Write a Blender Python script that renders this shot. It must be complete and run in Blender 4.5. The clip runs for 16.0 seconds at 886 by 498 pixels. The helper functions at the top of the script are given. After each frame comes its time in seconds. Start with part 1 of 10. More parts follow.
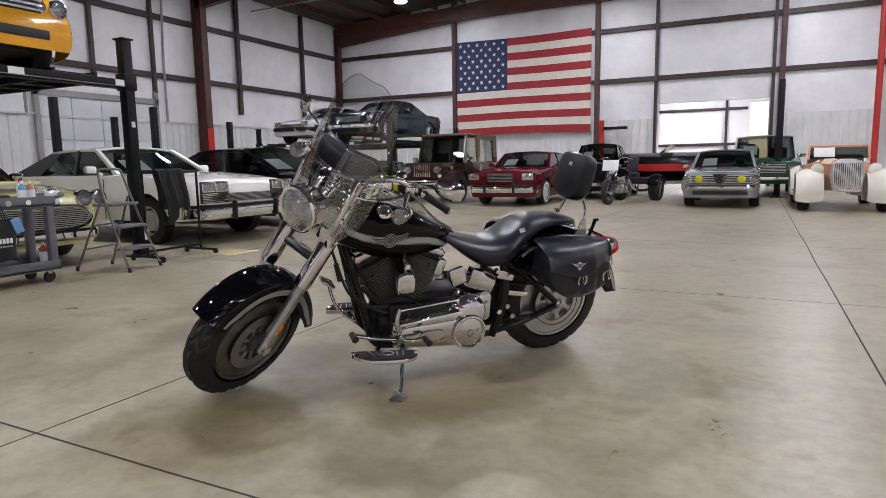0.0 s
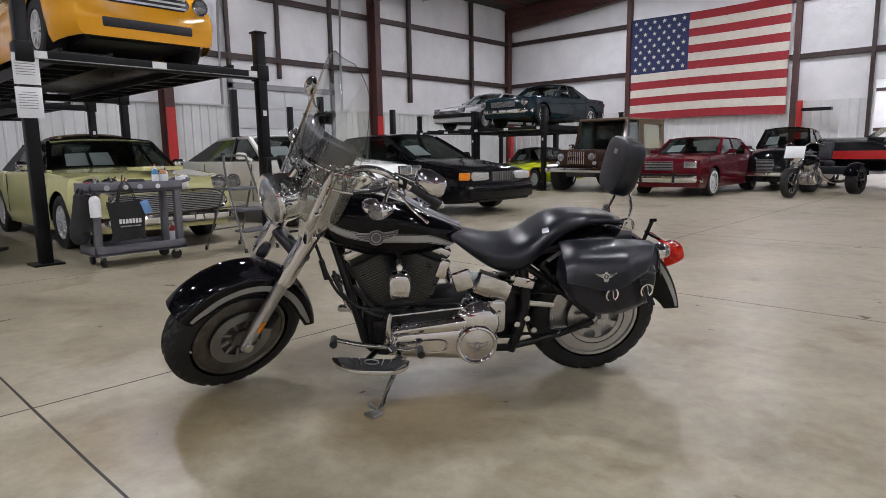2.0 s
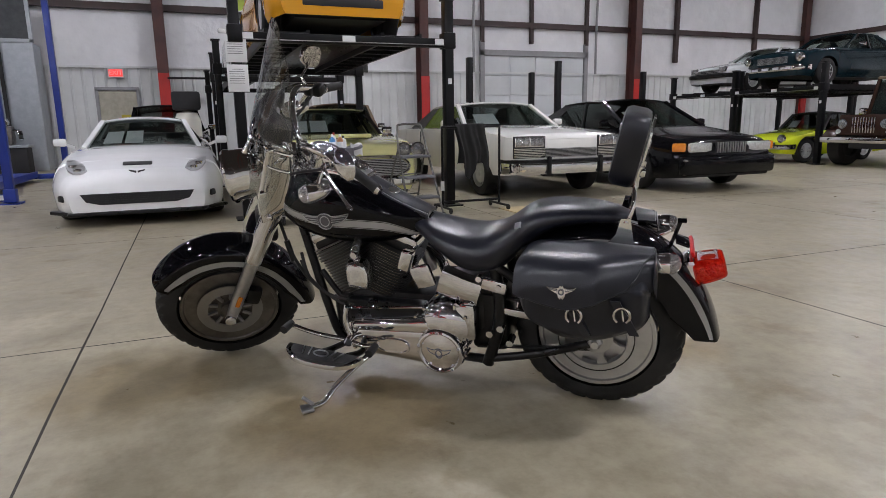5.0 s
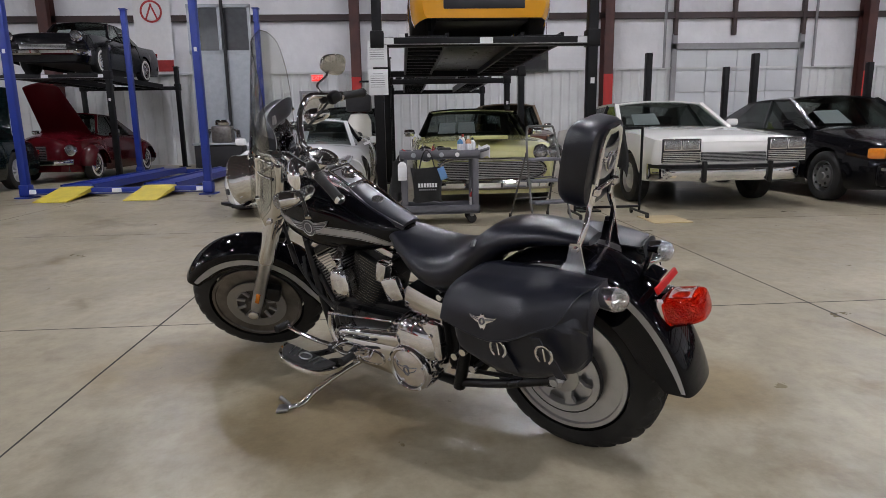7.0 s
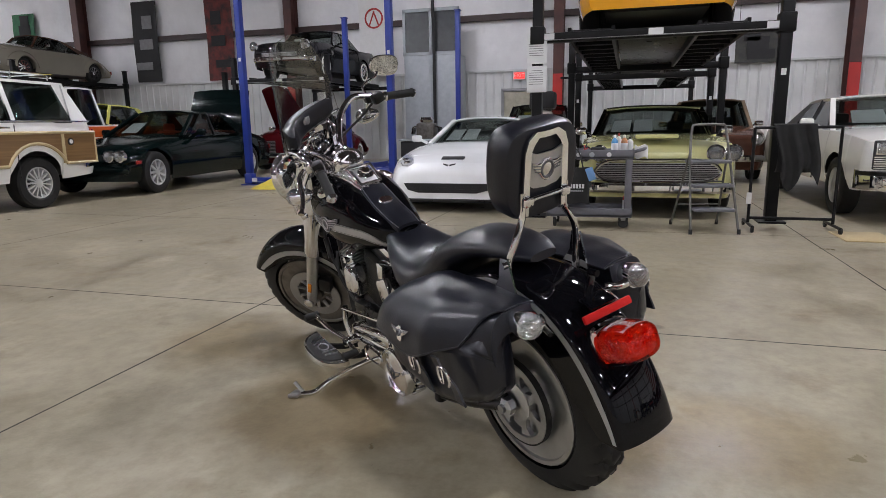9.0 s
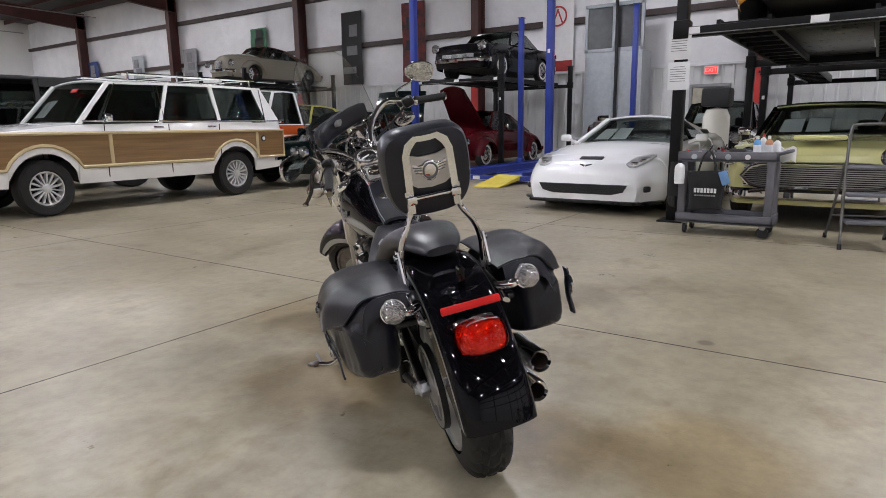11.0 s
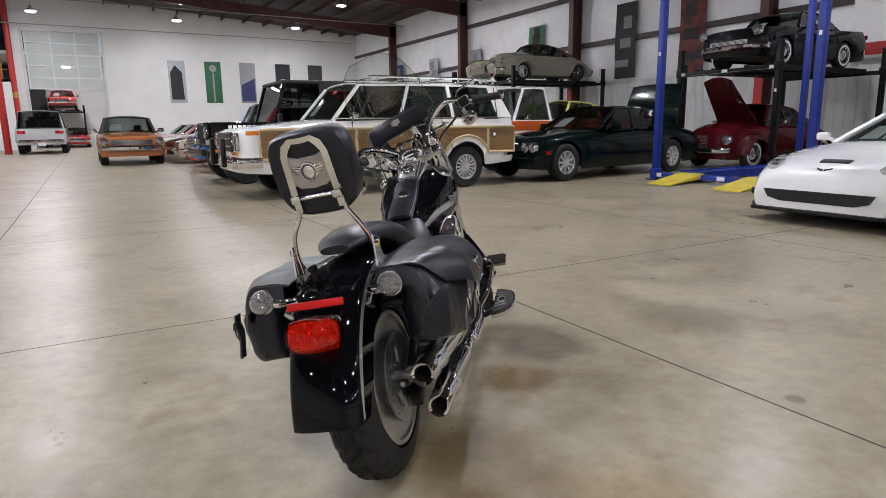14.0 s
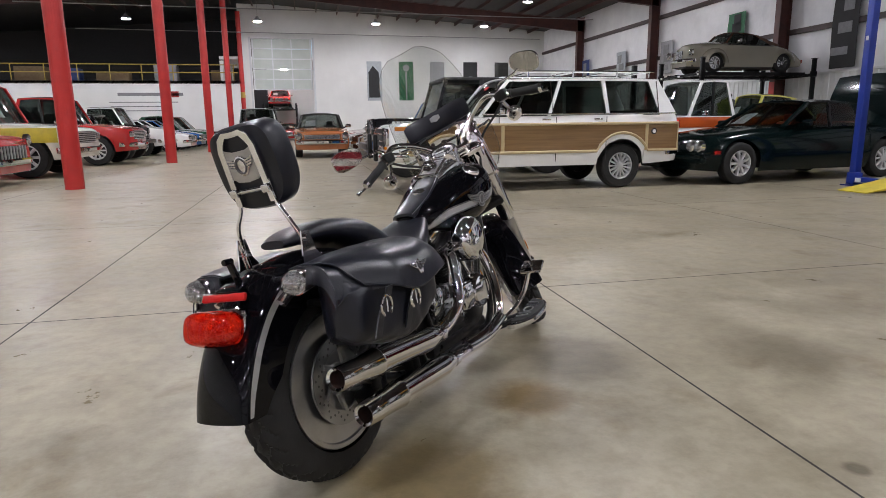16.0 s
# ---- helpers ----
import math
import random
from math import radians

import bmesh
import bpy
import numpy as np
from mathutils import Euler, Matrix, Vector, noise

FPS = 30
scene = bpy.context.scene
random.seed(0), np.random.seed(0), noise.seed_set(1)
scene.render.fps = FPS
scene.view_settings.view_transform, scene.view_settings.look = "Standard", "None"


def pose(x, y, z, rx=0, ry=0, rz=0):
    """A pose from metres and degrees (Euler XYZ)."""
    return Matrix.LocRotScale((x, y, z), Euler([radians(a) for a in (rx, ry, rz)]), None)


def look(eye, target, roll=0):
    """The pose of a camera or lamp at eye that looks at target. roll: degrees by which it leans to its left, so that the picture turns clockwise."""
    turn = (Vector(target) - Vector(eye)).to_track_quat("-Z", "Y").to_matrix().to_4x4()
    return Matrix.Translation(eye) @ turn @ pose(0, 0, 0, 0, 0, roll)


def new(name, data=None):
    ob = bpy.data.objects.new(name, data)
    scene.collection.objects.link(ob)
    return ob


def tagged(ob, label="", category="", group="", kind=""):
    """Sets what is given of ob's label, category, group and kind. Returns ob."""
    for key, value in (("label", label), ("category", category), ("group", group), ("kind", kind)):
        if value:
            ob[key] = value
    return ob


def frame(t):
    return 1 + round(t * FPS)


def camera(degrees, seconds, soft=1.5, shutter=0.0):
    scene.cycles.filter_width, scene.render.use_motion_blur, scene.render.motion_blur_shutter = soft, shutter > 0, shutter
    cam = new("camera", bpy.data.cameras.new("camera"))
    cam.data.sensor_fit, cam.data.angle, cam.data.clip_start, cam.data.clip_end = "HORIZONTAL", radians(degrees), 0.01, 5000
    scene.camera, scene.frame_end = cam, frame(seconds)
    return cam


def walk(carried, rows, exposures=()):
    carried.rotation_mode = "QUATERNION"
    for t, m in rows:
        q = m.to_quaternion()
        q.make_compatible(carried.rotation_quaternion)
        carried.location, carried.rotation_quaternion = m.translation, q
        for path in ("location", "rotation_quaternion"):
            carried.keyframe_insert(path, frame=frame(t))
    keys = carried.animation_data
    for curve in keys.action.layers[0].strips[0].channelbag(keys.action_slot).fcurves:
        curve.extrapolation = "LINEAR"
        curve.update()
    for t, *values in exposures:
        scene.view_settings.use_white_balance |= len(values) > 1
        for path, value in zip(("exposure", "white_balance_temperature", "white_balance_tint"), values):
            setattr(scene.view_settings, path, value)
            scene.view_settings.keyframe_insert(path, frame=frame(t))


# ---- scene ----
cam = camera(71.0, 16.0, soft=0.75)
METRES, EYE, TILT, LEAN, TURN = 6.78, 1.075, 0.0, 0.0, 26.7
ROWS = [
    (0.0, 0.0, 0.0, 0.0025, -0.13, -7.74, 0.97),
    (0.5, 0.0327, 0.0173, 0.0021, 4.8, -7.94, 0.92),
    (1.0, 0.0618, 0.0354, 0.0003, 9.19, -8.15, 0.96),
    (1.5, 0.0892, 0.0569, 0.0014, 12.59, -8.36, 0.92),
    (2.0, 0.1135, 0.074, 0.0016, 16.33, -8.71, 0.89),
    (2.5, 0.1394, 0.0902, 0.0028, 20.85, -9.08, 0.91),
    (3.0, 0.1612, 0.1113, 0.001, 25.12, -9.39, 0.89),
    (3.5, 0.1818, 0.1382, 0.0013, 29.33, -9.69, 0.89),
    (4.0, 0.2056, 0.1626, 0.0016, 33.33, -10.51, 0.89),
    (6.5, 0.3038, 0.2948, 0.0085, 54.67, -11.29, 0.98),
    (7.0, 0.3168, 0.3209, 0.0078, 59.58, -11.24, 0.98),
    (7.5, 0.3258, 0.3486, 0.0088, 64.73, -11.25, 0.93),
    (8.0, 0.3338, 0.3777, 0.0088, 69.28, -11.23, 0.95),
    (8.5, 0.3438, 0.4093, 0.0093, 74.62, -11.21, 0.92),
    (9.0, 0.347, 0.4393, 0.0079, 79.64, -11.2, 0.88),
    (11.5, 0.3756, 0.5919, 0.0097, 102.03, -11.1, 0.86),
    (12.0, 0.3699, 0.6211, 0.0114, 106.4, -11.1, 0.9),
    (12.5, 0.3609, 0.6512, 0.0121, 111.36, -11.12, 0.89),
    (13.0, 0.3495, 0.6777, 0.0126, 116.09, -11.12, 0.85),
    (13.5, 0.3294, 0.6984, 0.0112, 119.95, -11.18, 0.82),
    (14.0, 0.3101, 0.72, 0.0099, 123.79, -11.2, 0.82),
    (14.5, 0.2893, 0.7429, 0.0096, 127.72, -11.21, 0.79),
    (15.0, 0.271, 0.7625, 0.0092, 132.24, -11.21, 0.75),
    (15.5, 0.2467, 0.7747, 0.0074, 136.59, -11.26, 0.72),
    (16.0, 0.221, 0.7885, 0.0078, 141.04, -11.28, 0.68),
]
walk(cam, [(t, pose(0, 0, EYE, TILT, LEAN, TURN) @ pose(METRES * x, METRES * y, METRES * z, 90 + pitch, roll, yaw)) for t, x, y, z, yaw, pitch, roll in ROWS], [(0.0, -0.03, 6360, 18.0), (2.5, -0.06, 6360, 18.0), (4.2, -0.17, 6360, 18.0), (7.5, -0.15, 6380, 18.0), (9.2, -0.03, 6420, 18.0), (12.5, 0.06, 6450, 18.0), (16.0, 0.0, 6450, 18.0)])

# ---- world and light ----
world = bpy.data.worlds.new("daylight")
world.use_nodes = True
scene.world = world
wn = world.node_tree.nodes
sky = wn.new("ShaderNodeTexSky")
sky.sky_type, sky.sun_disc, sky.sun_elevation, sky.sun_rotation = "NISHITA", False, radians(35), radians(20)
world.node_tree.links.new(sky.outputs["Color"], wn["Background"].inputs["Color"])
wn["Background"].inputs["Strength"].default_value = 0.12
sun = new("sun", bpy.data.lights.new("sun", "SUN"))
sun.data.energy, sun.data.angle, sun.data.color = 2.0, radians(0.5), (1.0, 0.95, 0.88)
sun.matrix_basis = look((0, 0, 30), (6, -14, 0))
LAMP_STRENGTH = 425.0
LAMP_COLOR = (0.95, 0.98, 1.0, 1)


# ---- materials ----
def shader(name):
    m = bpy.data.materials.new(name)
    m.use_nodes = True
    nt = m.node_tree
    return m, nt, nt.nodes["Principled BSDF"]


def node(nt, kind, **values):
    n = nt.nodes.new(kind)
    for key, value in values.items():
        n.inputs[key.replace("_", " ")].default_value = value
    return n


def surface(name, c1, c2=None, rough=0.5, metal=0.0, scale=6.0, fine=60.0, bump=0.1, coat=0.0, rough2=None, sharp=(0.35, 0.65), spec=0.5, dist=0.01, stretch=(1, 1, 1), random_tint=0.0):
    """A two-scale procedural surface: a broad mottle between c1 and c2, a fine grain in the relief."""
    m, nt, b = shader(name)
    c2 = c2 or tuple(v * 0.8 for v in c1)
    co = nt.nodes.new("ShaderNodeTexCoord")
    mp = nt.nodes.new("ShaderNodeMapping")
    mp.inputs["Scale"].default_value = stretch
    nt.links.new(co.outputs["Object"], mp.inputs["Vector"])
    n1, n2 = node(nt, "ShaderNodeTexNoise", Scale=scale, Detail=6.0, Roughness=0.6), node(nt, "ShaderNodeTexNoise", Scale=fine, Detail=3.0)
    for n in (n1, n2):
        nt.links.new(mp.outputs["Vector"], n.inputs["Vector"])
    ramp = nt.nodes.new("ShaderNodeValToRGB")
    ramp.color_ramp.elements[0].position, ramp.color_ramp.elements[1].position = sharp
    ramp.color_ramp.elements[0].color, ramp.color_ramp.elements[1].color = (*c1, 1), (*c2, 1)
    nt.links.new(n1.outputs["Fac"], ramp.inputs["Fac"])
    colour = ramp.outputs["Color"]
    if random_tint:
        info = nt.nodes.new("ShaderNodeObjectInfo")
        hsv = nt.nodes.new("ShaderNodeHueSaturation")
        mr = nt.nodes.new("ShaderNodeMapRange")
        mr.inputs["To Min"].default_value, mr.inputs["To Max"].default_value = 1 - random_tint, 1 + random_tint
        nt.links.new(info.outputs["Random"], mr.inputs["Value"])
        nt.links.new(mr.outputs["Result"], hsv.inputs["Value"])
        nt.links.new(colour, hsv.inputs["Color"])
        colour = hsv.outputs["Color"]
    nt.links.new(colour, b.inputs["Base Color"])
    if rough2 is not None:
        mr = nt.nodes.new("ShaderNodeMapRange")
        mr.inputs["To Min"].default_value, mr.inputs["To Max"].default_value = rough, rough2
        nt.links.new(n1.outputs["Fac"], mr.inputs["Value"])
        nt.links.new(mr.outputs["Result"], b.inputs["Roughness"])
    else:
        b.inputs["Roughness"].default_value = rough
    b.inputs["Metallic"].default_value, b.inputs["Specular IOR Level"].default_value = metal, spec
    b.inputs["Coat Weight"].default_value, b.inputs["Coat Roughness"].default_value = coat, 0.04
    if bump:
        bp = node(nt, "ShaderNodeBump", Strength=bump, Distance=dist)
        nt.links.new(n2.outputs["Fac"], bp.inputs["Height"])
        nt.links.new(bp.outputs["Normal"], b.inputs["Normal"])
    return m


def paint(name, c, rough=0.28, coat=0.9, metal=0.0, dust=0.08, spec=0.25):
    return surface(name, c, tuple(v * (1 - dust) + 0.3 * dust * 0.3 for v in c), rough, metal, 2.5, 25.0, 0.015, coat, spec=spec)


def glass(name, tint=(0.5, 0.55, 0.55), base=0.045, rough=0.0):
    """Thin clear glazing: tinted see-through, with gloss that grows towards grazing."""
    m, nt, b = shader(name)
    out = nt.nodes["Material Output"]
    tr, gl, mix = nt.nodes.new("ShaderNodeBsdfTransparent"), nt.nodes.new("ShaderNodeBsdfGlossy"), nt.nodes.new("ShaderNodeMixShader")
    lw = node(nt, "ShaderNodeLayerWeight", Blend=0.5)
    po, mu = nt.nodes.new("ShaderNodeMath"), nt.nodes.new("ShaderNodeMath")
    po.operation, mu.operation = "POWER", "MULTIPLY_ADD"
    po.inputs[1].default_value = 5.0
    mu.inputs[1].default_value, mu.inputs[2].default_value = 0.85, base
    nt.links.new(lw.outputs["Facing"], po.inputs[0])
    nt.links.new(po.outputs[0], mu.inputs[0])
    tr.inputs["Color"].default_value, gl.inputs["Roughness"].default_value = (*tint, 1), rough
    nt.links.new(mu.outputs[0], mix.inputs["Fac"])
    nt.links.new(tr.outputs["BSDF"], mix.inputs[1])
    nt.links.new(gl.outputs["BSDF"], mix.inputs[2])
    nt.links.new(mix.outputs["Shader"], out.inputs["Surface"])
    return m


def glow(name, c, strength):
    m, nt, b = shader(name)
    b.inputs["Base Color"].default_value = c
    b.inputs["Emission Color"].default_value, b.inputs["Emission Strength"].default_value = c, strength
    return m


def concrete():
    """Sealed warehouse slab: tan-grey with broad clouds, dark drips and a worn satin sheen."""
    m, nt, b = shader("sealed_concrete")
    co = nt.nodes.new("ShaderNodeTexCoord")
    big = node(nt, "ShaderNodeTexNoise", Scale=0.55, Detail=8.0, Roughness=0.62, Distortion=0.6)
    mid = node(nt, "ShaderNodeTexNoise", Scale=3.2, Detail=8.0, Roughness=0.65)
    fine = node(nt, "ShaderNodeTexNoise", Scale=70.0, Detail=4.0)
    spot = node(nt, "ShaderNodeTexNoise", Scale=1.7, Detail=7.0, Roughness=0.62, Distortion=0.15)
    patch = node(nt, "ShaderNodeTexNoise", Scale=11.0, Detail=6.0, Roughness=0.7)
    for n in (big, mid, fine, spot, patch):
        nt.links.new(co.outputs["Object"], n.inputs["Vector"])
    r1 = nt.nodes.new("ShaderNodeValToRGB")
    e = r1.color_ramp.elements
    e[0].position, e[0].color, e[1].position, e[1].color = 0.30, (0.240, 0.208, 0.146, 1), 0.70, (0.385, 0.348, 0.260, 1)
    nt.links.new(big.outputs["Fac"], r1.inputs["Fac"])
    r2 = nt.nodes.new("ShaderNodeValToRGB")
    e = r2.color_ramp.elements
    e[0].position, e[0].color, e[1].position, e[1].color = 0.34, (0.78, 0.765, 0.73, 1), 0.62, (1.07, 1.065, 1.055, 1)
    nt.links.new(mid.outputs["Fac"], r2.inputs["Fac"])
    r3 = nt.nodes.new("ShaderNodeValToRGB")
    e = r3.color_ramp.elements
    e[0].position, e[0].color, e[1].position, e[1].color = 0.30, (0.66, 0.60, 0.50, 1), 0.44, (1, 1, 1, 1)
    nt.links.new(spot.outputs["Fac"], r3.inputs["Fac"])
    m1, m2 = nt.nodes.new("ShaderNodeMix"), nt.nodes.new("ShaderNodeMix")
    for mx in (m1, m2):
        mx.data_type, mx.blend_type = "RGBA", "MULTIPLY"
        mx.inputs["Factor"].default_value = 1.0
    nt.links.new(r1.outputs["Color"], m1.inputs["A"])
    nt.links.new(r2.outputs["Color"], m1.inputs["B"])
    nt.links.new(m1.outputs["Result"], m2.inputs["A"])
    nt.links.new(r3.outputs["Color"], m2.inputs["B"])
    r4 = nt.nodes.new("ShaderNodeValToRGB")
    e = r4.color_ramp.elements
    e[0].position, e[0].color, e[1].position, e[1].color = 0.36, (0.86, 0.85, 0.82, 1), 0.58, (1.04, 1.04, 1.03, 1)
    nt.links.new(patch.outputs["Fac"], r4.inputs["Fac"])
    m3 = nt.nodes.new("ShaderNodeMix")
    m3.data_type, m3.blend_type = "RGBA", "MULTIPLY"
    m3.inputs["Factor"].default_value = 1.0
    nt.links.new(m2.outputs["Result"], m3.inputs["A"])
    nt.links.new(r4.outputs["Color"], m3.inputs["B"])
    # ragged floor patches, old oil and rust stains among them: x, y, radius, colour
    ragged = node(nt, "ShaderNodeTexNoise", Scale=4.5, Detail=7.0, Roughness=0.68)
    nt.links.new(co.outputs["Object"], ragged.inputs["Vector"])
    base = m3.outputs["Result"]
    # the patch at (-2.05, 1.75) paints the motorcycle's shadow into the slab colour
    for x, y, r, col in ((-2.30, 2.76, 0.42, (0.60, 0.58, 0.58)), (-1.92, 3.13, 0.24, (0.62, 0.50, 0.34)), (-3.31, 2.92, 0.45, (0.72, 0.70, 0.68)), (-1.38, 3.62, 0.40, (0.60, 0.52, 0.36)), (-2.78, 3.91, 0.06, (0.45, 0.42, 0.38)), (-1.55, 4.15, 0.50, (0.86, 0.76, 0.60)), (-2.05, 1.75, 0.60, (0.74, 0.67, 0.55)), (-1.35, 2.55, 0.60, (0.72, 0.64, 0.52))):
        far = node(nt, "ShaderNodeVectorMath")
        far.operation = "DISTANCE"
        far.inputs[1].default_value = (x, y, 0)
        nt.links.new(co.outputs["Object"], far.inputs[0])
        fall = nt.nodes.new("ShaderNodeMapRange")
        fall.inputs["From Min"].default_value, fall.inputs["From Max"].default_value = r, 0.0
        fall.inputs["To Min"].default_value, fall.inputs["To Max"].default_value = 0.0, 1.0
        nt.links.new(far.outputs["Value"], fall.inputs["Value"])
        rag = node(nt, "ShaderNodeMath")
        rag.operation = "MULTIPLY"
        nt.links.new(fall.outputs["Result"], rag.inputs[0])
        nt.links.new(ragged.outputs["Fac"], rag.inputs[1])
        edge = nt.nodes.new("ShaderNodeMapRange")
        edge.inputs["From Min"].default_value, edge.inputs["From Max"].default_value = 0.06, 0.27
        nt.links.new(rag.outputs["Value"], edge.inputs["Value"])
        mx = nt.nodes.new("ShaderNodeMix")
        mx.data_type, mx.blend_type = "RGBA", "MULTIPLY"
        mx.inputs["B"].default_value = col + (1,)
        nt.links.new(edge.outputs["Result"], mx.inputs["Factor"])
        nt.links.new(base, mx.inputs["A"])
        base = mx.outputs["Result"]
    nt.links.new(base, b.inputs["Base Color"])
    mr = nt.nodes.new("ShaderNodeMapRange")
    mr.inputs["From Min"].default_value, mr.inputs["From Max"].default_value = 0.3, 0.7
    mr.inputs["To Min"].default_value, mr.inputs["To Max"].default_value = 0.26, 0.48
    nt.links.new(mid.outputs["Fac"], mr.inputs["Value"])
    nt.links.new(mr.outputs["Result"], b.inputs["Roughness"])
    bp = node(nt, "ShaderNodeBump", Strength=0.06, Distance=0.01)
    nt.links.new(fine.outputs["Fac"], bp.inputs["Height"])
    nt.links.new(bp.outputs["Normal"], b.inputs["Normal"])
    return m


M = {}
M["floor"] = concrete()
M["joint"] = surface("joint_filler", (0.035, 0.03, 0.026), rough=0.8)
M["vinyl"] = surface("insulation_vinyl", (0.80, 0.80, 0.82), (0.70, 0.70, 0.72), 0.30, 0.0, 0.9, 2.2, 0.35, dist=0.12)
M["liner"] = surface("liner_panel", (0.68, 0.69, 0.69), (0.60, 0.61, 0.61), 0.42, 0.0, 1.5, 30, 0.03)
M["southwall"] = surface("white_wall", (0.74, 0.74, 0.73), (0.68, 0.68, 0.67), 0.6, 0.0, 0.6, 20, 0.05)
M["oxide"] = surface("red_oxide_steel", (0.085, 0.028, 0.022), (0.055, 0.02, 0.018), 0.5, 0.0, 2.0, 40, 0.05)
M["girt"] = surface("dark_girt_steel", (0.045, 0.022, 0.020), (0.03, 0.017, 0.016), 0.5, 0.0, 2.0, 40, 0.05)
M["redpost"] = surface("bright_red_paint", (0.50, 0.025, 0.02), (0.40, 0.02, 0.018), 0.38, 0.0, 1.5, 40, 0.03)
M["roof"] = surface("roof_deck", (0.050, 0.046, 0.045), (0.035, 0.033, 0.032), 0.6, 0.0, 1.0, 8, 0.1)
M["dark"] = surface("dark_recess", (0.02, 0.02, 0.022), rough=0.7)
M["lamp"] = glow("lamp_lens", LAMP_COLOR, LAMP_STRENGTH)
M["grey"] = surface("grey_paint", (0.30, 0.30, 0.31), (0.26, 0.26, 0.27), 0.45)
M["doorwhite"] = surface("door_panel_white", (0.62, 0.64, 0.66), (0.56, 0.58, 0.60), 0.45, scale=1.0)
M["doorgreen"] = surface("door_panel_grey_green", (0.50, 0.54, 0.50), (0.44, 0.48, 0.45), 0.4, scale=1.0)
M["beige"] = surface("beige_door", (0.48, 0.45, 0.36), rough=0.5)
M["blackpost"] = surface("black_powder_coat", (0.004, 0.004, 0.005), (0.007, 0.007, 0.008), 0.42, 0.0, 3.0, 80, 0.05, spec=0.2)
M["blue"] = surface("blue_powder_coat", (0.012, 0.035, 0.26), (0.01, 0.028, 0.21), 0.35, 0.0, 3.0, 80, 0.05)
M["yellow"] = surface("yellow_ramp_paint", (0.62, 0.50, 0.04), (0.50, 0.40, 0.05), 0.5, 0.0, 5.0, 60, 0.1)
M["steel"] = surface("bare_steel", (0.42, 0.42, 0.42), (0.34, 0.34, 0.34), 0.35, 1.0, 5, 90, 0.05)
M["paper"] = surface("white_paper", (0.78, 0.79, 0.80), (0.74, 0.75, 0.76), 0.6)
M["ink"] = surface("printed_ink", (0.22, 0.22, 0.23), rough=0.6)
M["white"] = surface("white_plain", (0.75, 0.75, 0.75), (0.70, 0.70, 0.70), 0.5)
M["flagred"] = surface("flag_red_cloth", (0.34, 0.022, 0.03), (0.28, 0.018, 0.026), 0.75, fine=200, bump=0.1)
M["flagwhite"] = surface("flag_white_cloth", (0.66, 0.62, 0.54), (0.60, 0.57, 0.50), 0.75, fine=200, bump=0.1)
M["flagblue"] = surface("flag_blue_cloth", (0.02, 0.03, 0.10), (0.016, 0.025, 0.085), 0.75, fine=200, bump=0.1)
M["chrome"] = surface("chrome", (0.80, 0.80, 0.81), (0.74, 0.74, 0.76), 0.025, 1.0, 8, 30, 0.004, rough2=0.06)
M["satin"] = surface("satin_alloy", (0.52, 0.52, 0.53), (0.44, 0.44, 0.45), 0.24, 1.0, 14, 90, 0.04, rough2=0.36)
M["oldalloy"] = surface("dull_cast_alloy", (0.25, 0.235, 0.22), (0.15, 0.14, 0.13), 0.38, 1.0, 10, 60, 0.08, rough2=0.5)
M["gloss"] = surface("gloss_black_paint", (0.002, 0.002, 0.003), (0.003, 0.003, 0.004), 0.04, 0.0, 3.0, 25.0, 0.0, 0.0, spec=0.26)
M["rimpaint"] = surface("silver_wheel_paint", (0.62, 0.62, 0.62), (0.54, 0.54, 0.54), 0.32, 0.35, 10, 60, 0.02)
M["stripe"] = paint("silver_stripe", (0.36, 0.355, 0.345), 0.35, 0.5, 0.3)
M["leather"] = surface("black_leather", (0.005, 0.0056, 0.0095), (0.009, 0.0100, 0.0160), 0.25, 0.0, 12, 190, 0.12, rough2=0.37, dist=0.004, spec=0.45)
M["rubber"] = surface("tyre_rubber", (0.009, 0.009, 0.009), (0.018, 0.0175, 0.017), 0.58, 0.0, 9, 120, 0.15, rough2=0.72, dist=0.004, spec=0.35)
M["black"] = surface("black_enamel", (0.003, 0.003, 0.0035), (0.006, 0.006, 0.006), 0.22, 0.0, 9, 120, 0.06, rough2=0.36, spec=0.32)
M["screen"] = glass("clear_windscreen", (0.94, 0.95, 0.94), 0.085)
M["autoglass"] = glass("vehicle_glass", (0.44, 0.475, 0.46), 0.06)
M["clearlens"] = glass("clear_lens", (0.80, 0.80, 0.80), 0.08)
M["redlens"] = surface("red_lens", (0.80, 0.018, 0.010), (0.50, 0.006, 0.005), 0.14, 0.75, 30, 130, 0.6, 1.0, dist=0.010, sharp=(0.42, 0.58))
M["amber"] = surface("amber_lens", (0.70, 0.22, 0.01), (0.6, 0.18, 0.01), 0.15, 0.0, 30, 160, 0.2, 1.0)
M["redtape"] = surface("red_tape", (0.46, 0.010, 0.008), (0.40, 0.008, 0.006), 0.5, spec=0.15)
M["mirror"] = surface("mirror_glass", (0.86, 0.87, 0.87), (0.84, 0.85, 0.85), 0.02, 1.0, 8, 30, 0.0)
M["fin"] = surface("machined_fin_edge", (0.52, 0.51, 0.49), (0.34, 0.335, 0.33), 0.25, 0.9, 12, 80, 0.05)
M["screenedge"] = glass("screen_edge", (0.72, 0.72, 0.70), 0.10, 0.08)
M["bright"] = surface("bright_chrome", (0.88, 0.88, 0.88), (0.80, 0.80, 0.81), 0.10, 1.0, 10, 40, 0.01, rough2=0.17)
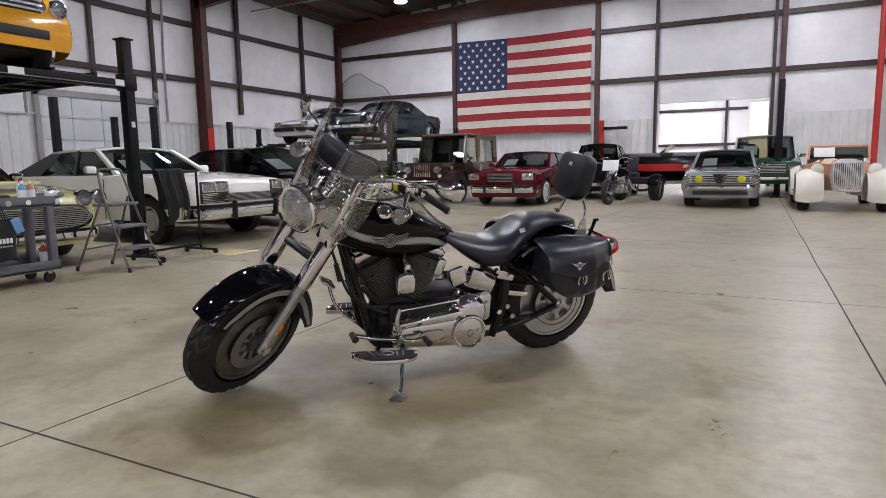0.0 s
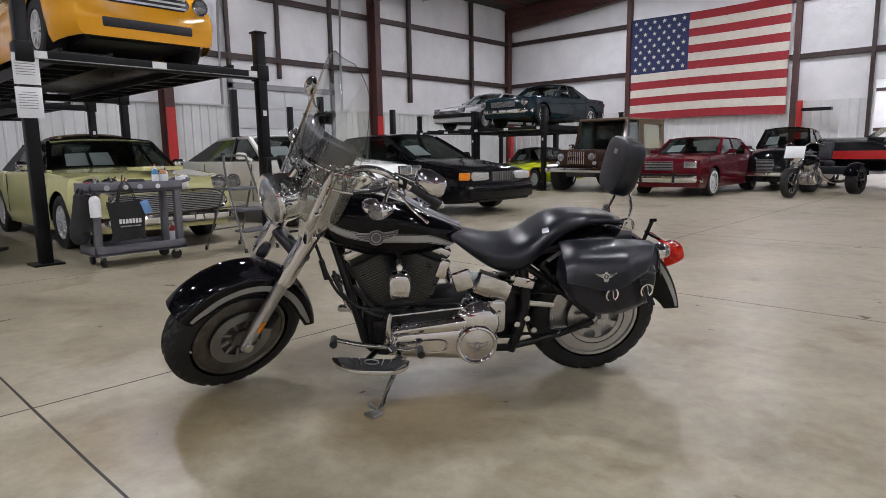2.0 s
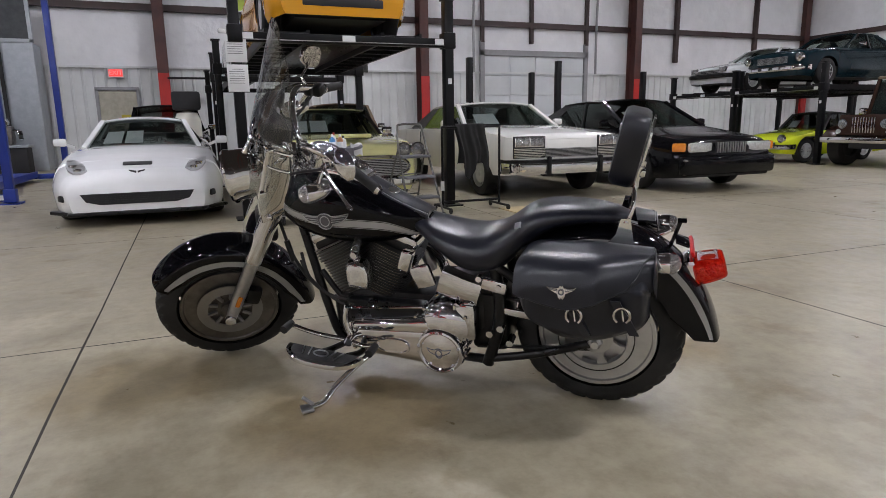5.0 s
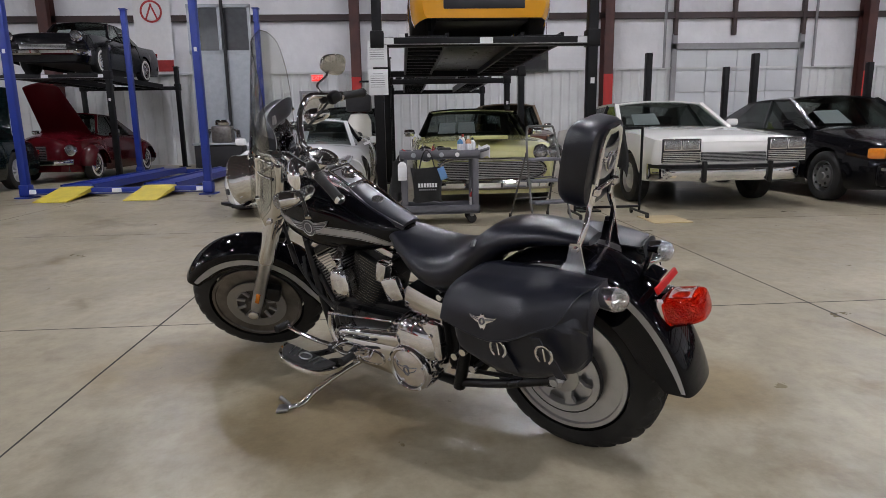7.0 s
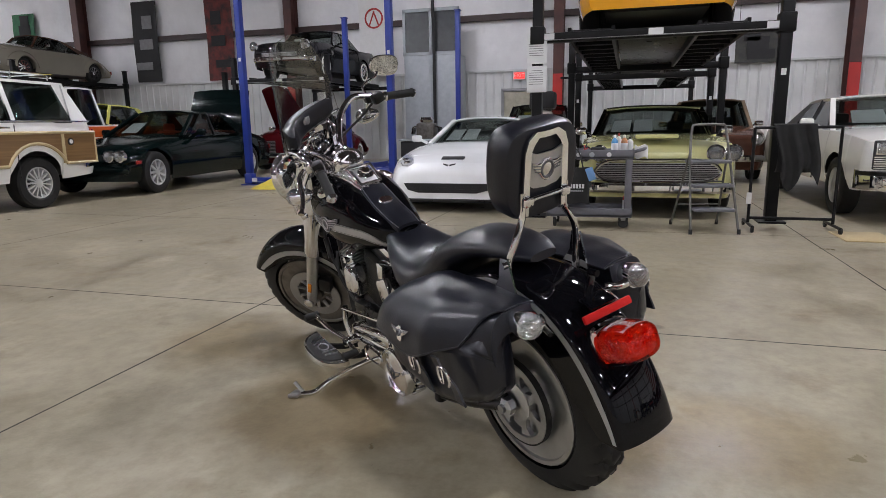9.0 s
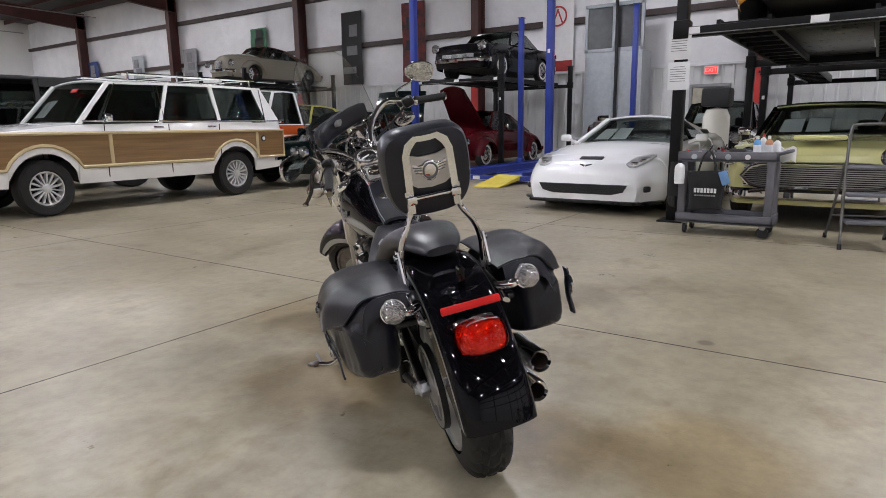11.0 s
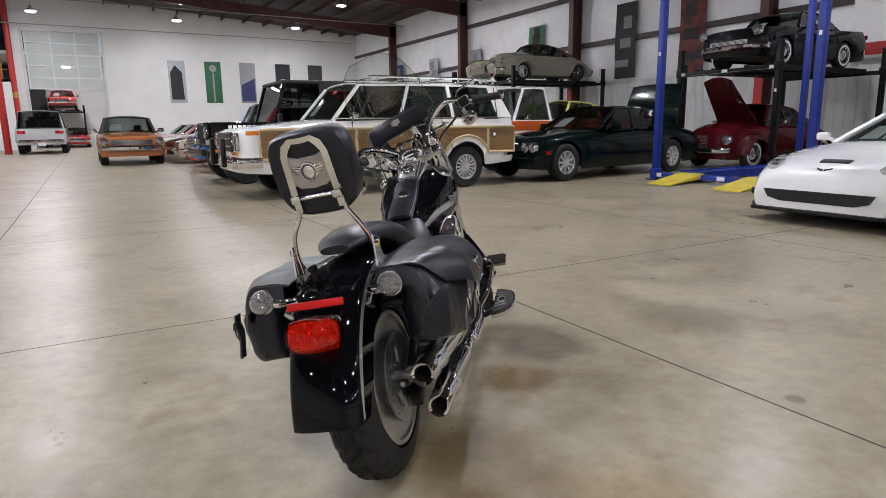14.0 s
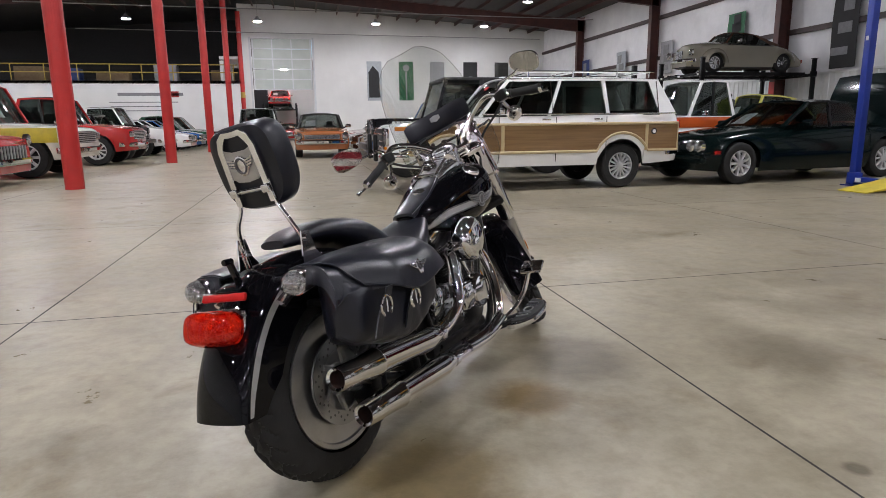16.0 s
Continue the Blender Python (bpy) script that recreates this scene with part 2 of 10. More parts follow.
M["dial"] = surface("dial_face", (0.085, 0.085, 0.09), rough=0.3)
M["interior"] = surface("dark_cloth_interior", (0.03, 0.03, 0.032), (0.045, 0.044, 0.042), 0.8, bump=0.1)
M["tan"] = surface("tan_canvas", (0.17, 0.115, 0.07), (0.13, 0.09, 0.055), 0.8, fine=120, bump=0.2)
M["vinyltop"] = surface("black_vinyl_top", (0.014, 0.014, 0.015), (0.02, 0.02, 0.02), 0.55, fine=150, bump=0.2)
M["redseat"] = surface("orange_red_leather", (0.62, 0.085, 0.02), (0.52, 0.065, 0.018), 0.5)
M["whitewall"] = surface("whitewall_rubber", (0.72, 0.71, 0.68), rough=0.6)
M["wood"] = surface("woodgrain_panel", (0.25, 0.145, 0.055), (0.15, 0.08, 0.03), 0.35, 0.0, 3.0, 60, 0.03, 0.4, stretch=(0.35, 1, 9), sharp=(0.3, 0.7))
M["woodtrim"] = surface("light_wood_trim", (0.50, 0.40, 0.22), (0.44, 0.34, 0.18), 0.4, 0.0, 6)
M["cartgrey"] = surface("grey_cart_plastic", (0.10, 0.10, 0.115), (0.13, 0.13, 0.145), 0.55, bump=0.1)
M["cloth"] = surface("black_cloth", (0.010, 0.010, 0.011), (0.018, 0.018, 0.018), 0.9, fine=220, bump=0.4)
M["ladder"] = surface("dull_grey_tube", (0.16, 0.155, 0.15), (0.11, 0.107, 0.10), 0.42, 0.7, 5, 90, 0.05)
M["alu"] = surface("brushed_aluminium", (0.55, 0.55, 0.55), (0.46, 0.46, 0.46), 0.34, 1.0, 10, 120, 0.05)

M["railyellow"] = surface("yellow_rail_paint", (0.42, 0.30, 0.05), (0.36, 0.26, 0.05), 0.5)
M["cardbrown"] = surface("brown_board", (0.20, 0.14, 0.08), (0.16, 0.11, 0.06), 0.8)
M["blu2"] = surface("blue_cover", (0.03, 0.06, 0.22), rough=0.6)
M["signred"] = surface("sign_red", (0.45, 0.04, 0.04), rough=0.6)
M["exitred"] = glow("exit_face", (0.9, 0.05, 0.04, 1), 1.2)
M["boothgrey"] = surface("booth_grey", (0.40, 0.43, 0.46), (0.34, 0.37, 0.40), 0.45)
M["darkpane"] = surface("dark_pane", (0.05, 0.055, 0.06), (0.07, 0.075, 0.08), 0.15)
M["bannerred"] = surface("banner_red_print", (0.20, 0.025, 0.02), (0.025, 0.012, 0.012), 0.6, scale=2.5)
M["bannergreen"] = surface("banner_green_print", (0.03, 0.16, 0.07), (0.02, 0.10, 0.05), 0.6)
M["bannerblack"] = surface("banner_black_print", (0.03, 0.03, 0.03), (0.05, 0.05, 0.04), 0.6)
M["bluedark"] = surface("banner_blue_print", (0.03, 0.04, 0.14), rough=0.6)
M["bluetag"] = surface("pale_blue_cloth", (0.16, 0.32, 0.60), rough=0.8)
M["blubottle"] = surface("blue_bottle", (0.08, 0.28, 0.55), rough=0.35)
M["orangebottle"] = surface("orange_bottle", (0.50, 0.22, 0.10), rough=0.35)
M["limebanner"] = surface("banner_lime_print", (0.42, 0.55, 0.08), (0.36, 0.48, 0.07), 0.6)

# ---- mesh helpers ----
def ready(bm, name, material, smooth=True, angle=38):
    bmesh.ops.recalc_face_normals(bm, faces=bm.faces)
    me = bpy.data.meshes.new(name)
    lim = math.cos(radians(angle))
    for f in bm.faces:
        f.smooth = smooth
    if smooth:
        for e in bm.edges:
            if len(e.link_faces) == 2 and e.link_faces[0].normal.dot(e.link_faces[1].normal) < lim:
                e.smooth = False
    bm.to_mesh(me)
    bm.free()
    me.materials.append(material)
    return me


def part(name, bm, material, parent, label="", m=None, smooth=True):
    ob = new(name, ready(bm, name, material, smooth))
    ob.parent = parent
    if m is not None:
        ob.matrix_basis = m
    if label:
        tagged(ob, label)
    return ob


def thing(name, m, label, category, group=""):
    ob = new(name)
    ob.empty_display_size = 0.1
    ob.matrix_basis = m
    return tagged(ob, label, category, group)


def solid(name, bm, material, label, category, kind="", group="", smooth=True):
    """A thing that is one plain mesh."""
    return tagged(new(name, ready(bm, name, material, smooth)), label, category, group, kind)


def B():
    return bmesh.new()


def box(bm, c, s, bevel=0.0, rot=None, seg=2):
    """A box of full sizes s round c, with rounded edges."""
    r = bmesh.ops.create_cube(bm, size=1.0)
    vs = r["verts"]
    bmesh.ops.scale(bm, vec=s, verts=vs)
    if bevel:
        es = list({e for v in vs for e in v.link_edges})
        out = bmesh.ops.bevel(bm, geom=es, offset=bevel, segments=seg, affect="EDGES", profile=0.5)
        vs = list({v for f in out["faces"] for v in f.verts} | {v for v in vs if v.is_valid})
    m = Matrix.Translation(c) @ (rot.to_4x4() if rot else Matrix())
    bmesh.ops.transform(bm, matrix=m, verts=vs)
    return bm


def rx_(a):
    return Matrix.Rotation(radians(a), 3, "X")


def ry_(a):
    return Matrix.Rotation(radians(a), 3, "Y")


def rz_(a):
    return Matrix.Rotation(radians(a), 3, "Z")


def rings(bm, loops, close=True, caps=True):
    """Skin a row of point loops of equal length."""
    vs = [[bm.verts.new(p) for p in lp] for lp in loops]
    n = len(vs[0])
    for a, b in zip(vs, vs[1:]):
        for i in range(n if close else n - 1):
            j = (i + 1) % n
            try:
                bm.faces.new((a[i], a[j], b[j], b[i]))
            except ValueError:
                pass
    if caps and close:
        for lp in (vs[0], vs[-1]):
            try:
                bm.faces.new(lp)
            except ValueError:
                pass
    return bm


def cyl(bm, p, q, r, r2=None, seg=16, caps=True):
    p, q = Vector(p), Vector(q)
    r2 = r if r2 is None else r2
    d = (q - p).normalized()
    u = d.orthogonal().normalized()
    v = d.cross(u)
    lp = lambda c, rr: [c + rr * (math.cos(2 * math.pi * i / seg) * u + math.sin(2 * math.pi * i / seg) * v) for i in range(seg)]
    return rings(bm, [lp(p, r), lp(q, r2)], True, caps)


def smooth_path(pts, n=6):
    """Points of a soft curve through the given ones."""
    P = [Vector(p) for p in pts]
    if len(P) < 3:
        return P
    out = []
    for i in range(len(P) - 1):
        a, b, c, d = P[max(i - 1, 0)], P[i], P[i + 1], P[min(i + 2, len(P) - 1)]
        for k in range(n):
            t = k / n
            out.append(0.5 * ((2 * b) + (c - a) * t + (2 * a - 5 * b + 4 * c - d) * t * t + (3 * b - a - 3 * c + d) * t ** 3))
    return out + [P[-1]]


def tube(bm, pts, r, seg=10, n=6, radii=None, flat=1.0):
    P = smooth_path(pts, n)
    loops = []
    u = None
    for i, p in enumerate(P):
        d = (P[min(i + 1, len(P) - 1)] - P[max(i - 1, 0)]).normalized()
        u = d.orthogonal().normalized() if u is None else (u - d * u.dot(d)).normalized()
        v = d.cross(u)
        rr = r if radii is None else radii(i / max(len(P) - 1, 1))
        loops.append([p + rr * (math.cos(2 * math.pi * k / seg) * u + flat * math.sin(2 * math.pi * k / seg) * v) for k in range(seg)])
    return rings(bm, loops)


def lathe(bm, prof, c=(0, 0, 0), axis="Y", seg=40, closed=False):
    """Turn a profile of (radius, along) about an axis through c."""
    c = Vector(c)
    loops = []
    for r, a in prof:
        lp = []
        for i in range(seg):
            t = 2 * math.pi * i / seg
            x, z = r * math.cos(t), r * math.sin(t)
            lp.append(c + {"Y": Vector((x, a, z)), "X": Vector((a, x, z)), "Z": Vector((x, z, a))}[axis])
        loops.append(lp)
    if closed:
        loops.append(loops[0])
        rings(bm, loops, True, False)
        bmesh.ops.remove_doubles(bm, verts=bm.verts, dist=1e-6)
        return bm
    return rings(bm, loops, True, True)


def sheet(bm, f, nu, nv, thick=0.0):
    """A curved sheet from f(u, v); thick gives it a back."""
    def lay(off):
        return [[bm.verts.new(f(i / nu, j / nv, off)) for j in range(nv + 1)] for i in range(nu + 1)]
    g = lay(0.0)
    for i in range(nu):
        for j in range(nv):
            bm.faces.new((g[i][j], g[i + 1][j], g[i + 1][j + 1], g[i][j + 1]))
    if thick:
        h = lay(thick)
        for i in range(nu):
            for j in range(nv):
                bm.faces.new((h[i][j], h[i][j + 1], h[i + 1][j + 1], h[i + 1][j]))
        for i in range(nu):
            bm.faces.new((g[i][0], h[i][0], h[i + 1][0], g[i + 1][0]))
            bm.faces.new((g[i][nv], g[i + 1][nv], h[i + 1][nv], h[i][nv]))
        for j in range(nv):
            bm.faces.new((g[0][j], g[0][j + 1], h[0][j + 1], h[0][j]))
            bm.faces.new((g[nu][j], h[nu][j], h[nu][j + 1], g[nu][j + 1]))
    return bm


def plate(bm, outline, t, plane="XZ", at=0.0, bevel=0.0):
    """A flat outline given thickness t; plane XZ puts it at y = at .. at + t, YZ at x, XY at z."""
    mk = {"XZ": lambda a, b, d: (a, d, b), "YZ": lambda a, b, d: (d, a, b), "XY": lambda a, b, d: (a, b, d)}[plane]
    return rings(bm, [[mk(a, b, at) for a, b in outline], [mk(a, b, at + t) for a, b in outline]])


def lerp_table(tab, x):
    """Read a table of (x, value...) rows along a smooth curve that does not overshoot."""
    if x <= tab[0][0]:
        return tab[0][1:]
    if x >= tab[-1][0]:
        return tab[-1][1:]
    i = next(k for k in range(len(tab) - 1) if x <= tab[k + 1][0])
    a, b = tab[i], tab[i + 1]
    h = b[0] - a[0]
    t = (x - a[0]) / h
    out = []
    for k in range(1, len(a)):
        s = (b[k] - a[k]) / h
        sa = (a[k] - tab[i - 1][k]) / (a[0] - tab[i - 1][0]) if i else s
        sb = (tab[i + 2][k] - b[k]) / (tab[i + 2][0] - b[0]) if i + 2 < len(tab) else s
        ma = 0.0 if sa * s <= 0 else 2 * sa * s / (sa + s)
        mb = 0.0 if sb * s <= 0 else 2 * sb * s / (sb + s)
        t2, t3 = t * t, t * t * t
        out.append((2 * t3 - 3 * t2 + 1) * a[k] + (t3 - 2 * t2 + t) * h * ma + (3 * t2 - 2 * t3) * b[k] + (t3 - t2) * h * mb)
    return tuple(out)


def text_part(body, size, m, material, parent, name="lettering", depth=0.003):
    cu = bpy.data.curves.new(name, "FONT")
    cu.body, cu.size, cu.extrude, cu.align_x, cu.align_y = body, size, depth, "CENTER", "CENTER"
    tmp = bpy.data.objects.new(name, cu)
    me = bpy.data.meshes.new_from_object(tmp)
    bpy.data.objects.remove(tmp)
    me.materials.append(material)
    ob = new(name, me)
    ob.parent = parent
    ob.matrix_basis = m
    return ob

# ---- the hall ----
XW, XE, YN, YS, EAVE = -20.3, 26.0, 28.5, -44.5, 8.0
FRAMES = [-46.2, -36.66, -27.05, -17.3, -7.95, 1.5, 9.72, 18.62, 27.9]
RIDGE_X, RIDGE_Z = 3.4, 9.7


def roof_z(x):
    return EAVE + 0.45 + (RIDGE_Z - EAVE) * (1 - abs(x - RIDGE_X) / (RIDGE_X - XW))


def structure(name, bm, material, label, category, smooth=False):
    return solid(name, bm, material, label, category, "structure", smooth=smooth)


bm = B()
box(bm, ((XW + XE) / 2, (YS + YN) / 2 + 5, -0.1), (XE - XW + 12, YN - YS + 30, 0.2))
floor = structure("floor", bm, M["floor"], "tan sealed concrete warehouse floor with stains and saw-cut joints", "floor")
JX = [-16.0, -12.7, -9.4, -6.05, -2.66, 0.61, 3.9, 7.2]
JY = [-40.5, -36.5, -32.5, -28.5, -24.5, -20.5, -16.5, -12.5, -8.9, -5.8, -2.4, 1.45, 5.42, 8.9, 12.6, 16.5, 20.5, 24.5]


def joint_line(a, b):
    """A saw cut that wavers a little."""
    bm = B()
    a, b = Vector(a), Vector(b)
    n = int((b - a).length / 0.8) + 2
    side = Vector((-(b - a).y, (b - a).x, 0)).normalized()
    P = []
    for i in range(n + 1):
        p = a.lerp(b, i / n)
        P.append((p + side * 0.012 * noise.noise(p * 0.7), 0.0055 + 0.002 * noise.noise(p * 2.1)))
    lo = [bm.verts.new(p - side * w + Vector((0, 0, 0.001))) for p, w in P]
    hi = [bm.verts.new(p + side * w + Vector((0, 0, 0.001))) for p, w in P]
    for i in range(n):
        bm.faces.new((lo[i], lo[i + 1], hi[i + 1], hi[i]))
    return part("joint", bm, M["joint"], floor, smooth=False)


for x in JX:
    joint_line((x, YS, 0), (x, YN, 0))
for y in JY:
    joint_line((XW, y, 0), (15, y, 0))


def ribbed(bm, p, q, z0, z1, out, pitch=0.3):
    """Corrugated liner sheet from p to q on the floor plan, ribs standing towards out."""
    p, q, out = Vector((*p, 0)), Vector((*q, 0)), Vector((*out, 0))
    L = (q - p).length
    d = (q - p) / L
    n = max(1, int(L / pitch))
    pts = []
    for i in range(n):
        for f, h in ((0.0, 0), (0.70, 0), (0.78, 1), (0.92, 1)):
            pts.append(p + d * (L * (i + f) / n) + out * (0.025 * h))
    pts.append(q)
    lo = [bm.verts.new(v + Vector((0, 0, z0))) for v in pts]
    hi = [bm.verts.new(v + Vector((0, 0, z1))) for v in pts]
    for i in range(len(pts) - 1):
        bm.faces.new((lo[i], lo[i + 1], hi[i + 1], hi[i]))
    return bm


def billow(bm, p, q, z0, z1, out, nx=6, nz=4, depth=0.05):
    """A bay of white insulation facing that bulges between the girts."""
    p, q, out = Vector((*p, 0)), Vector((*q, 0)), Vector((*out, 0))

    def f(u, v, off):
        b = depth * (math.sin(math.pi * v) * 0.7 + 0.5 * noise.noise(Vector((u * 3 + p.x, v * 2 + z0, p.y * 0.7))))
        return p.lerp(q, u) + out * b + Vector((0, 0, z0 + (z1 - z0) * v))
    return sheet(bm, f, nx, nz)


GIRTS = [2.9, 4.6, 6.75]
LEVELS = [2.9, 4.6, 6.75, 8.6]
# west wall, solid behind, with insulation bays and liner before it
bm = B()
box(bm, (XW - 0.35, (YS + YN) / 2, 5), (0.3, YN - YS + 1, 10))
wall_west = structure("wall_west", bm, M["vinyl"], "steel-framed warehouse side wall faced with white insulation", "wall")
bm = B()
ribbed(bm, (XW - 0.12, YS), (XW - 0.12, YN), 0, 2.9, (1, 0))
part("liner_panel", bm, M["liner"], wall_west, "white ribbed metal liner panels", smooth=False)
ys = sorted(FRAMES + [(a + b) / 2 for a, b in zip(FRAMES, FRAMES[1:])])
for a, b in zip(ys, ys[1:]):
    for z0, z1 in zip(LEVELS, LEVELS[1:]):
        part("insulation", billow(B(), (XW - 0.14, a), (XW - 0.14, b), z0, z1, (1, 0)), M["vinyl"], wall_west)
for z in GIRTS[1:]:
    bm = B()
    box(bm, (XW - 0.03, (YS + YN) / 2, z), (0.16, YN - YS, 0.19))
    part("girt", bm, M["girt"], wall_west, smooth=False)
bm = B()
box(bm, (XW - 0.03, (YS + YN) / 2, 2.9), (0.05, YN - YS, 0.06))
part("girt", bm, M["liner"], wall_west, smooth=False)


def h_column(name, x, y, z1, d, w, material, axis="X"):
    """A welded I-section column, with a red guard band at the foot."""
    bm = B()
    sx, sy = (d, w) if axis == "X" else (w, d)
    if axis == "X":
        for s in (-1, 1):
            box(bm, (x + s * (d / 2 - 0.01), y, z1 / 2), (0.02, w, z1))
        box(bm, (x, y, z1 / 2), (d - 0.04, 0.014, z1))
    else:
        for s in (-1, 1):
            box(bm, (x, y + s * (d / 2 - 0.01), z1 / 2), (w, 0.02, z1))
        box(bm, (x, y, z1 / 2), (0.014, d - 0.04, z1))
    box(bm, (x, y, 0.012), (sx + 0.12, sy + 0.12, 0.024))
    return structure(name, bm, material, "dark red-oxide steel I-column on a base plate", "column")


for k, y in enumerate(FRAMES[1:]):
    yy = y if k < 7 else YN - 0.3
    xc = XW + (0.28 if k < 7 else -0.10)
    h_column("frame_column", xc, yy, 8.3, 0.5, 0.3, M["oxide"])
    bm = B()
    box(bm, (xc + 0.255, yy, 1.35), (0.012, 0.305, 2.7))
    structure("column_guard", bm, M["redpost"], "bright red painted foot of a steel column", "column")

# rafters and purlins under the roof
for y in FRAMES[1:-1] + [YN - 0.3]:
    for xa, xb in ((XW, RIDGE_X), (RIDGE_X, XE)):
        bm = B()
        za, zb = roof_z(xa) - 0.35, roof_z(xb) - 0.35
        da, db = (0.75, 0.5) if xa == XW else (0.5, 0.75)
        if xb == XE:
            zb = roof_z(XW) - 0.35
        for dy, w in ((0, 0.014),):
            loops = [[(xa, y - w / 2, za), (xa, y + w / 2, za), (xa, y + w / 2, za - da), (xa, y - w / 2, za - da)], [(xb, y - w / 2, zb), (xb, y + w / 2, zb), (xb, y + w / 2, zb - db), (xb, y - w / 2, zb - db)]]
            rings(bm, loops)
        for o, oo in ((0, 0), (-da, -db)):
            rings(bm, [[(xa, y - 0.13, za + o), (xa, y + 0.13, za + o), (xa, y + 0.13, za + o - 0.02), (xa, y - 0.13, za + o - 0.02)], [(xb, y - 0.13, zb + oo), (xb, y + 0.13, zb + oo), (xb, y + 0.13, zb + oo - 0.02), (xb, y - 0.13, zb + oo - 0.02)]])
        structure("rafter", bm, M["oxide"], "dark red-oxide tapered steel roof beam", "beam")
bm = B()
za, zr = roof_z(XW), roof_z(RIDGE_X)
rings(bm, [[(XW - 0.5, y, za), (RIDGE_X, y, zr), (XE, y, za), (XE, y, za + 0.2), (RIDGE_X, y, zr + 0.2), (XW - 0.5, y, za + 0.2)] for y in (YS - 9.0, YN + 0.5)])
structure("ceiling", bm, M["roof"], "dark metal roof deck above steel purlins", "ceiling")
x = XW + 1.3
while x < 14:
    bm = B()
    box(bm, (x, (YS + YN) / 2, roof_z(x) - 0.13), (0.07, YN - YS, 0.22))
    structure("purlin", bm, M["oxide"], "dark roof purlin running the length of the hall", "beam")
    x += 1.52
for y in [f + 2.6 for f in FRAMES[:-1]]:
    bm = B()
    z = roof_z(-8) - 1.1
    cyl(bm, (XW + 0.6, y, 7.75), (14, y, 7.95), 0.03, seg=8)
    structure("sprinkler_pipe", bm, M["steel"], "thin steel pipe slung under the roof", "pipe")

# north wall with its opening into the bay behind
OPX0, OPX1, OPZ = -3.9, 0.35, 3.55
bm = B()
for x0, x1, z0, z1 in ((XW - 0.5, OPX0, 0, 10), (OPX1, XE, 0, 10), (OPX0, OPX1, OPZ, 10)):
    box(bm, ((x0 + x1) / 2, YN + 0.35, (z0 + z1) / 2), (x1 - x0, 0.3, z1 - z0))
wall_north = structure("wall_north", bm, M["vinyl"], "steel-framed warehouse end wall faced with white insulation", "wall")
NCOL = [-13.5, -6.5, 0.75, 7.8, 14.9]
bm = B()
ribbed(bm, (XW, YN + 0.12), (OPX0 - 0.1, YN + 0.12), 0, 2.9, (0, -1))
ribbed(bm, (OPX1 + 0.1, YN + 0.12), (XE, YN + 0.12), 0, 2.9, (0, -1))
part("liner_panel", bm, M["liner"], wall_north, "white ribbed metal liner panels", smooth=False)
xs = [XW, -16.9, -13.5, -10, -6.5, OPX0, OPX1, 3.9, 7.8, 14.9, XE]
for a, b in zip(xs, xs[1:]):
    for z0, z1 in zip(LEVELS, LEVELS[1:]):
        if a == OPX0 and z0 < 4:
            z0 = OPZ
        part("insulation", billow(B(), (a, YN + 0.14), (b, YN + 0.14), z0, z1, (0, -1)), M["vinyl"], wall_north)
for z, x0, x1 in ((4.6, XW, XE), (6.75, XW, XE)):
    bm = B()
    box(bm, ((x0 + x1) / 2, YN + 0.03, z), (x1 - x0, 0.16, 0.19))
    part("girt", bm, M["girt"], wall_north, smooth=False)
for x in NCOL:
    bm = B()
    box(bm, (x, YN - 0.02, 4.6), (0.2, 0.24, 9.2))
    part("post", bm, M["oxide"], wall_north, smooth=False)
for x in (OPX0 - 0.1, OPX1 + 0.1):
    bm = B()
    box(bm, (x, YN + 0.02, 4.3), (0.12, 0.2, 8.6))
    part("post", bm, M["girt"], wall_north, smooth=False)
bm = B()
box(bm, ((XW + XE) / 2, YN - 0.32, 8.25), (XE - XW, 0.3, 0.55))
structure("end_beam", bm, M["oxide"], "dark red-oxide beam along the top of the end wall", "beam")
for x in (3.9, -6.2, -20.0):
    bm = B()
    cyl(bm, (x, YN - 0.35, 0), (x, YN - 0.35, 8.6 if x > 0 else 2.9), 0.11, seg=16)
    structure("red_post", bm, M["redpost"], "bright red round steel post against the end wall", "post")

# bay behind the opening, with daylight at its far door
bm = B()
box(bm, (-3.6, YN + 7.6, 2.75), (6.4, 0.2, 5.5))
box(bm, (2.9, YN + 7.6, 2.75), (4.4, 0.2, 5.5))
box(bm, (0.15, YN + 7.6, 4.75), (1.1, 0.2, 1.5))
box(bm, (-6.8, YN + 4.1, 2.75), (0.2, 7.0, 5.5))
box(bm, (5.0, YN + 4.1, 2.75), (0.2, 7.0, 5.5))
box(bm, (-0.9, YN + 4.1, 5.6), (12, 7.2, 0.2))
wall_bay = structure("wall_bay", bm, M["vinyl"], "white insulated walls of the bay behind the opening", "wall")
for z in (1.9, 3.7):
    bm = B()
    box(bm, (-3.6, YN + 7.44, z), (6.2, 0.12, 0.14))
    part("girt", bm, M["girt"], wall_bay, smooth=False)
bm = B()
box(bm, (-1.5, YN + 7.42, 2.75), (0.12, 0.1, 5.5))
part("post", bm, M["girt"], wall_bay, smooth=False)
bm = B()
box(bm, (0, 60, -0.14), (160, 60, 0.1))
structure("ground", bm, M["liner"], "pale sunlit concrete yard outside", "ground")

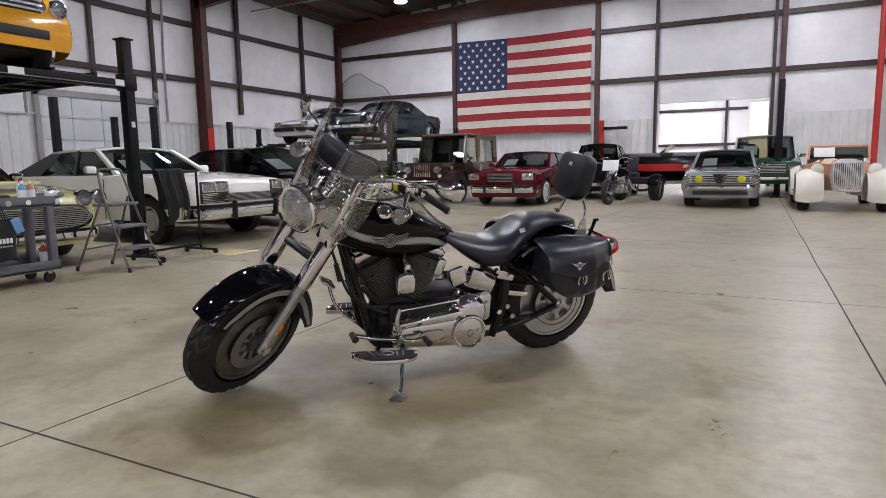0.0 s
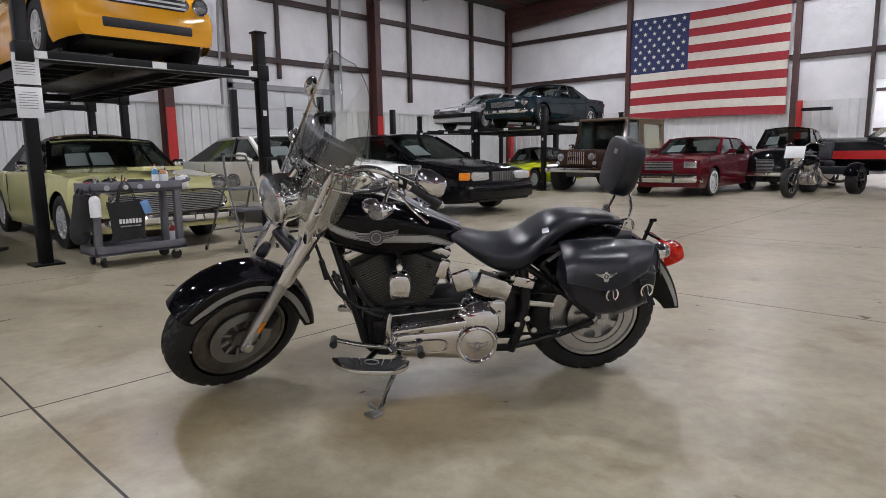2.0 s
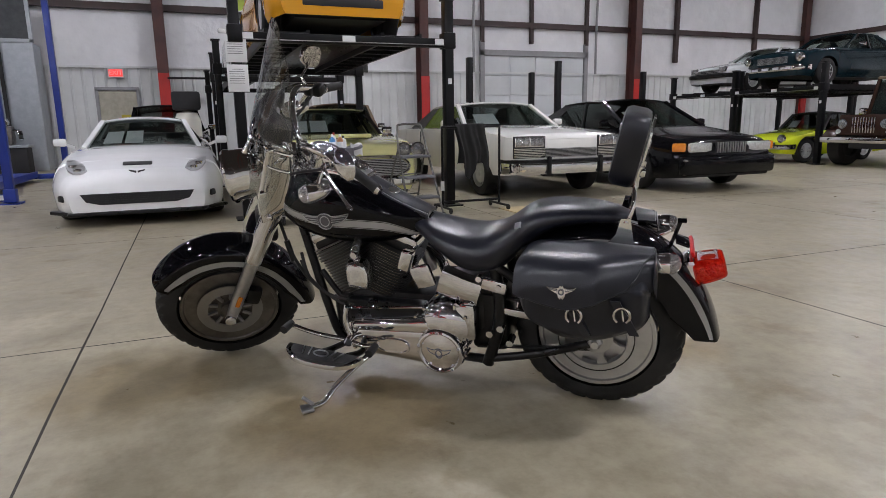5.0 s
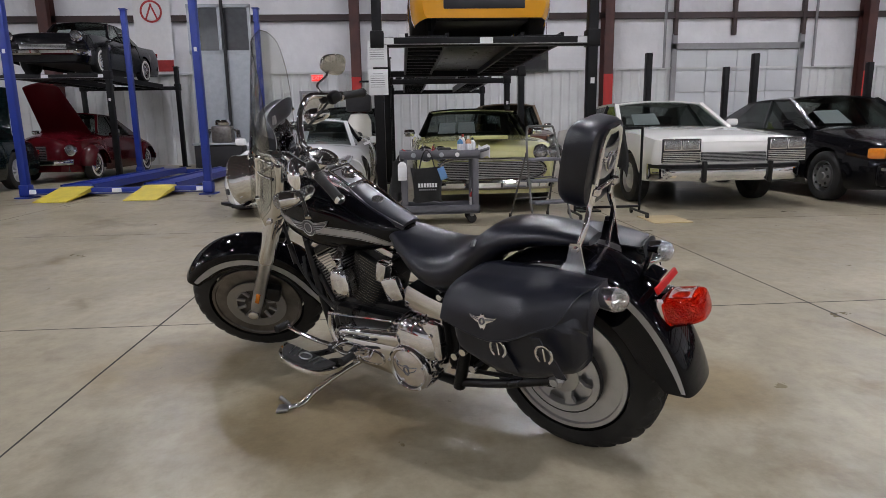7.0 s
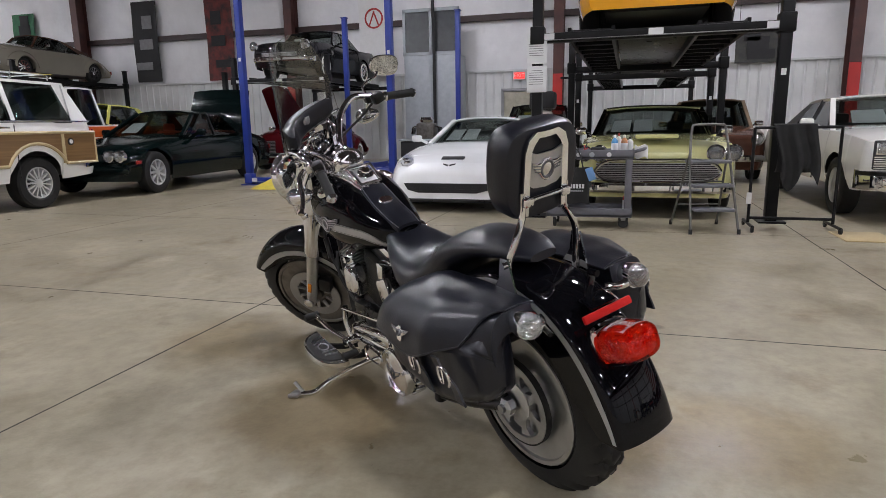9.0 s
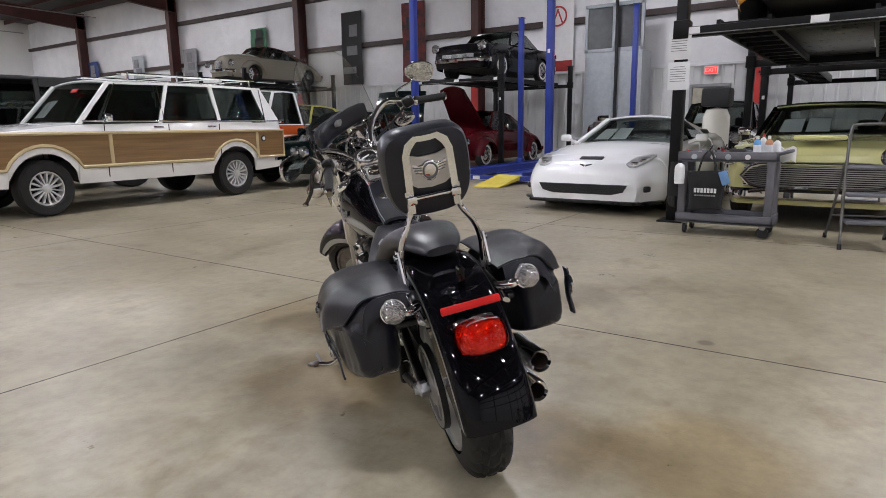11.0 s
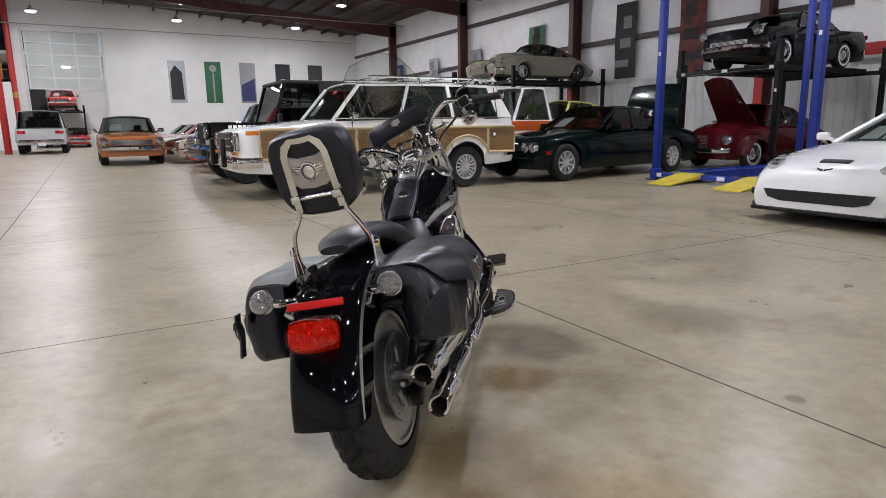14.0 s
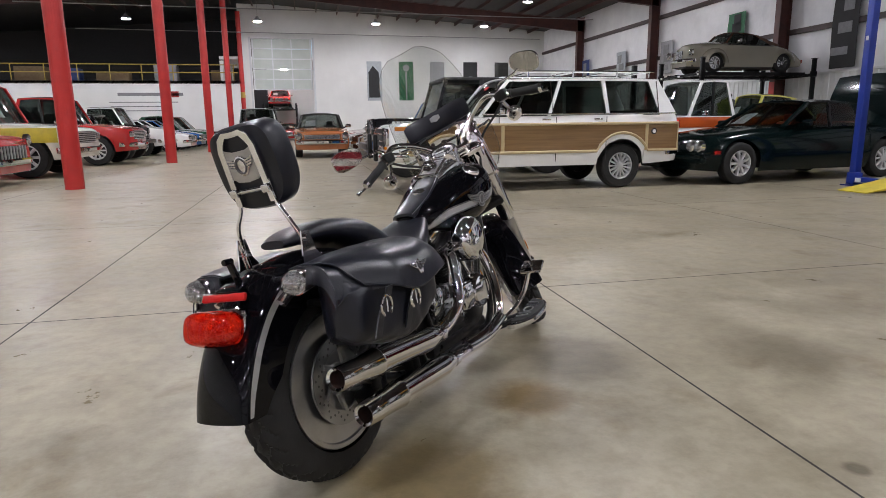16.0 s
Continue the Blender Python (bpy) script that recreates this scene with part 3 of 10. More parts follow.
# south wall, roll-up door and posts
DX0, DX1, DZ = -1.85, 2.6, 3.9
bm = B()
for x0, x1, z0, z1 in ((XW - 0.5, DX0, 0, 10), (DX1, 3.4, 0, 10), (DX0, DX1, 7.6, 10)):
    box(bm, ((x0 + x1) / 2, YS - 0.15, (z0 + z1) / 2), (x1 - x0, 0.3, z1 - z0))
wall_south = structure("wall_south", bm, M["southwall"], "plain white end wall with hanging banners", "wall")
# east and closing walls
bm = B()
box(bm, (XE + 0.15, (YS + YN) / 2, 5), (0.3, YN - YS + 1, 10))
structure("wall_east", bm, M["southwall"], "plain pale side wall", "wall")
for y in [-7.8, -16.9, -26.1, -35.2, -44.2]:
    bm = B()
    cyl(bm, (3.35, y, 0), (3.35, y, 9.4), 0.17, seg=24)
    structure("red_post", bm, M["redpost"], "bright red round steel roof post", "post")

# high-bay lamps
lamp_bm = B()
lathe(lamp_bm, [(0.02, 0.34), (0.09, 0.33), (0.12, 0.20), (0.24, 0.14), (0.295, 0.04), (0.295, 0.01), (0.275, 0.01), (0.26, 0.05), (0.02, 0.06)], axis="Z", seg=24)
housing = ready(lamp_bm, "housing", M["grey"])
lens_bm = B()
lathe(lens_bm, [(0.265, 0.035), (0.255, 0.008), (0.225, -0.014), (0.16, -0.028), (0.08, -0.036), (0.01, -0.038)], axis="Z", seg=24)
lens = ready(lens_bm, "lens", M["lamp"])
for x in (-14.0, -6.2, 1.7, 9.8, 18.0):
    rod_bm = B()
    cyl(rod_bm, (0, 0, 0.33), (0, 0, roof_z(x) - 8.05 + 0.02), 0.012, seg=6)
    rod = ready(rod_bm, "rod", M["steel"])
    for k in range(8):
        if x < -10 and k == 3:
            continue
        lamp = thing("high_bay_lamp", pose(x, -39.8 + 9.14 * k, 8.05), "round high-bay lamp glowing white under the roof", "lamp", "high-bay lamps under the roof")
        for nm, me in (("housing", housing), ("lens", lens), ("rod", rod)):
            o = new(nm, me)
            o.parent = lamp

# roll-up door half open in the end wall, the bay behind it, mezzanine beside
door_1 = tagged(new("door_1"), "half-open sectional roll-up door with ribbed grey-green panels", "door", kind="structure")
for i in range(5):
    z0 = DZ + i * 0.74
    bm = B()
    box(bm, ((DX0 + DX1) / 2, YS - 0.1, z0 + 0.36), (DX1 - DX0 - 0.1, 0.05, 0.72), 0.01)
    pan = part("door_panel", bm, M["doorgreen"], door_1, smooth=False)
    for x in (0.0, 0.333, 0.667, 1.0):
        bm = B()
        box(bm, (DX0 + 0.12 + (DX1 - DX0 - 0.24) * x, YS - 0.06, z0 + 0.36), (0.09, 0.04, 0.72))
        part("stile", bm, M["doorwhite"], pan, smooth=False)
    bm = B()
    box(bm, ((DX0 + DX1) / 2, YS - 0.06, z0 + 0.03), (DX1 - DX0 - 0.1, 0.045, 0.07))
    part("rail", bm, M["doorwhite"], pan, smooth=False)
for x in (DX0 - 0.08, DX1 + 0.08):
    bm = B()
    box(bm, (x, YS + 0.02, 3.85), (0.14, 0.08, 7.7))
    part("door_track", bm, M["doorwhite"], door_1, smooth=False)
rod_low_bm = B()
cyl(rod_low_bm, (0, 0, 0.33), (0, 0, 0.42), 0.012, seg=6)
rod_low = ready(rod_low_bm, "rod", M["steel"])
bm = B()
box(bm, (0.4, YS - 9, 3), (9, 0.2, 6))
box(bm, (-4.0, YS - 4.6, 3), (0.2, 8.8, 6))
box(bm, (4.8, YS - 4.6, 3), (0.2, 8.8, 6))
box(bm, (0.4, YS - 4.6, 6.2), (9, 9, 0.2))
structure("wall_back_bay", bm, M["southwall"], "white walls of the bay behind the roll-up door", "wall")
# unseen fill lamps added in the bays so their white walls come out bright
for lx, ly, lz in ((0.4, YS - 4, 5.7), (-3.4, YN + 4.4, 5.1), (2.4, YN + 3.6, 5.1)):
    bay_fill = thing("high_bay_lamp", pose(lx, ly, lz), "unseen round lamp added to brighten a side bay", "lamp", "high-bay lamps under the roof")
    for nm, me in (("housing", housing), ("lens", lens), ("rod", rod_low)):
        o = new(nm, me)
        o.parent = bay_fill
bm = B()
box(bm, ((3.5 + XE) / 2, YS + 0.4, 2.25), (XE - 3.5, 0.2, 4.5))
wall_mezzanine = structure("wall_mezzanine", bm, M["southwall"], "white partition wall under the mezzanine with grey sign bars", "wall")
# deck and back wall carry the recess's gloom in their near-black colour
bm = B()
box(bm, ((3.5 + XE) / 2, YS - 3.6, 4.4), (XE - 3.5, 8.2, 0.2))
structure("mezzanine_floor", bm, M["dark"], "mezzanine storage deck coloured near-black for the gloom above it", "floor")
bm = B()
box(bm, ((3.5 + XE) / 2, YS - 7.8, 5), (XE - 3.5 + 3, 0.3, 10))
structure("wall_mezzanine_back", bm, M["dark"], "wall behind the mezzanine coloured near-black for the gloom there", "wall")
rail_ = thing("guard_rail", pose(0, YS + 0.3, 4.5), "yellow pipe guard rail along the mezzanine edge", "railing")
x = 3.9
while x < XE:
    bm = B()
    cyl(bm, (x, 0, 0), (x, 0, 1.15), 0.035, seg=8)
    part("post", bm, M["railyellow"], rail_)
    x += 2.1
for z in (0.6, 1.15):
    bm = B()
    cyl(bm, (3.6, 0, z), (XE, 0, z), 0.035, seg=8)
    part("rail", bm, M["railyellow"], rail_)
for i, (x, w, h, y, c) in enumerate(((5.0, 1.4, 0.9, -1.8, "cardbrown"), (9.0, 1.6, 1.3, -2.2, "grey"), (12.5, 2.2, 0.7, -1.5, "cardbrown"), (15.5, 1.3, 1.0, -2.0, "blu2"), (18.0, 2.0, 1.1, -1.7, "cardbrown"))):
    bm = B()
    box(bm, (x, YS + y, 4.5 + h / 2), (w, 1.0, h), 0.03)
    solid("storage_crate", bm, M[c], "stacked storage crate on the mezzanine deck", "crate", group="crates on the mezzanine")
sign = thing("wall_sign", pose(10.2, YS + 0.51, 3.55), "grey lettering bars painted along a white wall", "sign")
bm = B()
box(bm, (-1.9, 0, 0.0), (1.0, 0.012, 0.42))
part("bar", bm, M["signred"], sign, smooth=False)
for a, b, w, h in ((0.9, 0.0, 4.4, 0.36), (0.4, -0.55, 4.6, 0.10), (0.0, -0.85, 3.6, 0.10), (0.2, -1.15, 4.0, 0.10)):
    bm = B()
    box(bm, (-a + 0.4, 0, b), (w, 0.012, h * 0.6))
    part("bar", bm, M["ink"], sign, smooth=False)
# red bands high on a post
bm = B()
cyl(bm, (3.35, -44.2, 3.3), (3.35, -44.2, 3.7), 0.176, seg=24)
structure("post_band", bm, M["railyellow"], "yellow band round a red post", "post")

# sectional door, exit door and windows in the west wall
door_2 = tagged(new("door_2"), "closed white sectional garage door in a steel frame", "door", kind="structure")
for i in range(5):
    for j in range(4):
        bm = B()
        box(bm, (XW - 0.06, 12.22 + 1.065 * (j + 0.5), 0.35 + 0.70 * i), (0.05, 1.05, 0.685), 0.012)
        part("door_panel", bm, M["doorwhite"], door_2)
for y, z, sy, sz in ((12.13, 2.0, 0.16, 4.0), (16.56, 2.0, 0.16, 4.0), (14.35, 3.60, 4.6, 0.20)):
    bm = B()
    box(bm, (XW - 0.02, y, z), (0.12, sy, sz))
    part("door_frame", bm, M["grey"], door_2, smooth=False)
for y in (12.13, 14.15, 16.56):
    bm = B()
    box(bm, (XW + 0.0, y, 5.9), (0.14, 0.12, 3.9))
    part("door_frame", bm, M["girt"], door_2, smooth=False)
for y in (20.9, 25.2):
    bm = B()
    box(bm, (XW + 0.02, y, 5.9), (0.16, 0.16, 5.0))
    structure("wind_post", bm, M["girt"], "dark steel wind post between wall girts", "post")
bm = B()
box(bm, (XW - 0.07, 0.18, 1.1), (0.07, 1.0, 2.2), 0.01)
door_3 = structure("door_3", bm, M["beige"], "closed beige steel exit door", "door")
bm = B()
for y in (-0.37, 0.73):
    box(bm, (XW - 0.05, y, 1.13), (0.12, 0.08, 2.26))
box(bm, (XW - 0.05, 0.18, 2.28), (0.12, 1.18, 0.08))
part("door_frame", bm, M["grey"], door_3, smooth=False)
bm = B()
box(bm, (XW - 0.02, 0.4, 1.45), (0.008, 0.35, 0.14))
part("notice", bm, M["yellow"], door_3, smooth=False)
bm = B()
cyl(bm, (XW - 0.03, -0.19, 1.0), (XW + 0.03, -0.19, 1.0), 0.02, seg=10)
box(bm, (XW + 0.04, -0.13, 1.0), (0.02, 0.14, 0.025), 0.006)
part("door_handle", bm, M["steel"], door_3)
ex = thing("exit_sign", pose(XW + 0.02, 0.20, 2.72), "lit red exit sign above a door", "sign")
bm = B()
box(bm, (0, 0, 0), (0.08, 0.42, 0.26), 0.01)
part("case", bm, M["white"], ex)
bm = B()
box(bm, (0.042, 0, 0), (0.01, 0.36, 0.20), 0.004)
part("face", bm, M["exitred"], ex)
text_part("EXIT", 0.17, Matrix.Translation((0.048, 0, 0)) @ pose(0, 0, 0, 90, 0, 90), M["white"], ex)
# glazed lobby corner by the exit
lob = thing("glazed_booth", pose(XW + 0.5, -2.55, 0), "tall grey glazed booth with dark upper panes against the wall", "booth")
bm = B()
box(bm, (0, 0, 1.70), (0.95, 1.84, 3.40), 0.01)
part("lower_wall", bm, M["boothgrey"], lob)
for y in (-0.46, 0.46):
    bm = B()
    box(bm, (0.44, y, 4.12), (0.05, 0.80, 1.25))
    part("pane", bm, M["darkpane"], lob)
    bm = B()
    box(bm, (0.478, y, 1.75), (0.012, 0.84, 2.9), 0.004)
    part("panel", bm, M["boothgrey"], lob)
for y in (-0.90, 0.0, 0.90):
    bm = B()
    box(bm, (0.45, y, 4.12), (0.09, 0.09, 1.42))
    part("mullion", bm, M["boothgrey"], lob, smooth=False)
for z in (3.45, 4.80):
    bm = B()
    box(bm, (0.45, 0, z), (0.09, 1.90, 0.1))
    part("transom", bm, M["boothgrey"], lob, smooth=False)
bm = B()
tube(bm, [(0.6, 0.15, 0), (0.6, 0.15, 3.9), (0.75, 0.2, 5.2), (0.7, 0.6, 6.4)], 0.05, seg=10)
part("conduit", bm, M["dark"], lob)
for y, z0, z1, c1, c2 in ((-4.85, 2.9, 6.3, "white", "signred"), (-11.07, 2.95, 6.0, "bannerred", "dark"), (-14.4, 3.0, 6.0, "dark", "ink"), (-20.4, 4.7, 5.9, "bannergreen", "dark"), (7.25, 2.83, 4.0, "bannerblack", "dark"), (-26.0, 3.7, 5.4, "grey", "ink"), (-31.0, 3.7, 5.4, "boothgrey", "ink"), (-36.0, 3.7, 5.4, "blu2", "grey"), (4.1, 4.0, 6.3, "limebanner", "limebanner")):
    ban = thing("wall_banner", pose(XW + 0.06, y, 0), "tall hanging printed banner on the side wall", "banner", "banners on the side wall")
    def cloth(u, v, off):
        return Vector((0.02 * math.sin(v * 7 + y) + 0.02 - off, (u - 0.5) * 1.15, z0 + (z1 - z0) * v))
    part("sheet", sheet(B(), cloth, 6, 10, 0.004), M[c1], ban)
    if z1 < 4.5:
        bm = B()
        for k in (-0.5, 0.5):
            tube(bm, [(0.02, k, z1 - 0.02), (0.0, k, z1 + 0.4), (-0.01, k, 4.62)], 0.008, seg=6)
        part("hanging_cord", bm, M["dark"], ban)
    if c1 == "white":
        bm = B()
        lathe(bm, [(0.34, 0.05), (0.34, 0.056), (0.28, 0.056), (0.28, 0.05)], (0, 0.0, z0 + 1.9), "X", 28, closed=True)
        part("ring_print", bm, M[c2], ban, smooth=False)
        bm = B()
        box(bm, (0.052, 0, z0 + 0.25), (0.01, 1.1, 0.35))
        part("band_print", bm, M[c2], ban, smooth=False)
        for k in (-1, 1):
            bm = B()
            box(bm, (0.053, k * 0.08, z0 + 1.9), (0.008, 0.05, 0.5), 0, rx_(k * 22))
            part("stroke_print", bm, M[c2], ban, smooth=False)
    else:
        for q in range(3):
            bm = B()
            box(bm, (0.05, 0.15 * math.sin(q * 2 + y), z0 + (z1 - z0) * (0.2 + 0.27 * q)), (0.01, 0.75 - 0.15 * q, 0.28 + 0.1 * q))
            part("print", bm, M[c2], ban, smooth=False)
for x, c1, c2 in ((-6.5, "boothgrey", "dark"), (-9.0, "bannergreen", "grey"), (-11.5, "grey", "bluedark"), (-14.2, "dark", "boothgrey"), (-16.8, "bannerblack", "railyellow")):
    ban = thing("wall_banner", pose(x, YS + 0.03, 0), "tall printed banner hung flat on the white wall", "banner", "banners on the white wall")
    bm = B()
    box(bm, (0, 0, 4.55), (1.15, 0.02, 2.95), 0.003)
    part("sheet", bm, M[c1], ban)
    bm = B()
    if c2 == "grey":
        box(bm, (0, 0.014, 4.2), (0.12, 0.006, 2.1))
        part("print", bm, M[c2], ban, smooth=False)
        bm = B()
        cyl(bm, (0, 0.01, 5.55), (0, 0.017, 5.55), 0.26, seg=20)
    elif c2 == "bluedark":
        rings(bm, [[(-0.5, yy, 3.2), (0.5, yy, 3.2), (0.5, yy, 4.4), (-0.5, yy, 4.9)] for yy in (0.011, 0.016)])
    elif c2 == "dark":
        rings(bm, [[(-0.4, yy, 3.3), (0.45, yy, 3.3), (0.45, yy, 5.2), (0.1, yy, 5.7), (-0.35, yy, 5.2)] for yy in (0.011, 0.016)])
    else:
        cyl(bm, (0, 0.011, 4.5), (0, 0.017, 4.5), 0.42, seg=24)
    part("print", bm, M[c2], ban, smooth=False)

# the flag
flag = thing("flag", pose(0, 0, 0), "large stars-and-stripes flag hung flat on the end wall", "flag")
FX0, FX1, FZ0, FZ1, FY = -13.35, -6.75, 2.45, 6.95, YN - 0.10


def flag_at(u, v, off=0.0):
    sag = 0.06 * math.sin(math.pi * u) * (1 - v) - 0.05 * math.sin(math.pi * u) * v
    return Vector((FX0 + (FX1 - FX0) * u, FY + 0.035 * math.sin(u * 9 + v * 3) * (1 - 0.5 * v) - 0.015 - off, FZ0 + (FZ1 - FZ0) * v + sag))


for i in range(13):
    v0, v1 = i / 13, (i + 1) / 13
    u0 = 0.0 if i < 6 else 0.40
    part("stripe", sheet(B(), lambda u, v, off: flag_at(u0 + (1 - u0) * u, v0 + (v1 - v0) * v, off), 24, 2, 0.004), M["flagred" if i % 2 == 0 else "flagwhite"], flag)
part("canton", sheet(B(), lambda u, v, off: flag_at(0.40 * u, 6 / 13 + 7 / 13 * v, off), 12, 8, 0.004), M["flagblue"], flag)
star = [(math.sin(math.pi * k / 5) * (1 if k % 2 == 0 else 0.40), math.cos(math.pi * k / 5) * (1 if k % 2 == 0 else 0.40)) for k in range(10)]
for r in range(9):
    for c in range(6 if r % 2 == 0 else 5):
        u = 0.40 * ((c + (0.5 if r % 2 == 0 else 1.0)) / 6)
        v = 6 / 13 + 7 / 13 * (r + 0.75) / 9.5
        p = flag_at(u, v) + Vector((0, -0.010, 0))
        bm = B()
        rings(bm, [[p + Vector((a * 0.105, yy, b * 0.105)) for a, b in star] for yy in (0, -0.004)])
        part("star", bm, M["flagwhite"], flag, smooth=False)

# ---- vehicles ----
SKIN = {}


# A vehicle stands on z = 0 round its own middle and faces +x; s counts from its nose.
def wheel(parent, x, y, r, w, side, rim="spoke", rimr=None, whitewall=False, spokes=10, rimmat=None):
    """One wheel: tyre under the vehicle, rim under the tyre. side is +1 on the left."""
    rr = rimr or r * 0.62
    h = w / 2
    bm = B()
    lathe(bm, [(rr, -h * 0.85), (rr + 0.02, -h), (r - 0.03, -h), (r - 0.006, -h * 0.82), (r, -h * 0.5), (r, h * 0.5), (r - 0.006, h * 0.82), (r - 0.03, h), (rr + 0.02, h), (rr, h * 0.85), (rr * 0.97, 0.0)], seg=36, closed=True)
    tyre = part("tyre", bm, M["rubber"], parent, m=Matrix.Translation((x, y, r)))
    if whitewall:
        bm = B()
        lathe(bm, [(rr + 0.012, side * (h + 0.002)), (rr + 0.012, side * (h + 0.005)), (rr + 0.062, side * (h + 0.005)), (rr + 0.062, side * (h + 0.001))], seg=36, closed=True)
        part("whitewall", bm, M["whitewall"], tyre)
    bm = B()
    f = side * h * 0.9
    lathe(bm, [(rr, f), (rr * 0.93, f), (rr * 0.86, f * 0.45), (rr * 0.84, f * 0.2), (rr * 0.98, f * 0.1)], seg=32, closed=True)
    if rim == "spoke":
        for i in range(spokes):
            a = 2 * math.pi * i / spokes
            d, e = Vector((math.cos(a), 0, math.sin(a))), Vector((-math.sin(a), 0, math.cos(a)))
            q = rr * min(0.12, 0.85 / spokes)
            lo, hi = d * rr * 0.22, d * rr * 0.92
            rings(bm, [[lo + e * q * 0.8 + Vector((0, f * 0.4, 0)), lo - e * q * 0.8 + Vector((0, f * 0.4, 0)), lo - e * q * 0.8 + Vector((0, f * 0.92, 0)), lo + e * q * 0.8 + Vector((0, f * 0.92, 0))],
                       [hi + e * q + Vector((0, f * 0.4, 0)), hi - e * q + Vector((0, f * 0.4, 0)), hi - e * q + Vector((0, f * 0.88, 0)), hi + e * q + Vector((0, f * 0.88, 0))]])
        lathe(bm, [(rr * 0.26, f * 0.3), (rr * 0.26, f * 0.95), (rr * 0.18, f * 1.02), (0.01, f * 1.04)], seg=20)
    else:
        lathe(bm, [(rr * 0.72, f * 0.3), (rr * 0.70, f * 0.75), (rr * 0.5, f * 0.98), (rr * 0.25, f * 0.9), (rr * 0.2, f * 1.06), (0.01, f * 1.1)], seg=28)
    part("rim", bm, rimmat or M["rimpaint"], tyre, "bright metal wheel")
    bm = B()
    lathe(bm, [(rr * 0.95, f * 0.12), (0.02, f * 0.10), (0.02, -f * 0.6), (rr * 0.95, -f * 0.7)], seg=24)
    part("wheel_centre", bm, M["dark"], tyre)
    return tyre


def quad(bm, a, b, c, d, t=0.006):
    """A thin four-cornered panel."""
    a, b, c, d = map(Vector, (a, b, c, d))
    n = (b - a).cross(d - a).normalized() * t
    return rings(bm, [[a, b, c, d], [a + n, b + n, c + n, d + n]])


def beam(bm, p, q, w, d=None):
    """A square bar between two points."""
    p, q = Vector(p), Vector(q)
    d = d or w
    ax = (q - p).normalized()
    side = ax.cross(Vector((0, 1, 0)))
    side = side.normalized() if side.length > 0.1 else Vector((1, 0, 0))
    up = ax.cross(side).normalized()
    lp = lambda c: [c + side * w / 2 + up * d / 2, c - side * w / 2 + up * d / 2, c - side * w / 2 - up * d / 2, c + side * w / 2 - up * d / 2]
    return rings(bm, [lp(p), lp(q)])


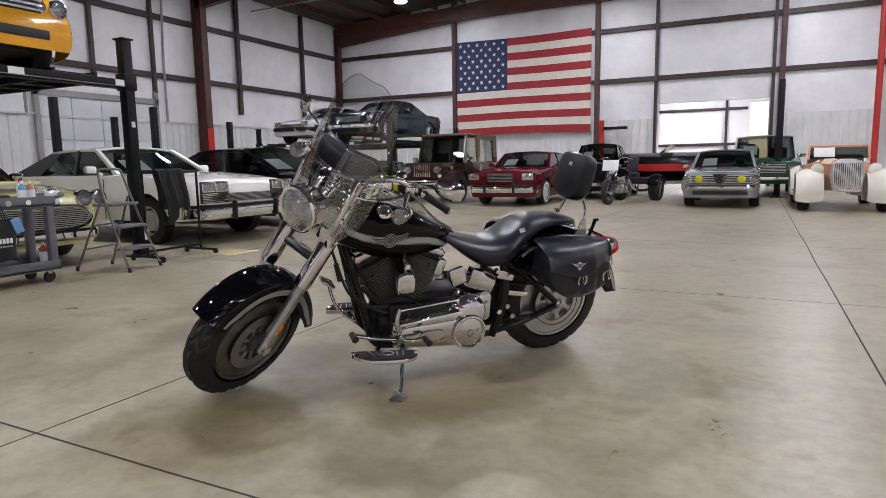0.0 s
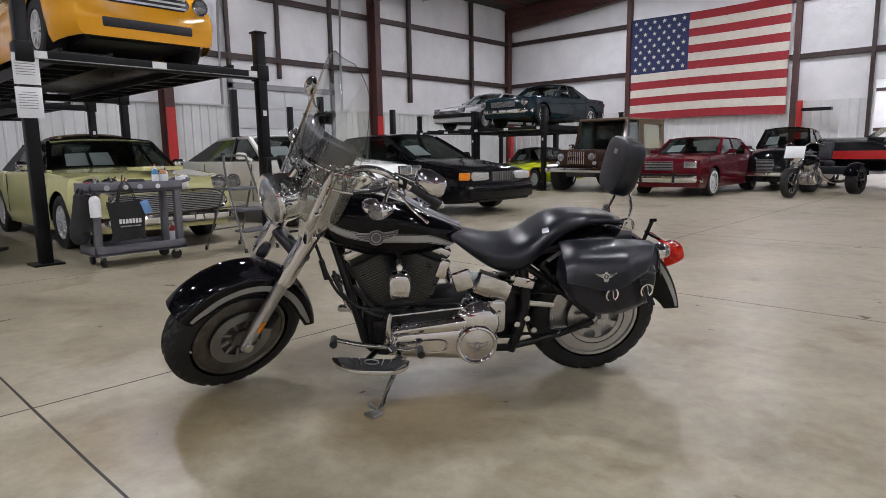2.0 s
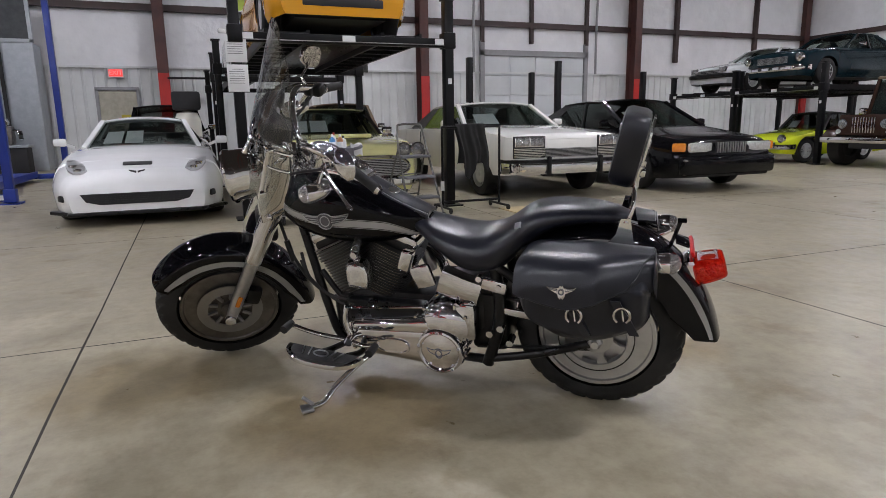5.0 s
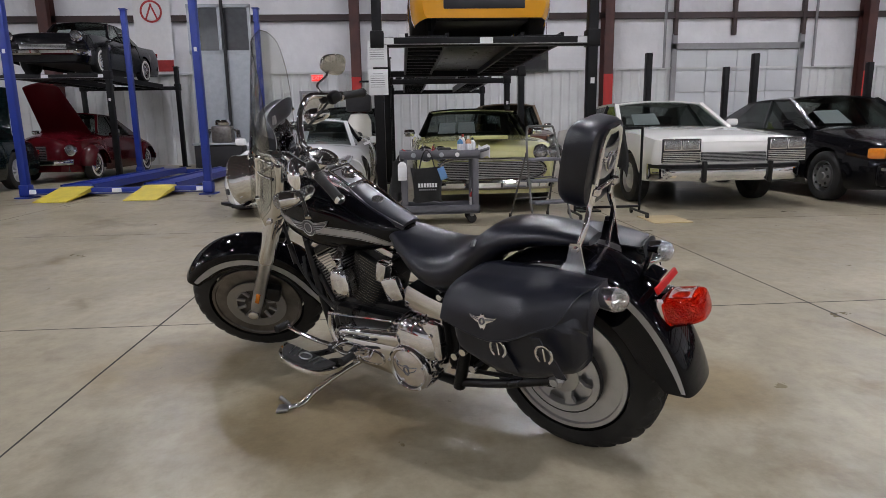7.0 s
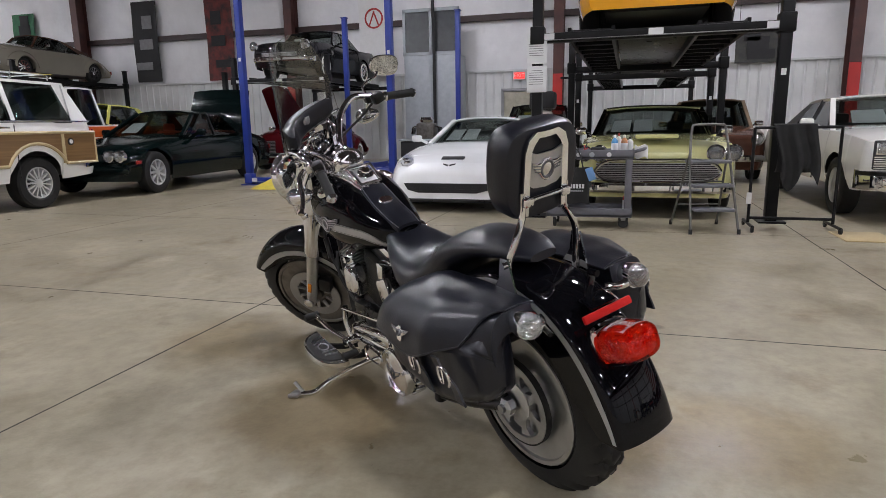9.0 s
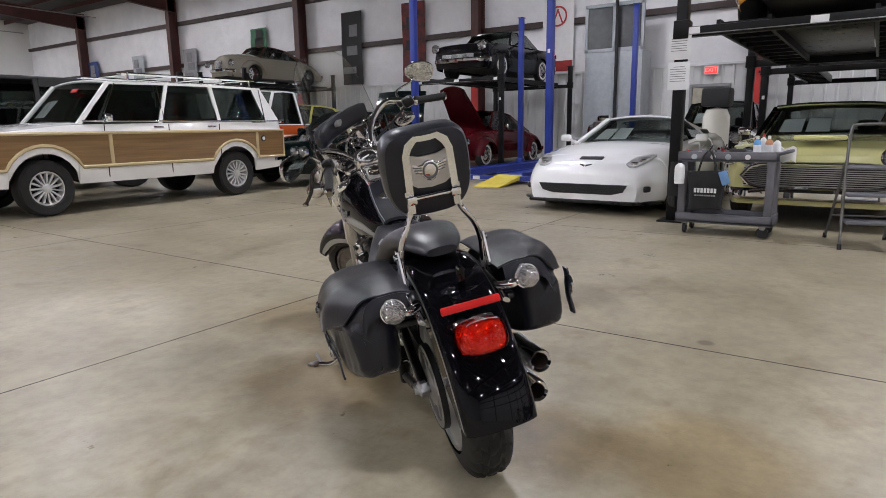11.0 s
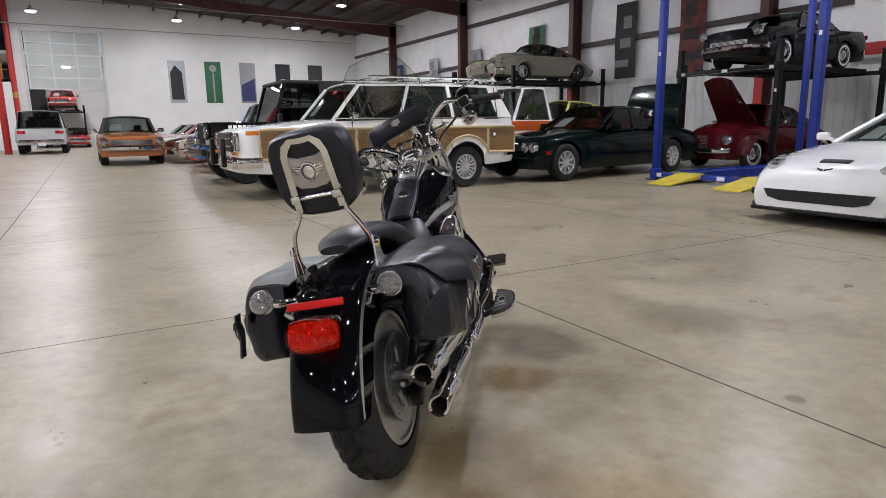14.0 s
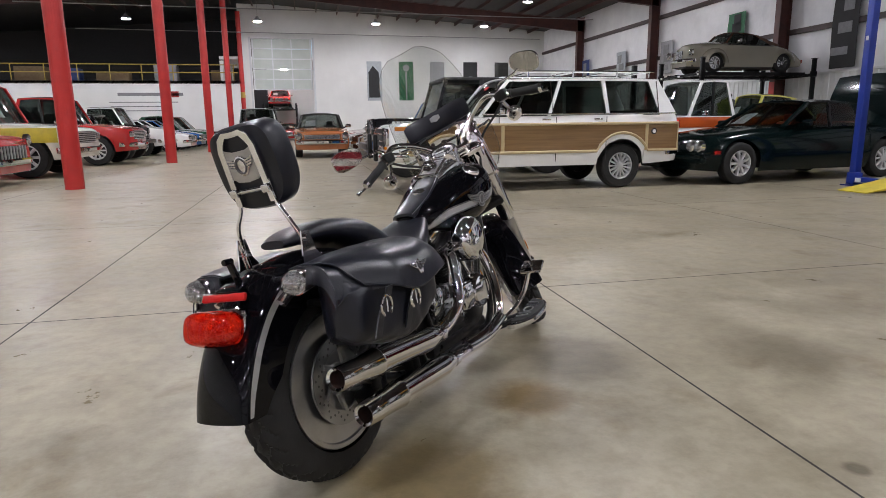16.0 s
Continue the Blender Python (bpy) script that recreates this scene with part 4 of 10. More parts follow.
def vehicle(name, m, label, category, L, W, H, fo, wb, r, paintm, top, glassh, roofmat=None, tw=0.2, g=0.2, nose=0.28, tail=0.25, tuck=0.93, shoulder=0.93,
            rim="spoke", rimr=None, whitewall=False, rimmat=None, spokes=10, bumper="chrome", lights="rect", light_z=0.62, light_y=0.62, light_r=0.075, grille=None, roofw=0.70, beltw=0.90,
            crown=0.03, arch=1.16, front_only=False, plate_z=0.42, mirrors=True, paper=True, bpillar=0.5, cpillar=0.25, seats=True, group="", fenders=None, bumper_z=0.45, lightmat=None, tails=True, split_rear=None, nose_k=0.16, soft=False, trimmat=None):
    """top: rows of (s, z) for the hood, belt and deck line. glassh: (s windscreen foot, s roof front, s roof rear, s rear foot, roof z drop) or None."""
    car = thing(name, m, label, category, group)
    roofmat = roofmat or paintm
    SKIN[car.name] = lambda s, y: Vector((L / 2 - s, y, lerp_table(top, s)[0] + crown * (1 - min(1.0, abs(y) / (hw(s) * shoulder)) ** 2)))
    X = lambda s: L / 2 - s
    wheels_s = (fo, fo + wb)
    ra = r * arch

    def zt(s):
        return lerp_table(top, s)[0]

    def hw(s):
        a = min(1.0, s / nose) if s < nose else 1.0
        b = min(1.0, (L - s) / tail) if L - s < tail else 1.0
        k = 1 - nose_k * (1 - a) ** 2 - 0.12 * (1 - b) ** 2
        return W / 2 * k * (1 - 0.03 * ((s - L * 0.5) / (L * 0.5)) ** 2)

    def zb(s):
        z = g + 0.04 * (max(0, 1 - s / 0.5) + max(0, 1 - (L - s) / 0.6))
        for c in wheels_s:
            if abs(s - c) < ra:
                z = max(z, r + math.sqrt(ra * ra - (s - c) ** 2))
        return z
    st = {0, 0.03, 0.09, 0.18, L - 0.03, L - 0.1, L - 0.2, L}
    st |= {L * i / 26 for i in range(27)}
    for c in wheels_s:
        st |= {c + ra * math.cos(math.pi * k / 12) * (0.9999 if k in (0, 12) else 1) for k in range(13)} | {c - ra - 0.004, c + ra + 0.004}
    st = sorted(s for s in st if 0 <= s <= L)
    prof = ((0, tuck), (0.12, tuck + (1 - tuck) * 0.55), (0.3, 0.99), (0.48, 1.0), (0.64, 0.985), (0.80, 0.95), (0.92, 0.90), (1.0, shoulder)) if soft else ((0, tuck), (0.12, tuck + (1 - tuck) * 0.5), (0.3, 0.99), (0.5, 1.0), (0.62, 0.995), (0.8, 0.985), (0.93, 0.97), (1.0, shoulder))
    loops = []
    for s in st:
        z0, z1, w = zb(s), zt(s), hw(s)
        z0 = min(z0, z1 - 0.06)
        side = []
        for f, k in prof:
            z = z0 + (z1 - 0.02 - z0) * f
            fz = (z - g) / max(z1 - g, 0.05)
            kk = lerp_table(prof, fz)[0] if z0 > g + 0.1 else k
            side.append((w * kk, z))
        topline = [(w * shoulder * (1 - j / 4), z1 + crown * (1 - (1 - j / 4) ** 2)) for j in range(1, 5)]
        half = side + topline
        lp = [Vector((X(s), y, z)) for y, z in half] + [Vector((X(s), -y, z)) for y, z in reversed(half[:-1])]
        loops.append(lp)
    bm = B()
    rings(bm, loops, close=False, caps=False)
    for lp in (loops[0], loops[-1]):
        vs = [bm.verts.new(p) for p in lp]
        n = len(vs)
        for i in range(n // 2 - 0):
            if i + 1 < n - 1 - i:
                try:
                    bm.faces.new([v for v in (vs[i], vs[i + 1], vs[n - 2 - i], vs[n - 1 - i])] if i + 1 < n - 2 - i else (vs[i], vs[i + 1], vs[n - 1 - i]))
                except ValueError:
                    pass
    bmesh.ops.remove_doubles(bm, verts=bm.verts, dist=1e-5)
    part("body", bm, paintm, car)
    bm = B()
    box(bm, (0, 0, g + 0.16), (L - 0.35, W * 0.62, 0.26))
    box(bm, (-L * 0.03, 0, (g + zt(L / 2)) / 2 - 0.02), (L * 0.36, W * 0.78, zt(L / 2) - g - 0.3))
    part("underbody", bm, M["dark"], car, "dark underside")
    for c in wheels_s:
        for sd in (1, -1):
            wheel(car, X(c), sd * (hw(c) - tw / 2 - 0.015), r, tw, sd, rim, rimr, whitewall, spokes, rimmat)
    # glasshouse
    if glassh:
        c0, r0, r1, d0, drop = glassh
        bw, rw = W / 2 * beltw, W / 2 * roofw
        zc, zd = zt(c0) + crown * 0.6, zt(d0) + crown * 0.6
        zf, zr = H - 0.03, H - drop

        def rf(u, v, off):
            s = r0 + (r1 - r0) * u
            y = (v * 2 - 1)
            z = zf + (zr - zf) * u ** 1.5 + 0.05 * (1 - abs(y) ** 2.5) + 0.02 * math.sin(math.pi * u)
            return Vector((X(s), y * rw, z - off))
        part("roof", sheet(B(), rf, 8, 10, 0.035), roofmat, car)
        A = lambda sd: (Vector((X(c0), sd * bw * 0.94, zc - 0.03)), Vector((X(r0) , sd * rw * 0.99, zf - 0.01)))
        C = lambda sd: (Vector((X(d0), sd * bw * 0.94, zd - 0.03)), Vector((X(r1), sd * rw * 0.99, zr - 0.01)))
        for sd in (1, -1):
            (a0, a1), (k0, k1) = A(sd), C(sd)
            part("pillar", beam(B(), a0, a1, 0.05, 0.06), roofmat, car)
            # sail panel behind the doors
            p0, p1 = k0.lerp(Vector((a0.x, k0.y, zt(c0))), cpillar), k1.lerp(a1, cpillar * 0.75)
            q0 = Vector((p0.x, sd * bw, zt(L / 2 - p0.x) - 0.03))
            bm = B()
            quad(bm, *([k0, q0, p1, k1] if sd > 0 else [k1, p1, q0, k0]), t=0.03)
            part("rear_pillar", bm, roofmat, car)
            # door glass with a middle post
            g0 = Vector((a0.x - 0.03, sd * bw, zt(c0 + 0.03) - 0.03))
            m0, m1 = g0.lerp(q0, bpillar), a1.lerp(p1, bpillar)
            m0.z = zt(L / 2 - m0.x) - 0.03
            for e0, e1, f0, f1 in ((g0, a1, m0, m1), (m0, m1, q0, p1)):
                bm = B()
                quad(bm, e0, f0, f1, e1, t=0.004)
                part("side_window", bm, M["autoglass"], car)
            part("pillar", beam(B(), m0, m1, 0.05, 0.045), roofmat if split_rear else M["black"], car)
        (a0, a1), (b0, b1) = A(1), A(-1)
        for nm, (p0, p1, q0, q1), s0, s1 in (("windscreen", (a0, a1, b0, b1), c0, r0), ("rear_window", (*C(1), *C(-1)), d0, r1)):
            def ws(u, v, off):
                lo, hi = p0.lerp(q0, v), p1.lerp(q1, v)
                bulge = 0.10 * math.sin(math.pi * v) * (1 if nm == "windscreen" else -1)
                p = lo.lerp(hi, u)
                return Vector((p.x + bulge * (1 - 0.6 * u), p.y, p.z + 0.04 * u * math.sin(math.pi * v) + off))
            part(nm, sheet(B(), ws, 4, 8), M["autoglass"], car)
            if nm == "windscreen" and paper:
                for v0, vw_ in ((0.50, 0.17), (0.70, 0.17)) if paper == 2 else ((0.62, 0.24),):
                    bm = B()
                    sheet(bm, lambda u, v, off: ws(0.20 + 0.40 * u, v0 + vw_ * v, -off) + Vector((-0.035, 0, -0.012)), 2, 2, 0.002)
                    part("window_card", bm, M["paper"], car, "white price card behind the windscreen")
        if seats:
            for sd in (1, -1):
                bm = B()
                xs, zs = X(c0 + 1.0), min(zt(c0) + 0.12, H - 0.62)
                box(bm, (xs, sd * W * 0.2, zs - 0.30), (0.5, W * 0.26, 0.2), 0.05)
                box(bm, (xs - 0.28, sd * W * 0.2, zs), (0.16, W * 0.26, 0.55), 0.05, ry_(-12))
                box(bm, (xs - 0.34, sd * W * 0.2, zs + 0.33), (0.10, W * 0.13, 0.16), 0.04)
                part("seat", bm, trimmat or M["interior"], car, "orange-red leather seat" if trimmat else "dark cloth seat")
            bm = B()
            box(bm, (X(d0) + 0.45, 0, zt(d0) - 0.12), (0.5, W * 0.74, 0.36), 0.06)
            part("rear_bench", bm, trimmat or M["interior"], car)
            bm = B()
            box(bm, (X(c0 + 0.3), 0, zt(c0) - 0.05), (0.35, W * 0.72, 0.12), 0.04)
            part("dashboard", bm, M["interior"], car)
        if mirrors:
            for sd in (1, -1):
                bm = B()
                box(bm, (X(c0 + 0.32), sd * (W / 2 + 0.06), zt(c0) + 0.07), (0.09, 0.17, 0.11), 0.035)
                beam(bm, (X(c0 + 0.32), sd * W * 0.44, zt(c0)), (X(c0 + 0.32), sd * (W / 2 + 0.02), zt(c0) + 0.06), 0.04)
                part("wing_mirror", bm, M["chrome"] if bumper == "chrome" else paintm, car)
    # nose and tail dressing
    for end, sgn in ((0, 1), (L, -1)):
        xe = X(end)
        if bumper in ("chrome", "heavy", "black"):
            bm = B()
            hgt = 0.12 if bumper != "heavy" else 0.20
            P = [(xe - sgn * 0.26, -hw(0.3) * 1.01, bumper_z), (xe + sgn * 0.02, -hw(0) * 0.99, bumper_z), (xe + sgn * 0.075, -hw(0) * 0.5, bumper_z), (xe + sgn * 0.085, 0, bumper_z), (xe + sgn * 0.075, hw(0) * 0.5, bumper_z), (xe + sgn * 0.02, hw(0) * 0.99, bumper_z), (xe - sgn * 0.26, hw(0.3) * 1.01, bumper_z)]
            PP = smooth_path(P, 4)
            rings(bm, [[p + Vector((0, 0, hgt / 2)), p + Vector((sgn * 0.03, 0, hgt / 4)), p + Vector((sgn * 0.03, 0, -hgt / 4)), p + Vector((0, 0, -hgt / 2)), p + Vector((-sgn * 0.04, 0, -hgt / 2)), p + Vector((-sgn * 0.04, 0, hgt / 2))] for p in PP])
            part("bumper", bm, M["black"] if bumper == "black" else M["chrome"], car, "chrome bumper" if bumper != "black" else "")
            if bumper == "heavy":
                for y in (-0.5, 0.5):
                    bm = B()
                    box(bm, (xe + sgn * 0.11, y * W * 0.42, bumper_z + 0.01), (0.06, 0.06, 0.26), 0.02)
                    part("overrider", bm, M["black"], car)
            if bumper == "heavy":
                bm = B()
                rings(bm, [[p + Vector((sgn * a, 0, b)) for a, b in ((0.0, hgt * 0.50), (0.042, hgt * 0.46), (0.046, hgt * 0.26), (0.0, hgt * 0.20))] for p in PP])
                part("bumper_strip", bm, M["black"], car, "black rubbing strip")
        if sgn < 0:
            bm = B()
            box(bm, (xe + sgn * 0.125, 0, plate_z), (0.01, 0.30, 0.15), 0.004)
            part("number_plate", bm, M["white"], car)
    if grille:
        z0, z1, gw, bars, mode = grille
        bm = B()
        box(bm, (X(0) - 0.0, 0, (z0 + z1) / 2), (0.03, gw * W, z1 - z0), 0.01)
        gr = part("grille", bm, M["dark"], car)
        for i in range(bars):
            bm = B()
            if mode == "h":
                box(bm, (X(0) + 0.022, 0, z0 + (z1 - z0) * (i + 0.5) / bars), (0.018, gw * W, (z1 - z0) / bars * 0.38))
            else:
                box(bm, (X(0) + 0.022, (i + 0.5) / bars * gw * W - gw * W / 2, (z0 + z1) / 2), (0.018, gw * W / bars * 0.38, z1 - z0))
            part("grille_bar", bm, M["alu"], gr, smooth=False)
    ys = {"quad": (light_y, light_y - 0.2)}.get(lights, (light_y,))
    if lights:
        for sd in (1, -1):
            for yy in ys:
                y = sd * yy * W / 2
                bm = B()
                if lights in ("round", "quad"):
                    lathe(bm, [(light_r * 1.2, -0.05), (light_r * 1.25, 0.02), (light_r * 1.05, 0.035), (light_r, 0.02)], (X(0) - 0.005, y, light_z), "X", 24)
                    ring = part("headlamp", bm, M["chrome"], car)
                    bm = B()
                    lathe(bm, [(light_r, 0.02), (light_r * 0.7, 0.04), (light_r * 0.1, 0.05)], (X(0), y, light_z), "X", 20)
                    part("lens", bm, lightmat or M["headlens"], ring)
                else:
                    box(bm, (X(0) - 0.01, y, light_z), (0.06, light_r * 3.4, light_r * 1.9), 0.015)
                    ring = part("headlamp", bm, M["chrome"], car)
                    bm = B()
                    box(bm, (X(0) + 0.02, y, light_z), (0.02, light_r * 3.1, light_r * 1.6), 0.006)
                    part("lens", bm, lightmat or M["headlens"], ring)
    if tails:
        for sd in (1, -1):
            bm = B()
            box(bm, (X(L) - 0.005, sd * W * 0.36, zt(L - 0.05) - 0.16), (0.04, W * 0.16, 0.12), 0.012)
            part("tail_lamp", bm, M["redlens"], car)
    return car


def fender(bm, x, y, r, w, a0, a1, flare=0.0, drop=0.05, c=(0, 0, 0)):
    """A pressed wing over a wheel centred at (x, z = c.z); angles from straight ahead."""
    def f(u, v, off):
        a = radians(a0 + (a1 - a0) * u)
        k = v * 2 - 1
        rr = r + flare * u * u - drop * abs(k) ** 2.5 - off
        return Vector((x + rr * math.cos(a), y + w / 2 * k, c[2] + rr * math.sin(a)))
    return sheet(bm, f, 18, 8, 0.012)


M["headlens"] = surface("headlamp_lens", (0.50, 0.51, 0.53), (0.26, 0.27, 0.28), 0.10, 0.75, 22, 90, 0.5, 1.0, dist=0.01)
for key, c in dict(vette=(0.86, 0.87, 0.88), olds=(0.82, 0.81, 0.77), cv=(0.004, 0.004, 0.005), tbird=(0.66, 0.64, 0.30), mustang=(0.72, 0.33, 0.01), caddy=(0.085, 0.005, 0.010), spit=(0.58, 0.66, 0.02),
                   cj=(0.035, 0.018, 0.013), alfa=(0.19, 0.205, 0.215), peach=(0.70, 0.32, 0.16), cream=(0.78, 0.76, 0.68), redp=(0.42, 0.02, 0.02), wag=(0.84, 0.84, 0.83), jag=(0.002, 0.006, 0.006), rubicon=(0.008, 0.008, 0.009),
                   orange=(0.55, 0.10, 0.02), lemon=(0.66, 0.62, 0.16), silverrod=(0.27, 0.25, 0.20), maroon=(0.050, 0.003, 0.005), tr6=(0.36, 0.13, 0.05), teal=(0.005, 0.016, 0.022), silver=(0.50, 0.51, 0.52), brown=(0.07, 0.03, 0.02), blu=(0.03, 0.12, 0.33), tanp=(0.45, 0.38, 0.28), green=(0.02, 0.06, 0.035)).items():
    M[key] = paint("paint_" + key, c, 0.22 if max(c) > 0.2 else 0.13, 0.8 if max(c) > 0.2 else 0.16, dust=0.06 if max(c) > 0.2 else 0.008, spec=0.25 if max(c) > 0.2 else 0.18)
BOX3 = lambda L, h0, hc, hd, ht, c, d: [(0, h0 - 0.06), (0.06, h0), (c, hc), (d, hd), (L - 0.06, ht), (L, ht - 0.06)]


def sedan(name, m, label, pm, L=4.9, W=1.85, H=1.4, **k):
    o = dict(fo=0.95, wb=2.85, r=0.33, top=BOX3(L, 0.72, 0.92, 0.95, 0.88, 1.6, 4.0), glassh=(1.55, 2.15, 3.35, 4.05, 0.06), light_z=0.62, grille=(0.5, 0.72, 0.36, 6, "h"))
    o.update(k)
    return vehicle(name, m, label, "car", L, W, H, paintm=pm, **o)


M["clearlamp2"] = surface("clear_park_lens", (0.66, 0.66, 0.64), (0.42, 0.42, 0.41), 0.1, 0.3, 30, 120, 0.3, 1.0)


def wood_panel(car, L, W, fo, wb, r, z0, z1, s0, s1, material, trim, arch=1.22):
    """A flat side panel that dips round both wheel arches, edged with trim."""
    X = lambda s: L / 2 - s
    for sd in (1, -1):
        low = [(s0, z0)]
        for c in (fo, fo + wb):
            ra = r * arch + 0.04
            h = z0 - r
            if abs(h) < ra:
                half = math.sqrt(ra * ra - h * h)
                a0 = math.asin(h / ra)
                for k in range(11):
                    a = math.pi - a0 - (math.pi - 2 * a0) * k / 10
                    low.append((c + ra * math.cos(a), r + ra * math.sin(a)))
        low.append((s1, z0))
        low = [(s, min(z, z1 - 0.05)) for s, z in low if s0 <= s <= s1]
        ring = [(X(s), z) for s, z in low] + [(X(s1), z1), (X(s0), z1)]
        y = sd * (W / 2 * 0.998)
        bm = B()
        n = len(low)
        for (sa, za), (sb, zb) in zip(low, low[1:]):
            rings(bm, [[(X(sa), y, za), (X(sb), y, zb), (X(sb), y, z1), (X(sa), y, z1)], [(X(sa), y + sd * 0.010, za), (X(sb), y + sd * 0.010, zb), (X(sb), y + sd * 0.010, z1), (X(sa), y + sd * 0.010, z1)]])
        bmesh.ops.remove_doubles(bm, verts=bm.verts, dist=1e-5)
        pan = part("wood_panel", bm, material, car, "brown woodgrain side panel")
        bm = B()
        P = [Vector((x, y + sd * 0.012, z)) for x, z in ring]
        tube(bm, P + [P[0]], 0.024, seg=6, n=1)
        part("panel_trim", bm, trim, car, "pale wood-look edging")


def door_lines(car, L, W, xs, z0, z1, material=None):
    """Thin shut lines and handles along both flanks."""
    for sd in (1, -1):
        for s in xs:
            bm = B()
            box(bm, (L / 2 - s, sd * W / 2 * 0.994, (z0 + z1) / 2), (0.008, 0.012, z1 - z0))
            part("shut_line", bm, M["dark"], car, smooth=False)


def bar_text(parent, m, w, h, n, material):
    """Short blocks where lettering stands."""
    for i in range(n):
        bm = B()
        box(bm, ((i + 0.5) / n * w - w / 2, 0, 0), (w / n * 0.72, 0.004, h))
        part("letter_bar", bm, material, parent, m=m, smooth=False)


# --- west row, noses towards the open floor ---
vette = vehicle("sports_coupe", pose(-9.35, 1.45, 0), "glossy white low sports coupe with a wide black lower intake", "car", 4.46, 1.95, 1.25, 0.95, 2.68, 0.34, M["vette"],
                [(0, 0.47), (0.03, 0.54), (0.10, 0.595), (0.25, 0.65), (0.55, 0.72), (1.0, 0.80), (1.5, 0.86), (3.3, 0.95), (4.2, 0.98), (4.46, 0.85)], (1.55, 2.40, 2.98, 4.1, 0.06), tw=0.27, g=0.14, nose=0.62, nose_k=0.24, tuck=0.95, shoulder=0.80, soft=True, roofw=0.56, beltw=0.78, bumper="none", lights=None, crown=0.025, cpillar=0.3, plate_z=0.30, spokes=10, paper=2)
bm = B()
plate(bm, [(-0.60, 0.385), (0.60, 0.385), (0.545, 0.295), (0.40, 0.258), (-0.40, 0.258), (-0.545, 0.295)], 0.03, "YZ", 2.215)
part("intake", bm, M["dark"], vette, "black lower intake")
bm = B()
for i in range(5):
    box(bm, (2.247, 0, 0.285 + 0.022 * i), (0.008, 0.96, 0.005))
part("intake_mesh", bm, M["dark"], vette, smooth=False)
bm = B()
box(bm, (2.10, 0, 0.155), (0.30, 1.50, 0.045), 0.02)
for q in (1, -1):
    box(bm, (1.93, q * 0.80, 0.155), (0.36, 0.20, 0.045), 0.02, rz_(-q * 40))
part("splitter", bm, M["black"], vette, "black front splitter")
bm = B()
box(bm, SKIN[vette.name](0.33, 0), (0.10, 0.32, 0.03), 0.012, ry_(18))
part("hood_intake", bm, M["dark"], vette)
for sd in (1, -1):
    skin = SKIN[vette.name]
    P = [(0.17, 0.52), (0.115, 0.58), (0.13, 0.66), (0.22, 0.72), (0.40, 0.765), (0.62, 0.775), (0.56, 0.71), (0.42, 0.625), (0.29, 0.55)]
    bm = B()
    rings(bm, [[skin(s, sd * y) + Vector((0, 0, -0.01)) for s, y in P], [skin(s, sd * y) + Vector((0.004, 0, 0.012)) for s, y in P]])
    hl = part("headlamp", bm, M["silver"], vette, "slanted headlamp under a clear cover")
    bm = B()
    sheet(bm, lambda u, v, off: skin(0.13 + 0.44 * u, sd * (0.575 + 0.16 * u + (v - 0.5) * 0.16 * math.sin(math.pi * (0.15 + 0.75 * u)))) + Vector((0.006, 0, 0.026)), 6, 4)
    part("cover", bm, M["clearlens"], hl)
    for s, y in ((0.20, 0.62), (0.33, 0.68)):
        bm = B()
        lathe(bm, [(0.046, -0.02), (0.046, 0.012), (0.036, 0.018), (0.01, 0.008)], skin(s, sd * y) + Vector((0, 0, 0.006)), "Z", 16)
        part("lamp_bowl", bm, M["chrome"], hl)
    bm = B()
    box(bm, (2.075, sd * 0.745, 0.335), (0.10, 0.19, 0.075), 0.02, rz_(-sd * 28))
    part("fog_lamp", bm, M["dark"], vette)
bm = B()
for s2 in (1, -1):
    rings(bm, [[SKIN[vette.name](s, s2 * y) + Vector((0, 0, h)) for s, y in ((0.095, 0.006), (0.125, 0.085), (0.105, 0.075), (0.075, 0.012))] for h in (-0.004, 0.008)])
part("nose_badge", bm, M["dark"], vette)

olds = sedan("luxury_coupe", pose(-9.62, 7.15, 0) @ Matrix.Scale(1.05, 4), "cream white long-hooded two-door coupe with chrome grille and heavy bumpers", M["olds"], 5.25, 1.95, 1.38, fo=1.0, wb=2.9, top=BOX3(5.25, 0.86, 0.98, 0.98, 0.93, 1.75, 4.2), glassh=(1.7, 2.35, 3.45, 4.35, 0.05), bumper="heavy", lights=None, grille=(0.58, 0.70, 0.42, 7, "h"), cpillar=0.32, shoulder=0.96, roofmat=M["olds"], rim="cap", whitewall=False, bumper_z=0.46, nose=0.2, g=0.32)
for sd in (1, -1):
    bm = B()
    box(bm, (2.628, sd * 0.66, 0.722), (0.04, 0.48, 0.29), 0.012)
    hb = part("lamp_bezel", bm, M["dark"], olds)
    for y in (0.55, 0.775):
        bm = B()
        box(bm, (2.645, sd * y, 0.795), (0.02, 0.222, 0.142), 0.01)
        tr = part("lamp_trim", bm, M["chrome"], olds)
        bm = B()
        box(bm, (2.652, sd * y, 0.795), (0.02, 0.196, 0.116), 0.008)
        part("headlamp", bm, M["headlens"], tr)
    for i in range(6):
        bm = B()
        box(bm, (2.652, sd * 0.66, 0.592 + 0.022 * i), (0.014, 0.47, 0.011))
        part("grille_bar", bm, M["chrome"], hb, smooth=False)
door_lines(olds, 5.25, 1.95, (1.85, 3.4), 0.35, 0.92)
for o in olds.children:
    if o.name.startswith("rear_pillar"):
        o.data.materials[0] = M["vinyltop"]
